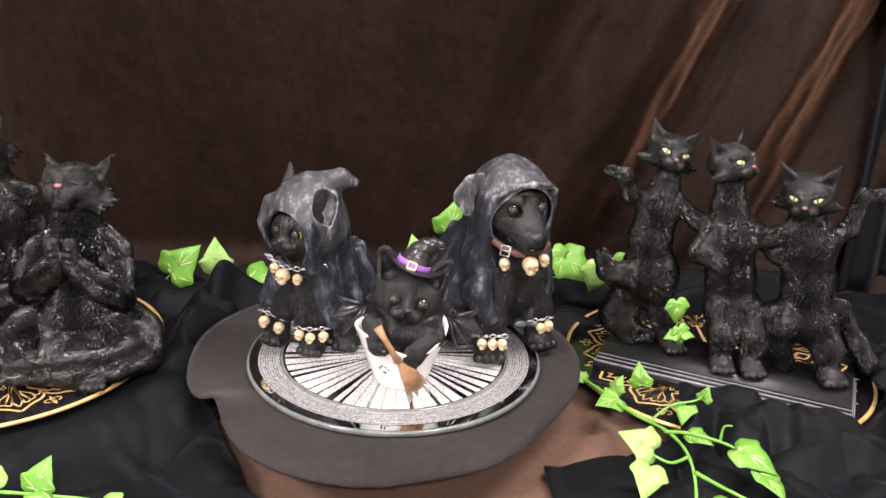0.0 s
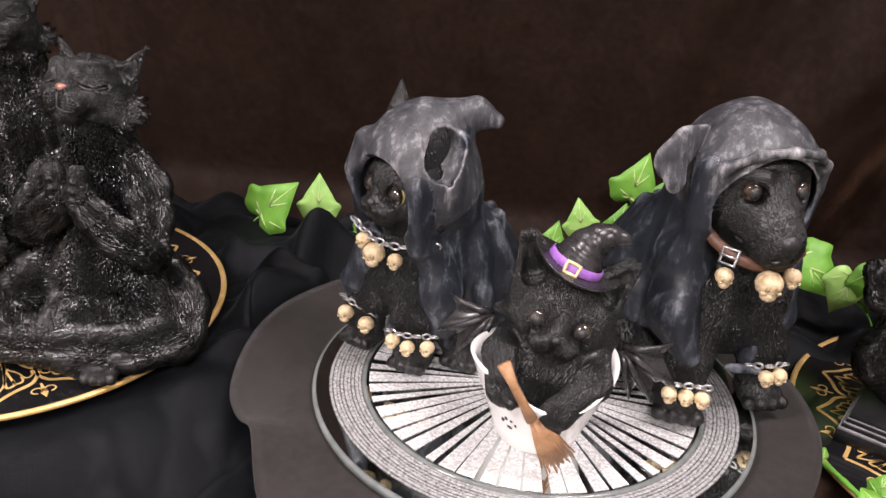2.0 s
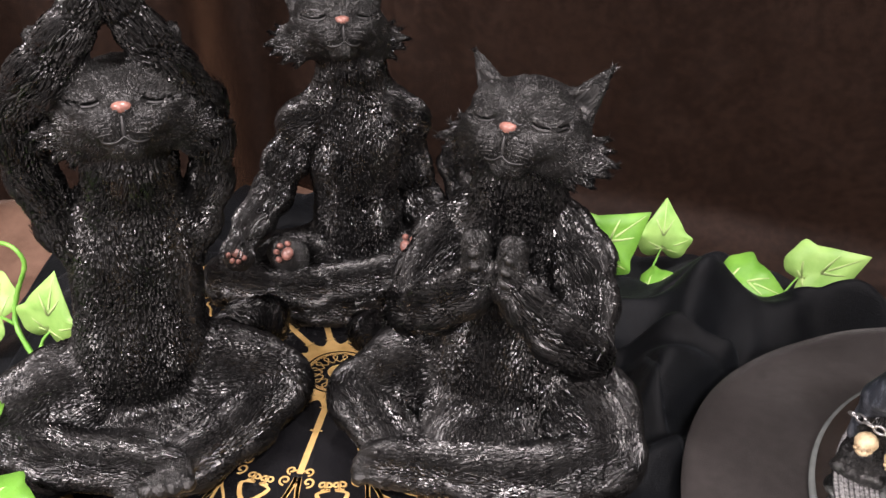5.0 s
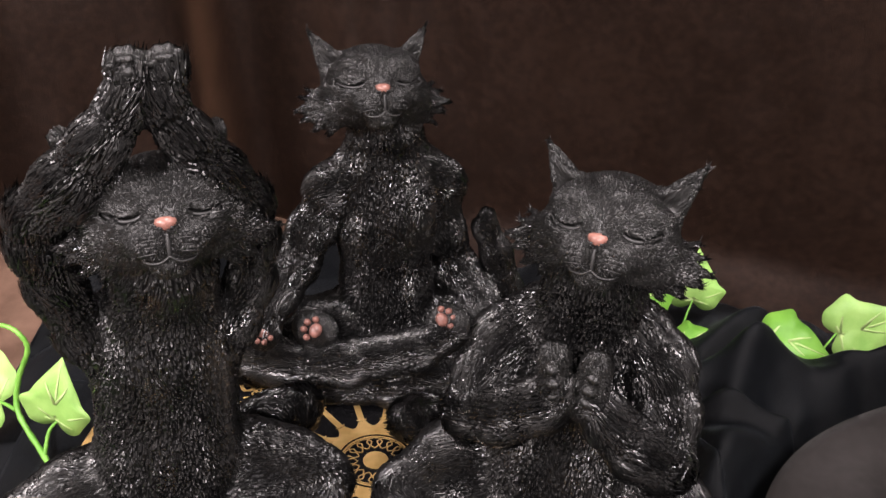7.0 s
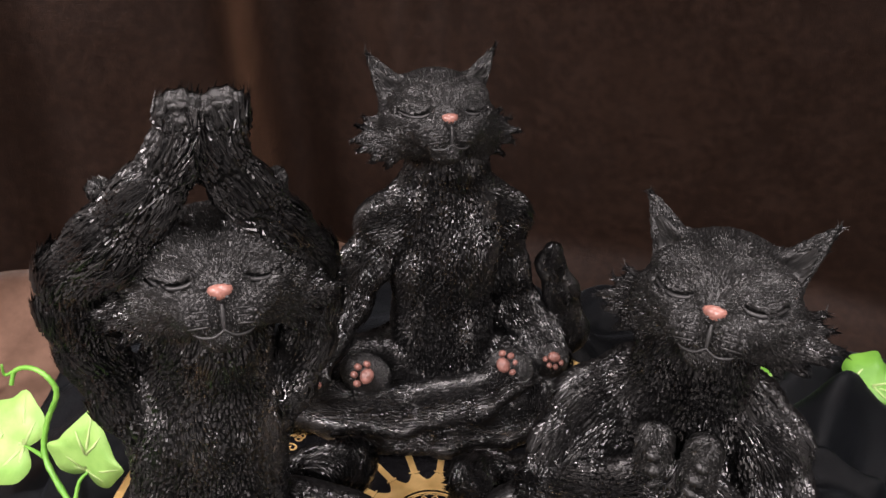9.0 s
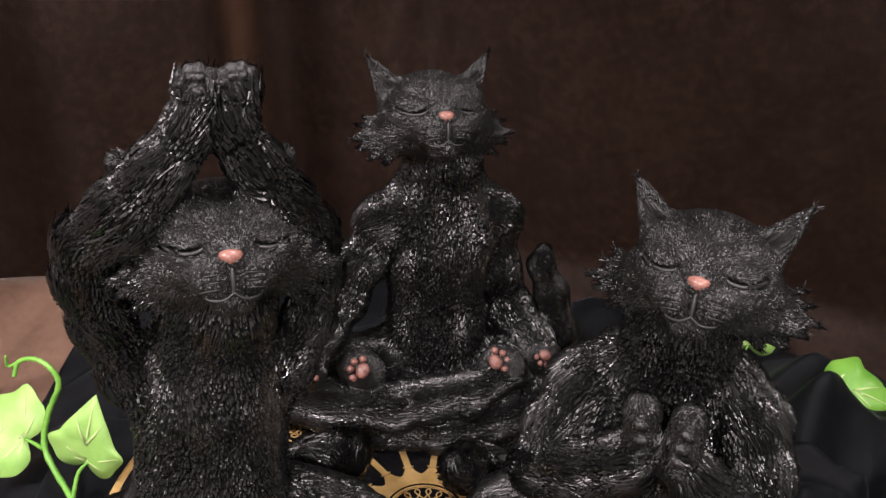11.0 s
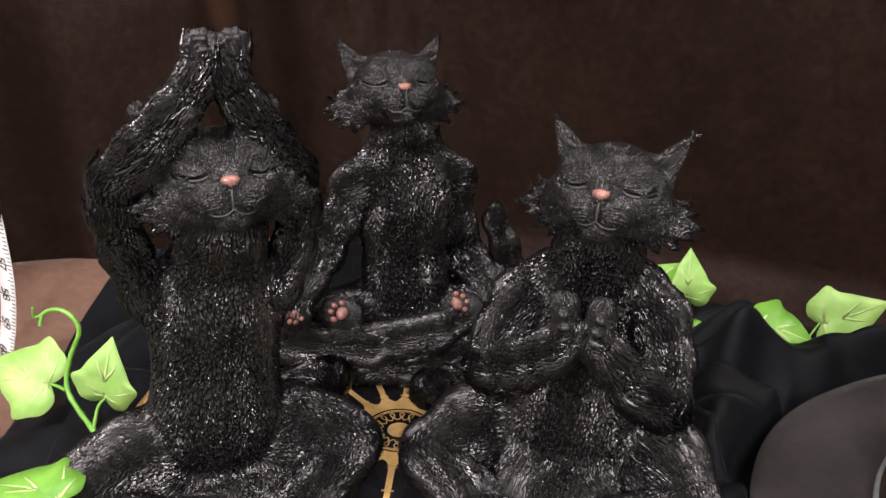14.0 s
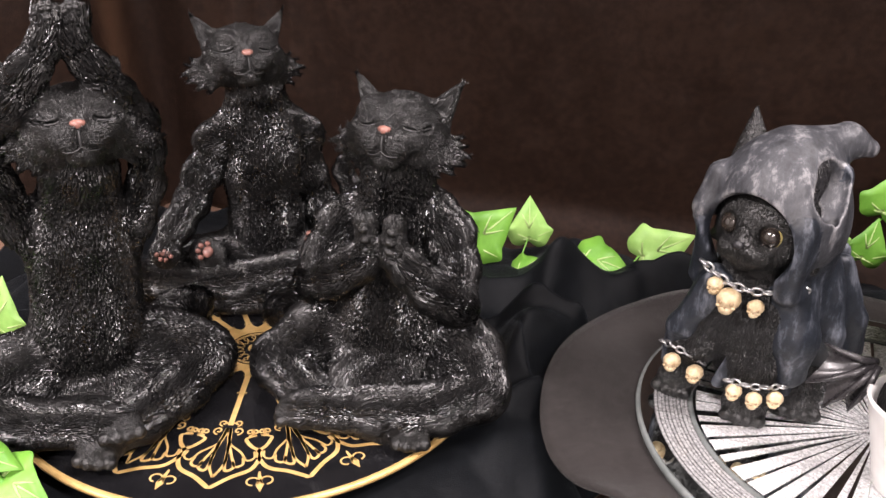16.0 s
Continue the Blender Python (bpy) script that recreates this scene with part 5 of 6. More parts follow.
    for p, r in (((-0.146, 0.780, 0.1185), 0.0080), ((-0.131, 0.776, 0.117), 0.0055), ((-0.1545, 0.785, 0.125), 0.0054)):
        skull_charm(st, p, aim, r)
    chain(st, [(-0.176, 0.797, 0.070), (-0.166, 0.786, 0.072), (-0.151, 0.788, 0.063)], 0.0030, 0.0008)
    for p in ((-0.170, 0.784, 0.0640), (-0.155, 0.782, 0.0580)):
        skull_charm(st, p, aim, 0.0062)
    chain(st, [(-0.136, 0.771, 0.063), (-0.121, 0.765, 0.065), (-0.104, 0.772, 0.063)], 0.0030, 0.0008)
    for p in ((-0.132, 0.768, 0.0575), (-0.1205, 0.763, 0.0565), (-0.1075, 0.767, 0.0565)):
        skull_charm(st, p, aim, 0.0056)
    st.settle(0.0305, MIRROR_Z, 0.20, 0.031, 0.150)
    return st.done("hooded_cat_statue", (-0.115, 0.84, MIRROR_Z), "seated black cat in a grey hooded robe with bone skull charms", "figurine")


def hooded_dog():
    st = Statue()
    lo, hi = (-0.010, 0.745, 0.028), (0.170, 0.945, 0.250)
    c = Clay(lo, hi, 0.0012)
    c.lock = 0.55
    right, head, s = (0.92, 0.39, 0.0), (0.079, 0.832, 0.178), 0.033
    face = 0.036
    c.at(head, right, (0, 0.0, 1), face)
    c.ell((0, 0, 0.1), (0.92, 0.95, 0.90), fur=0.18, away=(0, -1.4, -0.2))
    c.cap((0, -0.45, -0.12), (0, -1.18, -0.50), 0.70, 0.44, k=0.012, fur=0.2, away=(0, -1.6, -0.3))
    c.cap((0, -0.6, 0.15), (0, -1.28, -0.34), 0.30, 0.25, k=0.008, fur=0.2, away=(0, -1.6, -0.3))
    c.ell((0, -0.95, -0.66), (0.34, 0.52, 0.18), k=0.006, fur=0.15)
    for x in (-1, 1):
        c.ell((0.42 * x, -0.92, 0.20), (0.2, 0.2, 0.16), k=0.003, carve=True)
        c.cap((0.22 * x, -0.86, 0.46), (0.62 * x, -0.62, 0.46), 0.09, 0.07, k=0.006, fur=0.1)
        c.limb([(0, -1.66, -0.62), (0.20 * x, -1.48, -0.66), (0.36 * x, -1.05, -0.62), (0.48 * x, -0.75, -0.55)], [0.035] * 4, k=0.001, carve=True)
        eyeball(c, st, (0.42 * x, -0.80, 0.20), 0.175, EYE_BROWN, None, INK_SHADE)
    c.ell((0, 0.2, -0.75), (0.75, 0.75, 0.7), k=0.01)
    st.add(moved(ball((0, 0, 0), (0.21, 0.15, 0.16), 14), c.m @ Matrix.Translation(Vector((0.0, -1.52, -0.38)) * face) @ Matrix.Scale(face, 4)), DARK)
    c.world()
    c.ell((0.088, 0.835, 0.105), (0.034, 0.034, 0.050), k=0.01)
    c.limb([(0.066, 0.815, 0.110), (0.062, 0.792, 0.070), (0.062, 0.784, 0.042)], [0.020, 0.016, 0.0145], k=0.006)
    c.limb([(0.104, 0.830, 0.110), (0.114, 0.822, 0.070), (0.116, 0.818, 0.042)], [0.019, 0.015, 0.0135], k=0.006)
    paw(c, (0.062, 0.777, 0.040), (0.0, -1, 0), 0.0155)
    paw(c, (0.118, 0.810, 0.039), (0.35, -1, 0), 0.0145)
    c.ell((0.022, 0.835, 0.055), (0.028, 0.035, 0.028), k=0.01)
    st.shell(c, FUR_SOFT, FACE, hair=0.4)
    g = Clay(lo, hi, 0.0012)
    g.at(head, right, (0, 0.0, 1), s)
    g.ell((0, 0.10, 0.30), (1.22, 1.22, 1.16), k=0.01, fur=0.3)
    g.cap((0, 0.35, 0.72), (-0.15, 0.8, 0.5), 0.70, 0.6, k=0.012, fur=0.3)
    g.cap((0, 0.5, -0.2), (-0.35, 0.9, -1.7), 1.02, 1.2, k=0.02)
    g.cap((1.10, -0.35, 0.45), (1.05, -0.30, -0.95), 0.22, 0.16, k=0.010)
    g.cap((-0.98, -0.45, 0.4), (-1.12, -0.35, -1.25), 0.22, 0.20, k=0.012)
    g.limb([(-1.06, -0.58, 0.10), (-0.98, -0.74, 0.55), (-0.55, -1.06, 0.92), (0.0, -1.20, 1.00), (0.55, -1.08, 0.94), (1.02, -0.72, 0.6), (1.12, -0.52, 0.1)], [0.07] * 7, k=0.004, fur=0.3)
    g.world()
    g.ell((0.055, 0.878, 0.082), (0.058, 0.056, 0.066), k=0.016)
    g.ell((0.030, 0.862, 0.070), (0.036, 0.048, 0.046), k=0.014)
    g.limb([(0.050, 0.818, 0.130), (0.048, 0.795, 0.100), (0.062, 0.785, 0.076)], [0.018, 0.015, 0.010], k=0.010)
    g.limb([(0.112, 0.835, 0.130), (0.118, 0.825, 0.095), (0.104, 0.812, 0.066)], [0.012, 0.009, 0.006], k=0.008)
    g.limb([(0.046, 0.800, 0.080), (0.075, 0.788, 0.068), (0.110, 0.800, 0.062)], [0.004, 0.0035, 0.003], k=0.004)
    for i in range(8):
        a = radians(-120 - i * 26)
        x, y = math.cos(a), math.sin(a)
        g.limb([(0.058 + 0.036 * x, 0.872 + 0.036 * y, 0.140), (0.054 + 0.052 * x, 0.872 + 0.052 * y, 0.095), (0.052 + 0.062 * x, 0.872 + 0.058 * y, 0.045)], [0.005, 0.007, 0.006], k=0.007)
    g.at(head, right, (0, 0.0, 1), s)
    g.ell((0.05, -1.56, -0.28), (1.12, 1.42, 1.22), k=0.0015, carve=True)
    g.ell((0, -0.15, -0.06), (1.12, 1.14, 1.12), k=0.0015, carve=True)
    g.world()
    g.cap((0.090, 0.770, 0.050), (0.090, 0.795, 0.120), 0.016, 0.020, k=0.004, carve=True)
    g.cap((0.060, 0.755, 0.028), (0.060, 0.762, 0.060), 0.020, 0.012, k=0.004, carve=True)
    # folded ear through the hood
    g.limb([(0.047, 0.822, 0.2060), (0.036, 0.811, 0.2040), (0.0285, 0.804, 0.1950), (0.0330, 0.800, 0.1850)], [0.0080, 0.0105, 0.0110, 0.0072], k=0.0010, thin=((0.55, -0.83, 0.1), 0.30), fur=0.3)
    st.shell(g, ROBE, HOOD, folds=0.0021)
    lift = Vector((0, 0.014, 0.017))
    st.add(tube([q + lift for q in spline([(0.052, 0.800, 0.142), (0.066, 0.783, 0.134), (0.084, 0.776, 0.128), (0.104, 0.784, 0.126), (0.118, 0.802, 0.130)], 8)], 0.0036, 8, 0.45), LEATHER)
    b = Matrix.Translation(Vector((0.0715, 0.7765, 0.1305)) + lift) @ Euler((radians(70), 0, radians(-30))).to_matrix().to_4x4()
    st.add(moved(tube([(0.0048 * x, 0.0048 * y, 0) for x, y in ((-1, -1), (1, -1), (1, 1), (-1, 1))], 0.0011, 6, closed=True), b), CHAIN)
    st.add(moved(tube([(-0.006, 0, 0.0006), (0.005, 0, 0.0006)], 0.0008, 6), b), CHAIN)
    aim = (0.25, -1, 0.1)
    for p, r in (((0.0715, 0.7755, 0.1175), 0.0062), ((0.0965, 0.770, 0.1195), 0.0090), ((0.1105, 0.780, 0.1215), 0.0062)):
        skull_charm(st, Vector(p) + lift, aim, r)
    chain(st, [(0.042, 0.775, 0.060), (0.054, 0.764, 0.064), (0.076, 0.766, 0.064)], 0.0030, 0.0010)
    for x in (0.0530, 0.0635, 0.0735):
        skull_charm(st, (x, 0.7625, 0.0570), aim, 0.0057)
    chain(st, [(0.104, 0.800, 0.066), (0.116, 0.796, 0.070), (0.126, 0.802, 0.070)], 0.0028, 0.0009)
    for p in ((0.1155, 0.7945, 0.0615), (0.1235, 0.797, 0.0635)):
        skull_charm(st, p, aim, 0.0056)
    st.settle(0.0305, MIRROR_Z, 0.20, 0.029, 0.160)
    return st.done("hooded_dog_statue", (0.07, 0.86, MIRROR_Z), "black dog in a grey hooded robe with collar and skull charms", "figurine")


def teacup_kitten():
    st = Statue()
    lo, hi = (-0.090, 0.695, 0.028), (0.045, 0.810, 0.165)
    c = Clay(lo, hi, 0.0011)
    c.lock = 0.55
    right, head, s = (0.98, 0.02, -0.17), (-0.021, 0.757, 0.112), 0.0315
    c.at(head, right, (0.12, 0.02, 1), s)
    c.ell((0, 0.05, 0.05), (1.04, 0.85, 0.84), fur=0.34, away=(0, -0.9, -0.1))
    for x in (-1, 1):
        c.cap((0.55 * x, -0.15, -0.22), (1.08 * x, 0.0, -0.40), 0.45, 0.12, k=0.006, fur=0.7)
        c.ell((0.20 * x, -0.84, -0.36), (0.27, 0.22, 0.20), k=0.004, fur=0.15)
        c.ell((0.42 * x, -0.88, -0.02), (0.24, 0.20, 0.21), k=0.003, carve=True)
        c.cap((0.64 * x, 0.10, 0.52), (0.94 * x, 0.14, 1.06), 0.46, 0.22, k=0.005, thin=((0.2 * x, 1, 0), 0.45), fur=0.3)
        c.cap((0.72 * x, -0.18, 0.60), (0.93 * x, -0.06, 0.98), 0.28, 0.14, k=0.002, carve=True)
        eyeball(c, st, (0.42 * x, -0.66, -0.02), 0.185, EYE_GREY, None, INK_SHADE)
    c.cap((0, -0.62, 0.18), (0, -0.90, -0.16), 0.18, 0.13, k=0.006, fur=0.2)
    c.ell((0, -0.70, -0.56), (0.22, 0.2, 0.15), k=0.004, fur=0.2)
    c.cap((0, -1.06, -0.26), (0, -0.96, -0.48), 0.03, k=0.001, carve=True)
    st.add(moved(ball((0, 0, 0), (0.11, 0.08, 0.08), 10), c.m @ Matrix.Translation(Vector((0, -1.02, -0.18)) * s) @ Matrix.Scale(s, 4)), DARK)
    c.world()
    c.ell((-0.024, 0.757, 0.072), (0.036, 0.034, 0.028), k=0.01)
    c.limb([(-0.048, 0.756, 0.086), (-0.053, 0.734, 0.088), (-0.048, 0.711, 0.080)], [0.011, 0.0095, 0.0085], k=0.004, fur=0.6)
    c.limb([(0.000, 0.756, 0.086), (0.004, 0.730, 0.080), (-0.012, 0.711, 0.071)], [0.011, 0.0095, 0.0085], k=0.004, fur=0.6)
    paw(c, (-0.044, 0.708, 0.078), (0.9, -0.4, -0.1), 0.0085)
    paw(c, (-0.016, 0.708, 0.069), (-0.5, -0.3, -0.8), 0.0085, (0, -1, 0.3))
    st.shell(c, FUR_SOFT, FACE, hair=0.5)
    # cup with a dipping rim
    vs, fs = [], []
    n = 56
    prof = [(0.0, 0.0005), (0.023, 0.0), (0.0255, 0.002), (0.0285, 0.010), (0.0335, 0.022), (0.0385, 0.033), (0.0415, 0.041), (0.0428, 0.0435), (0.0412, 0.0440), (0.0385, 0.040), (0.030, 0.024), (0.0, 0.020)]
    for i in range(n):
        a = 2 * math.pi * i / n
        dip = 1 - 0.20 * math.exp(-((a - radians(285)) / 0.7) ** 2) + 0.06 * math.sin(2 * a)
        vs += [(-0.027 + 1.04 * r * math.cos(a), 0.745 + 1.02 * r * math.sin(a), 0.0312 + 1.22 * z * dip) for r, z in prof]
    k = len(prof)
    for i in range(n):
        for j in range(k - 1):
            a, b = i * k, ((i + 1) % n) * k
            fs.append((a + j, b + j, b + j + 1, a + j + 1))
    st.add((vs, fs), CUP)
    pa = radians(244)
    outw, upw = Vector((math.cos(pa), math.sin(pa), -0.38)).normalized(), Vector((0.38 * math.cos(pa), 0.38 * math.sin(pa), 1)).normalized()
    pm = Matrix.Translation((-0.027 + 0.0322 * math.cos(pa), 0.745 + 0.0317 * math.sin(pa), 0.0525)) @ Matrix((upw.cross(outw), upw, outw)).transposed().to_4x4()
    for x, y, r in ((0, -0.002, 0.0030), (-0.0045, 0.0022, 0.0013), (-0.0017, 0.0046, 0.0014), (0.0019, 0.0044, 0.0014), (0.0045, 0.0018, 0.0013)):
        st.add(moved(ball((x, y, 0), (r, r * (1.3 if r < 0.002 else 0.75), 0.0011), 10), pm), INK_SHADE)
    # broom
    st.add(tube([(-0.047, 0.7035, 0.1000), (-0.040, 0.7015, 0.0885), (-0.033, 0.7010, 0.0765), (-0.028, 0.7020, 0.0680)], [0.0042, 0.0026, 0.0028, 0.0036], 10), BROOM)
    rnd = random.Random(8)
    for i in range(34):
        t, o = (i % 17 - 8) / 8, 0.0016 * (i // 17)
        e = rnd.uniform(0.88, 1.12)
        st.add(tube([(-0.028 + 0.0012 * t, 0.7030 - 0.0010 * math.cos(t * 1.4) + o, 0.0680), (-0.0185 + 0.0052 * t, 0.7030 - 0.0048 * math.cos(t * 1.4) + o, 0.0560 + 0.0048 * t), (-0.028 + 0.0185 * e + 0.0080 * t, 0.7060 - 0.0040 * math.cos(t * 1.4) + o, 0.068 - 0.027 * e + 0.0082 * t)], [0.0008, 0.0008, 0.0005], 5), BROOM)
    # witch hat: curled brim, crooked cone, band and buckle
    hm = Matrix.Translation((-0.019, 0.755, 0.1370)) @ Euler((radians(-8), radians(22), 0)).to_matrix().to_4x4() @ Matrix.Scale(0.92, 4)
    brim = lathe([(0.014, 0.002), (0.020, 0.0012), (0.0265, 0.0020), (0.0295, 0.0040), (0.0300, 0.0052), (0.0285, 0.0050), (0.0255, 0.0036), (0.018, 0.0040), (0.013, 0.0060)], n=48)
    brim = ([(x, y, z + 0.004 * (x / 0.03) ** 2 - 0.002 * (y / 0.03) ** 2) for x, y, z in brim[0]], brim[1])
    st.add(moved(brim, hm), HAT)
    path = spline([(0, 0, 0.003), (0.001, 0.002, 0.011), (0.0030, 0.003, 0.021), (0.0085, 0.003, 0.0295), (0.0165, 0.002, 0.0335), (0.0240, 0.001, 0.0330)], 8)
    rad = [0.0172 * (1 - i / (len(path) - 1)) ** 0.8 + 0.0008 + 0.0004 * math.sin(i * 0.95) * (i > 8) for i in range(len(path))]
    st.add(moved(tube(path, rad, 20), hm), HAT)
    st.add(moved(lathe([(0.0176, 0.0040), (0.0184, 0.0050), (0.0176, 0.0095), (0.0168, 0.0100)], n=40), hm), PURPLE)
    bm = hm @ Matrix.Translation((-0.0030, -0.0185, 0.0070)) @ Euler((radians(78), 0, 0)).to_matrix().to_4x4()
    st.add(moved(tube([(x * 0.0042, y * 0.0034, 0) for x, y in ((-1, -1), (0, -1), (1, -1), (1, 0), (1, 1), (0, 1), (-1, 1), (-1, 0))], 0.0012, 8, closed=True), bm), BUCKLE)
    # bat wings
    for x in (-1, 1):
        b = Vector((-0.022 + 0.040 * x, 0.772, 0.092 - 0.010 * (x + 1) / 2))
        tips = [b + Vector((0.030 * x, 0.004, 0.006)), b + Vector((0.036 * x, -0.002, -0.018)), b + Vector((0.024 * x, -0.006, -0.030)), b + Vector((0.010 * x, -0.006, -0.030))]
        rows = [[b.lerp(tips[k], u) + Vector((0, -0.004 * math.sin(math.pi * u), 0)) for u in (0.05, 0.35, 0.7, 1.0)] for k in range(4)]
        vs, fs = [], []
        cols = []
        for k in range(3):
            for m in range(5):
                w = m / 5
                cols.append([p.lerp(q, w) + Vector((0, 0.004 * math.sin(math.pi * w), 0)) - (p.lerp(q, w) - b) * 0.22 * math.sin(math.pi * w) * (i / 3) for i, (p, q) in enumerate(zip(rows[k], rows[k + 1]))])
        cols.append(rows[3])
        for col in cols:
            vs += [tuple(p) for p in col] + [tuple(p + Vector((0, 0.0014, 0))) for p in col]
        for i in range(len(cols) - 1):
            for j in range(3):
                a, q = i * 8 + j, (i + 1) * 8 + j
                fs += [(a, q, q + 1, a + 1), (a + 5, q + 5, q + 4, a + 4)]
        st.add((vs, fs), HAT)
        for row in rows:
            st.add(tube(row, [0.0026, 0.0022, 0.0016, 0.0006], 8), HAT)
    st.settle(0.0312, MIRROR_Z, 0.078, 0.014, 0.080)
    return st.done("teacup_kitten_statue", (-0.028, 0.76, MIRROR_Z), "black kitten in a purple-banded witch hat sitting in a white teacup", "figurine")


hooded_cat()
hooded_dog()
teacup_kitten()

# ---- the dancing cats on their plinth ----


def alert_head(c, st, where, right, up, s):
    """A small cat's head with open, almond-shaped yellow eyes."""
    s *= 1.06
    c.at(where, right, up, s)
    rot = c.m.to_3x3()
    c.ell((0, 0.1, 0.05), (0.98, 0.90, 0.78), fur=0.4, away=(0, -1, 0))
    c.ell((0, -0.40, -0.10), (0.72, 0.48, 0.48), k=0.006, fur=0.3, away=(0, -1, 0))
    for x in (-1, 1):
        c.ell((0.22 * x, -0.80, -0.36), (0.29, 0.25, 0.22), k=0.003, fur=0.15)
        c.cap((0.5 * x, -0.2, -0.28), (1.36 * x, -0.04, -0.40), 0.36, 0.05, k=0.004, fur=0.5)
        c.cap((0.5 * x, -0.2, -0.30), (1.12 * x, -0.02, -0.62), 0.32, 0.06, k=0.004, fur=0.5)
        c.cap((0.58 * x, 0.10, 0.42), (1.10 * x, 0.10, 1.26), 0.42, 0.03, k=0.004, thin=((0.3 * x, -1, 0), 0.42), fur=0.3)
        c.cap((0.72 * x, -0.10, 0.56), (1.06 * x, -0.02, 1.10), 0.24, 0.03, k=0.001, thin=((0.3 * x, -1, 0), 0.6), carve=True)
        c.limb([(0.14 * x, -0.84, 0.14), (0.36 * x, -0.78, 0.30), (0.70 * x, -0.56, 0.30)], [0.07, 0.08, 0.06], k=0.004, fur=0.2)
        c.cap((0.26 * x, -0.80, -0.08), (0.66 * x, -0.62, 0.0), 0.06, 0.05, k=0.004, fur=0.2)
        c.ell((0.43 * x, -0.84, 0.10), (0.19, 0.12, 0.10), k=0.001, carve=True, turn=(0, -14 * x, 28 * x))
        turn = rot @ Euler((0, radians(-14 * x), radians(28 * x))).to_matrix()
        at = c.m @ (Vector((0.43 * x, -0.72, 0.10)) * s)
        st.add(ball(at, (0.21 * s, 0.10 * s, 0.125 * s), 14, turn), EYE_YELLOW)
        st.add(ball(at + rot @ Vector((-0.01 * x, -0.078, 0.0)) * s, (0.045 * s, 0.04 * s, 0.095 * s), 10, turn), INK_SHADE)
    c.cap((0, -0.62, 0.2), (0, -0.92, -0.12), 0.17, 0.14, k=0.005, fur=0.2)
    c.ell((0, -0.70, -0.58), (0.24, 0.20, 0.15), k=0.004, fur=0.2)
    c.cap((0, -1.08, -0.24), (0, -1.00, -0.48), 0.030, k=0.0008, carve=True)
    st.add(moved(ball((0, 0, 0), (0.12, 0.08, 0.08), 10), c.m @ Matrix.Translation(Vector((0, -1.05, -0.14)) * s) @ Matrix.Scale(s, 4)), PINK)
    c.world()


def dancing_cats():
    st = Statue()
    lo, hi = (0.165, 0.770, -0.008), (0.515, 0.965, 0.275)
    c = Clay(lo, hi, 0.0014)
    c.lock = 0.55
    # first cat, one paw in the air and one leg kicked out
    c.ell((0.246, 0.905, 0.080), (0.032, 0.032, 0.036), k=0.010)
    c.limb([(0.244, 0.902, 0.085), (0.240, 0.900, 0.125), (0.246, 0.900, 0.162), (0.250, 0.898, 0.195)], [0.0258, 0.0215, 0.0224, 0.0138], k=0.010, flip=True)
    alert_head(c, st, (0.248, 0.896, 0.222), (0.96, 0.05, -0.25), (0.25, 0.12, 1), 0.0235)
    c.limb([(0.228, 0.898, 0.168), (0.211, 0.893, 0.175), (0.204, 0.890, 0.196), (0.188, 0.888, 0.202)], [0.0103, 0.0086, 0.0077, 0.0069], k=0.006)
    c.limb([(0.262, 0.893, 0.168), (0.284, 0.880, 0.152), (0.300, 0.868, 0.140)], [0.0103, 0.0086, 0.0077], k=0.006)
    c.limb([(0.236, 0.898, 0.080), (0.212, 0.890, 0.086), (0.194, 0.888, 0.088), (0.186, 0.888, 0.106)], [0.0189, 0.0120, 0.0095, 0.0086], k=0.006)
    c.limb([(0.250, 0.900, 0.070), (0.262, 0.890, 0.036), (0.270, 0.884, 0.010)], [0.0206, 0.0138, 0.0103], k=0.008)
    paw(c, (0.274, 0.876, 0.006), (0.25, -1, 0), 0.0125)
    c.limb([(0.232, 0.915, 0.060), (0.218, 0.912, 0.025), (0.232, 0.905, 0.008), (0.250, 0.898, 0.006)], [0.0224, 0.0206, 0.0138, 0.0086], k=0.008)
    # second cat, face turned aside
    c.limb([(0.330, 0.872, 0.055), (0.324, 0.870, 0.095), (0.316, 0.868, 0.140), (0.311, 0.868, 0.175), (0.307, 0.867, 0.200)], [0.0258, 0.0241, 0.0267, 0.0163, 0.0146], k=0.010, flip=True)
    alert_head(c, st, (0.304, 0.863, 0.222), (0.80, 0.60, 0.05), (-0.1, 0.20, 1), 0.0235)
    c.limb([(0.294, 0.862, 0.150), (0.280, 0.850, 0.128), (0.300, 0.842, 0.118)], [0.0112, 0.0099, 0.0086], k=0.006)
    c.limb([(0.340, 0.860, 0.150), (0.360, 0.846, 0.132), (0.376, 0.838, 0.120)], [0.0112, 0.0099, 0.0086], k=0.006)
    c.limb([(0.318, 0.862, 0.060), (0.318, 0.846, 0.036), (0.316, 0.840, 0.010)], [0.0206, 0.0146, 0.0103], k=0.008)
    c.limb([(0.342, 0.860, 0.060), (0.350, 0.842, 0.036), (0.346, 0.832, 0.010)], [0.0206, 0.0146, 0.0103], k=0.008)
    paw(c, (0.316, 0.832, 0.006), (-0.1, -1, 0), 0.0125)
    paw(c, (0.346, 0.824, 0.006), (0.1, -1, 0), 0.0125)
    # third cat, looking down, arm raised
    c.limb([(0.402, 0.845, 0.060), (0.397, 0.843, 0.100), (0.388, 0.842, 0.145), (0.380, 0.838, 0.178)], [0.0284, 0.0241, 0.0267, 0.0172], k=0.010, flip=True)
    alert_head(c, st, (0.374, 0.832, 0.200), (0.88, -0.42, 0.05), (0.0, -0.16, 1), 0.0240)
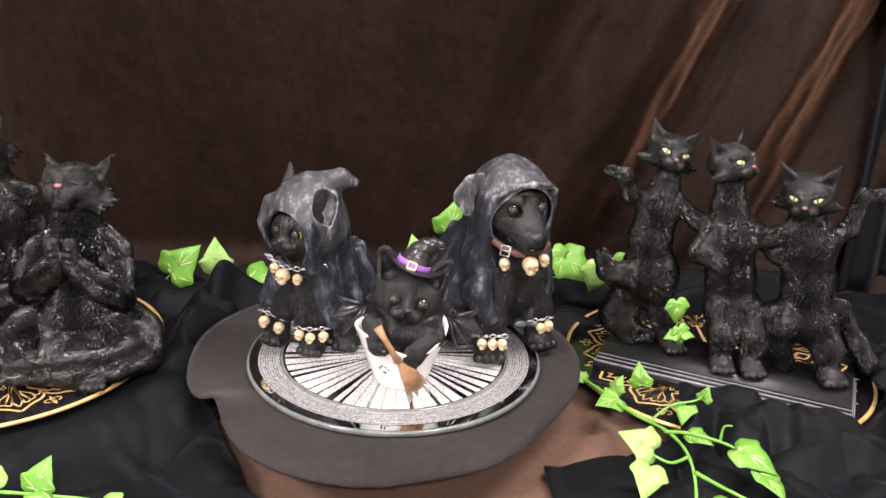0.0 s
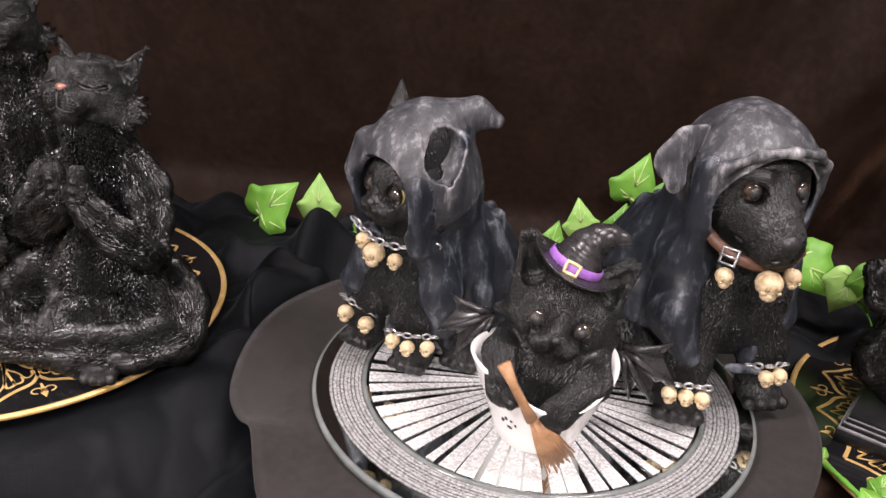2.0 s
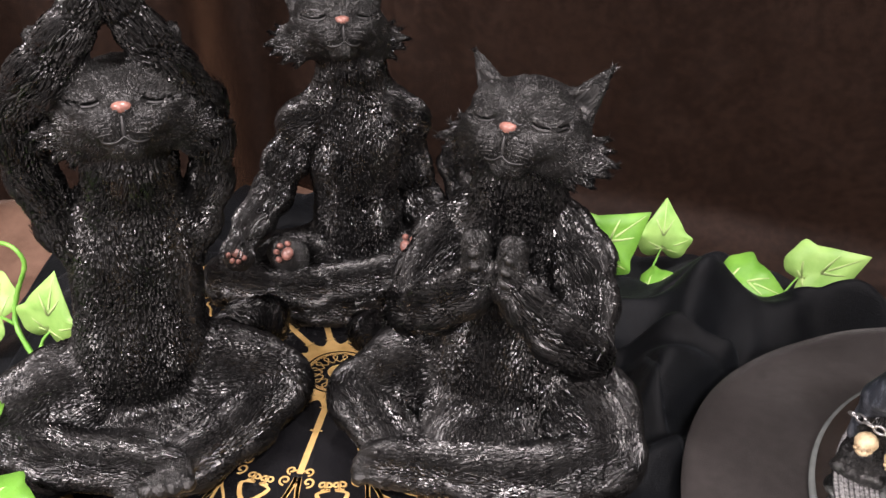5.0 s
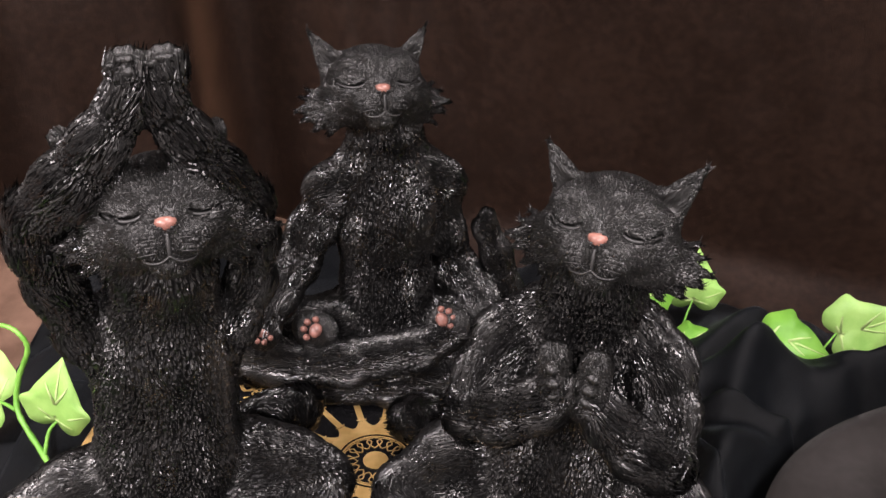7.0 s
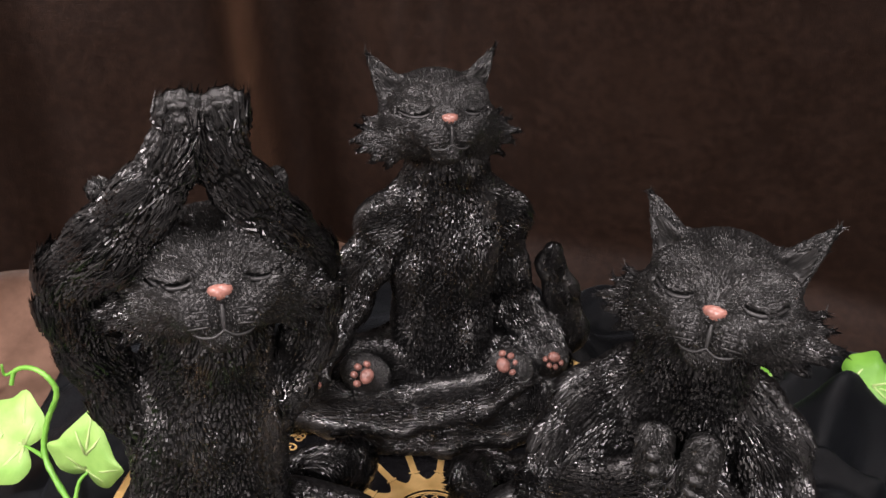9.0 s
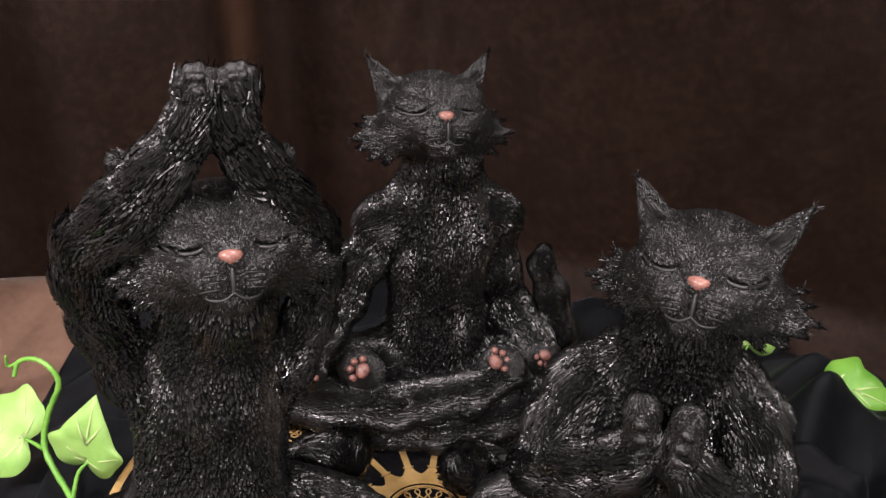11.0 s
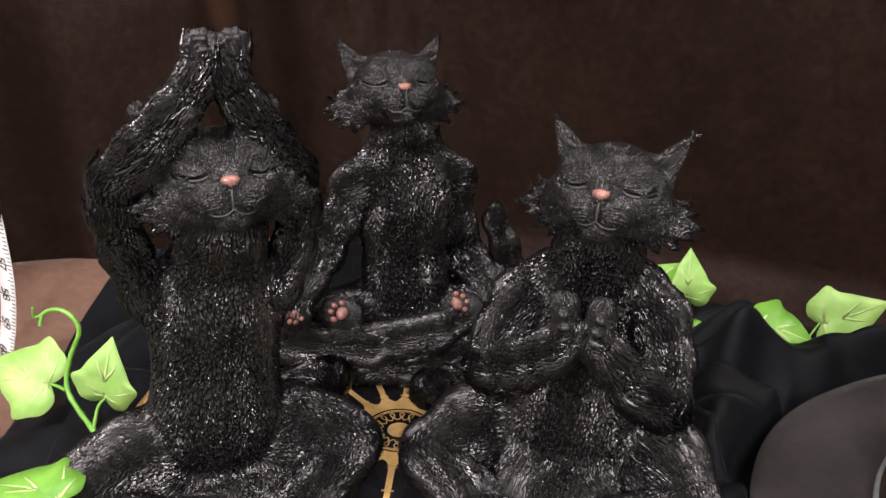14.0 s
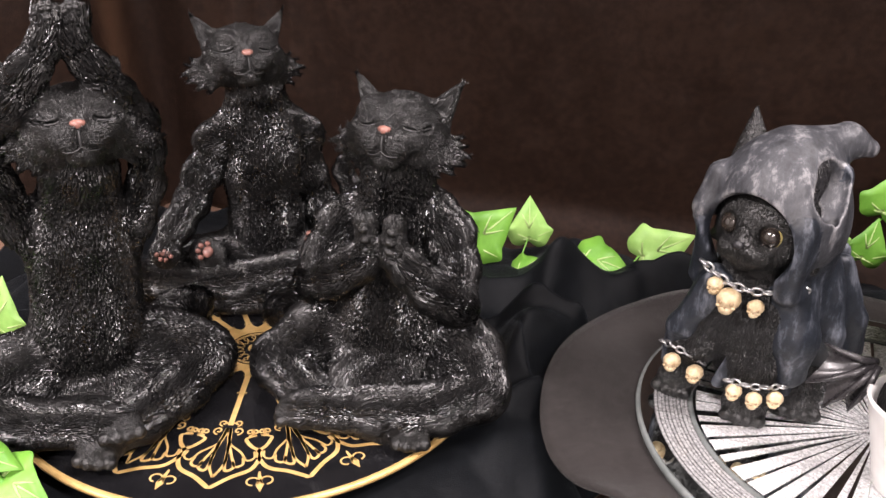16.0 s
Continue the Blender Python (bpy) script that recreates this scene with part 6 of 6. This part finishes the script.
    c.limb([(0.364, 0.836, 0.158), (0.348, 0.842, 0.150), (0.336, 0.848, 0.142)], [0.0103, 0.0086, 0.0077], k=0.006)
    c.limb([(0.412, 0.842, 0.150), (0.428, 0.842, 0.162), (0.436, 0.842, 0.196), (0.462, 0.842, 0.200)], [0.0103, 0.0086, 0.0077, 0.0069], k=0.006)
    c.limb([(0.412, 0.838, 0.055), (0.424, 0.826, 0.030), (0.424, 0.818, 0.010)], [0.0224, 0.0146, 0.0103], k=0.008)
    paw(c, (0.426, 0.810, 0.006), (0.1, -1, 0), 0.0135)
    c.limb([(0.388, 0.846, 0.062), (0.372, 0.838, 0.060), (0.376, 0.840, 0.030), (0.388, 0.842, 0.006)], [0.0206, 0.0189, 0.0129, 0.0103], k=0.008)
    c.limb([(0.418, 0.856, 0.070), (0.446, 0.862, 0.062), (0.468, 0.852, 0.026), (0.480, 0.842, 0.008)], [0.0120, 0.0103, 0.0095, 0.0103], k=0.008)
    st.shell(c, FUR, FACE, hair=0.5)
    # stepped plinth along the row
    ax, ay = (0.186, 0.873), (0.432, 0.757)
    d = Vector((ay[0] - ax[0], ay[1] - ax[1], 0))
    length = d.length
    d.normalize()
    nrm = Vector((-d.y, d.x, 0))
    m = Matrix((d, nrm, Vector((0, 0, 1)))).transposed().to_4x4()
    m = Matrix.Translation((ax[0], ax[1], -0.0255)) @ m
    for z0, z1, o, mat in ((0.0, 0.010, 0.0, STONE), (0.010, 0.0125, 0.0008, SILVER_LINE), (0.0125, 0.0150, 0.0022, STONE), (0.0150, 0.0165, 0.0030, SILVER_LINE), (0.0165, 0.0190, 0.0040, STONE), (0.0190, 0.0202, 0.0046, SILVER_LINE), (0.0202, 0.0228, 0.0052, STONE)):
        st.add(moved(box((o, o, z0), (length - o, 0.092 - o, z1)), m), mat)
    return st.done("dancing_cats_statue", (0.31, 0.85, -0.0255), "three black cats dancing arm in arm on a stepped black plinth", "figurine")


dancing_cats()

# ---- ivy garlands and the tape measure ----
LOBES = ((0.0, 0.02), (-0.17, -0.11), (-0.36, -0.06), (-0.45, 0.10), (-0.54, 0.30), (-0.40, 0.42), (-0.31, 0.58), (-0.18, 0.78), (0.0, 1.06))


def leaf_piece(size, cup):
    """A five-pointed ivy leaf, creased along its middle, stalk end at the origin."""
    half = [(q.x, q.y) for q in spline([(a, b, 0) for a, b in LOBES], 3)]
    outline = half + [(-a, b) for a, b in reversed(half[1:-1])]
    n = len(outline)
    core = (0.0, 0.36)
    vs = [(core[0], core[1], 0.0)]
    for t in (0.5, 1.0):
        vs += [(core[0] + (a - core[0]) * t, core[1] + (b - core[1]) * t, 0.0) for a, b in outline]
    fs = [(0, 1 + (i + 1) % n, 1 + i) for i in range(n)]
    fs += [(1 + i, 1 + (i + 1) % n, 1 + n + (i + 1) % n, 1 + n + i) for i in range(n)]
    veins = []
    for a, b in ((0.0, 0.96), (-0.46, 0.28), (0.46, 0.28), (-0.28, 0.02), (0.28, 0.02), (-0.16, 0.66), (0.16, 0.66)):
        s0 = (0.0, 0.06) if abs(a) > 0.2 or a == 0 else (0.0, 0.34)
        veins.append(strip([s0, ((s0[0] + a) * 0.55, s0[1] + (b - s0[1]) * 0.5), (a, b)], [0.040, 0.030, 0.010], 0.0))
    vv, vf = join(*veins)

    def bend(p, lift=0.0):
        x, y, z = p
        return (x * size, y * size, size * (0.22 * cup * abs(x) - 0.28 * cup * (y - 0.3) ** 2 + 0.05 * math.sin(7 * x + 5 * y) * cup) + lift)
    vs = [bend(p) for p in vs]
    vv = [bend(p, 0.00035) for p in vv]
    k = len(vs)
    faces = fs + [tuple(i + k for i in q) for q in vf]
    return vs + vv, faces, [0] * len(fs) + [1] * len(vf)


def place(at, tip_way, face_way):
    """A frame whose y runs to the leaf's tip and whose z is its upper face."""
    y = Vector(tip_way).normalized()
    z = Vector(face_way)
    z = (z - y * z.dot(y)).normalized()
    return Matrix.Translation(at) @ Matrix((y.cross(z), y, z)).transposed().to_4x4()


def ivy(where, label, stems, leaves):
    t = thing("ivy_garland", where, label, "artificial plant", "ivy garlands")
    for pts, r in stems:
        path = spline(pts, 8)
        v, f = tube(path, [r * (1 - 0.45 * i / len(path)) * (1 + 0.12 * math.sin(i * 2.3)) for i in range(len(path))], 7)
        link_mesh("stem", v, f, STEM, t)
    for at, tip, face, size, cup, mat in leaves:
        v, f, idx = leaf_piece(size, cup)
        v, _ = moved((v, f), place(at, tip, face))
        ob = link_mesh("leaf", v, f, [mat, VEIN], t, index=idx)
        so = ob.modifiers.new("thickness", "SOLIDIFY")
        so.thickness = 0.0004
    return t


G, PALE = LEAF, LEAF_PALE
toward = (0.1, -0.9, 0.45)
ivy((-0.30, 1.08, -0.03), "green artificial ivy trailing along the curtain's foot",
    [([(-0.43, 1.07, -0.040), (-0.38, 1.06, -0.034), (-0.33, 1.055, -0.030), (-0.29, 1.06, -0.024), (-0.26, 1.06, -0.022)], 0.0016),
     ([(-0.36, 1.065, -0.034), (-0.356, 1.065, -0.018), (-0.346, 1.062, -0.006)], 0.0012),
     ([(-0.300, 1.065, -0.026), (-0.297, 1.085, -0.018), (-0.294, 1.095, -0.008)], 0.0012),
     ([(-0.262, 1.055, -0.030), (-0.250, 1.05, -0.014), (-0.240, 1.050, 0.000)], 0.0012),
     ([(-0.20, 1.07, -0.03), (-0.194, 1.075, -0.018), (-0.186, 1.085, -0.008)], 0.0012),
     ([(-0.15, 1.08, -0.02), (-0.135, 1.08, -0.012), (-0.12, 1.08, -0.016)], 0.0010)],
    [((-0.346, 1.062, -0.006), (0.95, 0, 1), toward, 0.056, 0.5, G),
     ((-0.293, 1.097, -0.012), (-0.05, 0.1, 1), toward, 0.044, 0.5, PALE),
     ((-0.240, 1.050, 0.000), (1, -0.1, -0.05), (0.05, -0.6, 0.8), 0.046, 0.9, G),
     ((-0.300, 1.055, -0.026), (0.85, 0.0, 0.45), (-0.3, -0.5, 0.8), 0.034, 0.6, G),
     ((-0.345, 1.050, -0.031), (0.8, -0.5, 0.0), (0, -0.3, 0.95), 0.034, 0.4, G),
     ((-0.186, 1.085, -0.010), (0.85, 0.1, 0.45), toward, 0.054, 0.6, PALE),
     ((-0.05, 1.07, -0.005), (0.2, 0.0, 1), toward, 0.036, 0.6, G),
     ((-0.08, 1.06, -0.015), (-0.5, 0.0, 0.8), toward, 0.036, 0.6, PALE)])
ivy((0.12, 1.06, 0.0), "green artificial ivy climbing behind the hooded dog",
    [([(-0.01, 1.07, -0.02), (0.0, 1.09, 0.015), (0.012, 1.10, 0.035), (0.030, 1.11, 0.050), (0.045, 1.11, 0.062)], 0.0013),
     ([(0.13, 1.03, 0.010), (0.16, 1.03, 0.022), (0.185, 1.03, 0.028), (0.20, 1.03, 0.020), (0.23, 1.03, 0.010), (0.25, 1.03, -0.02)], 0.0016),
     ([(0.165, 1.03, 0.022), (0.175, 1.03, 0.040), (0.17, 1.03, 0.050)], 0.0011),
     ([(0.19, 1.03, 0.028), (0.205, 1.02, 0.038), (0.215, 1.02, 0.036)], 0.0011)],
    [((0.010, 1.09, 0.010), (0.2, 0.0, 1), toward, 0.040, 0.6, G),
     ((0.020, 1.10, 0.052), (0.25, 0.0, 1), toward, 0.048, 0.5, G),
     ((0.048, 1.10, 0.045), (0.3, 0.0, 1), toward, 0.040, 0.5, G),
     ((-0.02, 1.08, 0.020), (-0.2, 0.0, 1), toward, 0.034, 0.5, PALE),
     ((0.165, 1.03, 0.052), (0.75, -0.2, -0.6), toward, 0.050, 0.7, G),
     ((0.152, 1.03, 0.060), (0.4, -0.2, -0.9), toward, 0.036, 0.7, G),
     ((0.212, 1.02, 0.046), (-0.2, 0.0, -1), toward, 0.042, 0.6, PALE),
     ((0.228, 1.02, 0.055), (0.15, 0.0, -1), toward, 0.046, 0.7, G)])
ivy((0.262, 0.83, -0.004), "small ivy sprig hanging between the dancing cats",
    [([(0.262, 0.838, 0.075), (0.262, 0.832, 0.050), (0.266, 0.830, 0.030)], 0.0010)],
    [((0.258, 0.832, 0.080), (0.1, -0.1, -1), toward, 0.0259, 0.8, G),
     ((0.264, 0.832, 0.050), (0.35, -0.2, -1), toward, 0.0202, 0.8, G),
     ((0.262, 0.830, 0.042), (-0.8, -0.2, -0.2), (0, -0.6, 0.8), 0.0144, 0.8, G),
     ((0.268, 0.830, 0.042), (0.9, -0.2, 0.0), (0, -0.6, 0.8), 0.0130, 0.8, G)])
ivy((0.24, 0.70, -0.03), "bright green artificial ivy spilling over a plate and crumpled cloth",
    [([(0.168, 0.845, -0.022), (0.185, 0.800, -0.014), (0.205, 0.750, -0.008), (0.230, 0.700, 0.000), (0.236, 0.650, 0.000), (0.225, 0.590, -0.015), (0.205, 0.540, -0.035)], 0.0022),
     ([(0.225, 0.705, 0.000), (0.245, 0.690, 0.008), (0.270, 0.676, 0.008), (0.282, 0.668, 0.006)], 0.0020),
     ([(0.268, 0.678, 0.008), (0.270, 0.680, 0.022), (0.276, 0.676, 0.026)], 0.0015),
     ([(0.234, 0.660, 0.002), (0.215, 0.645, 0.006), (0.200, 0.650, 0.010)], 0.0018),
     ([(0.236, 0.640, 0.000), (0.255, 0.610, 0.004), (0.285, 0.585, 0.002)], 0.0020),
     ([(0.216, 0.728, -0.004), (0.235, 0.732, 0.012), (0.262, 0.735, 0.018), (0.268, 0.735, 0.030)], 0.0014)],
    [((0.198, 0.782, -0.010), (-0.85, -0.5, 0.05), (-0.1, -0.5, 0.85), 0.0302, 0.3, G),
     ((0.196, 0.795, -0.010), (0.3, 0.2, 0.9), (-0.6, -0.6, 0.4), 0.0184, 0.6, G),
     ((0.172, 0.838, -0.020), (-0.5, 0.2, 0.35), (0, -0.6, 0.8), 0.0144, 0.8, G),
     ((0.202, 0.655, 0.012), (-0.9, 0.1, 0.45), (0.1, -0.7, 0.7), 0.0341, 0.4, PALE),
     ((0.196, 0.640, 0.006), (-0.3, -0.8, -0.4), (0.1, -0.6, 0.8), 0.0328, 0.4, PALE),
     ((0.222, 0.790, 0.000), (-0.25, 0.2, 0.9), (-0.5, -0.8, 0.2), 0.0250, 0.9, G),
     ((0.252, 0.735, 0.012), (-0.25, -0.55, -0.25), (-0.3, -0.6, 0.7), 0.0223, 0.8, G),
     ((0.268, 0.736, 0.016), (0.15, 0.0, 1), (-0.6, -0.8, 0.0), 0.0158, 1.0, G),
     ((0.246, 0.700, 0.002), (0.6, -0.5, 0.0), (0.1, -0.3, 0.95), 0.0236, 0.6, G),
     ((0.278, 0.664, 0.010), (0.75, -0.6, -0.15), (0.2, -0.4, 0.9), 0.0381, 0.6, G),
     ((0.292, 0.640, 0.002), (0.5, -0.85, -0.2), (0.4, -0.3, 0.8), 0.0315, 0.6, G),
     ((0.238, 0.600, 0.002), (0.3, -0.9, 0.0), (0.1, -0.4, 0.9), 0.0289, 0.5, G)])
ivy((-0.28, 0.59, -0.03), "bright green ivy strand lying along the front of the black cloth",
    [([(-0.64, 0.655, 0.012), (-0.566, 0.650, 0.022), (-0.52, 0.640, 0.002), (-0.48, 0.628, -0.012), (-0.40, 0.600, -0.010), (-0.33, 0.592, -0.006), (-0.24, 0.583, -0.008), (-0.16, 0.570, -0.022)], 0.0024)],
    [((-0.318, 0.592, -0.004), (0.3, 0.3, 0.75), (-0.1, -0.8, 0.4), 0.030, 0.5, G),
     ((-0.300, 0.586, -0.004), (-0.3, -0.8, -0.1), (0, -0.4, 0.9), 0.036, 0.5, G),
     ((-0.262, 0.580, -0.006), (0.6, -0.5, 0.0), (0, -0.4, 0.9), 0.034, 0.5, PALE),
     ((-0.350, 0.592, -0.004), (-0.7, 0.2, 0.2), (0, -0.4, 0.9), 0.036, 0.5, PALE),
     ((-0.480, 0.636, -0.008), (-0.5, -0.3, 0.3), (0, -0.4, 0.9), 0.040, 0.5, PALE),
     ((-0.566, 0.648, 0.026), (1, 0.05, 0.0), (-0.05, -0.15, 0.98), 0.034, 0.7, G),
     ((-0.568, 0.648, 0.020), (-0.9, -0.1, -0.1), (0, -0.25, 0.95), 0.034, 0.5, G),
     ((-0.562, 0.646, 0.024), (0.05, -0.75, -0.55), (0.1, -0.75, 0.6), 0.030, 0.5, G),
     ((-0.545, 0.648, 0.016), (0.9, -0.25, -0.1), (0, -0.6, 0.8), 0.036, 0.6, G)])
ivy((-0.68, 0.78, -0.03), "bright green ivy tendril rising beside the raised-arm cat",
    [([(-0.590, 0.676, 0.040), (-0.606, 0.696, 0.024), (-0.618, 0.735, -0.006), (-0.628, 0.755, -0.008), (-0.648, 0.772, -0.004), (-0.680, 0.790, 0.010), (-0.681, 0.797, 0.030), (-0.672, 0.800, 0.052), (-0.676, 0.800, 0.063), (-0.686, 0.800, 0.066), (-0.697, 0.800, 0.061), (-0.699, 0.797, 0.053)], 0.0022),
     ([(-0.697, 0.800, 0.061), (-0.703, 0.798, 0.058), (-0.702, 0.797, 0.066)], 0.0011),
     ([(-0.684, 0.792, 0.010), (-0.692, 0.794, 0.010), (-0.700, 0.796, 0.009)], 0.0014),
     ([(-0.652, 0.775, -0.002), (-0.652, 0.782, 0.010), (-0.648, 0.786, 0.016)], 0.0014)],
    [((-0.698, 0.796, 0.008), (-1, 0.1, 0.1), (0.2, -0.75, 0.6), 0.054, 0.4, PALE),
     ((-0.650, 0.786, 0.014), (0.15, 0.1, 0.9), (0.15, -0.8, 0.5), 0.042, 0.5, PALE),
     ((-0.590, 0.676, 0.041), (-0.95, -0.05, 0.14), (0.12, -0.12, 0.98), 0.042, 0.8, G)])


def tape_measure():
    """A hanging tape printed in inches, gripped by a black ring clip."""
    t = thing("tape_measure", (-0.77, 0.85, 0.05), "white tape measure with black inch marks hanging by the curtain", "tape measure")
    right = Vector((0.95, -0.22, 0.0)).normalized()
    face = Vector((0.22, 0.95, 0)).normalized() * -1
    inch = 0.0254

    def centre(z):
        return Vector((-0.770 - 2.2 * max(0, 0.07 - z) ** 2, 0.850, z))
    z0, z1, w = -0.022, 0.34, 0.0085
    vs, fs = [], []
    n = 40
    for i in range(n + 1):
        p = centre(z0 + (z1 - z0) * i / n)
        for q in (-w, w):
            vs += [tuple(p + right * q), tuple(p + right * q - face * 0.0005)]
    for i in range(n):
        a = 4 * i
        fs += [(a, a + 2, a + 6, a + 4), (a + 1, a + 5, a + 7, a + 3), (a, a + 4, a + 5, a + 1), (a + 2, a + 3, a + 7, a + 6)]
    fs += [(0, 1, 3, 2)]
    link_mesh("tape", vs, fs, TAPE, t)
    for k in range(12):
        zi = -0.0149 + k * inch
        for e in range(8):
            z = zi + e * inch / 8
            if z > z1 - 0.01:
                continue
            p = centre(z) + face * 0.0006
            reach = w * (2.0 if e == 0 else 0.75 if e == 4 else 0.45)
            a, b = p + right * w, p + right * (w - reach)
            up = Vector((0, 0, 0.0004))
            link_mesh("mark", [tuple(a - up), tuple(b - up), tuple(b + up), tuple(a + up)], [(0, 1, 2, 3)], INK_SHADE, t, smooth=False)
        if zi + 0.02 < z1:
            txt = bpy.data.curves.new("number", "FONT")
            txt.body, txt.size, txt.align_x, txt.align_y = str(60 - k), 0.0115, "CENTER", "CENTER"
            me_ob = bpy.data.objects.new("number_text", txt)
            scene.collection.objects.link(me_ob)
            me = bpy.data.meshes.new_from_object(me_ob.evaluated_get(bpy.context.evaluated_depsgraph_get()))
            bpy.data.objects.remove(me_ob)
            me.materials.clear()
            me.materials.append(INK_SHADE)
            ob = new("number", me)
            p = centre(zi) + face * 0.0006 - right * 0.002
            m = Matrix((Vector((0, 0, -1)), right, face)).transposed().to_4x4()
            ob.matrix_basis = Matrix.Translation(p - t.location) @ m
            ob.parent = t
    c = centre(0.110)
    ringp = [c + right * 0.0125 * math.cos(a) + Vector((0, 0, 0.013)) * math.sin(a) + face * 0.004 for a in np.linspace(0, 2 * math.pi, 28, endpoint=False)]
    v, f = tube(ringp, 0.0026, 8, closed=True)
    link_mesh("ring_clip", v, f, DARK, t, "black ring clip")
    return t


tape_measure()
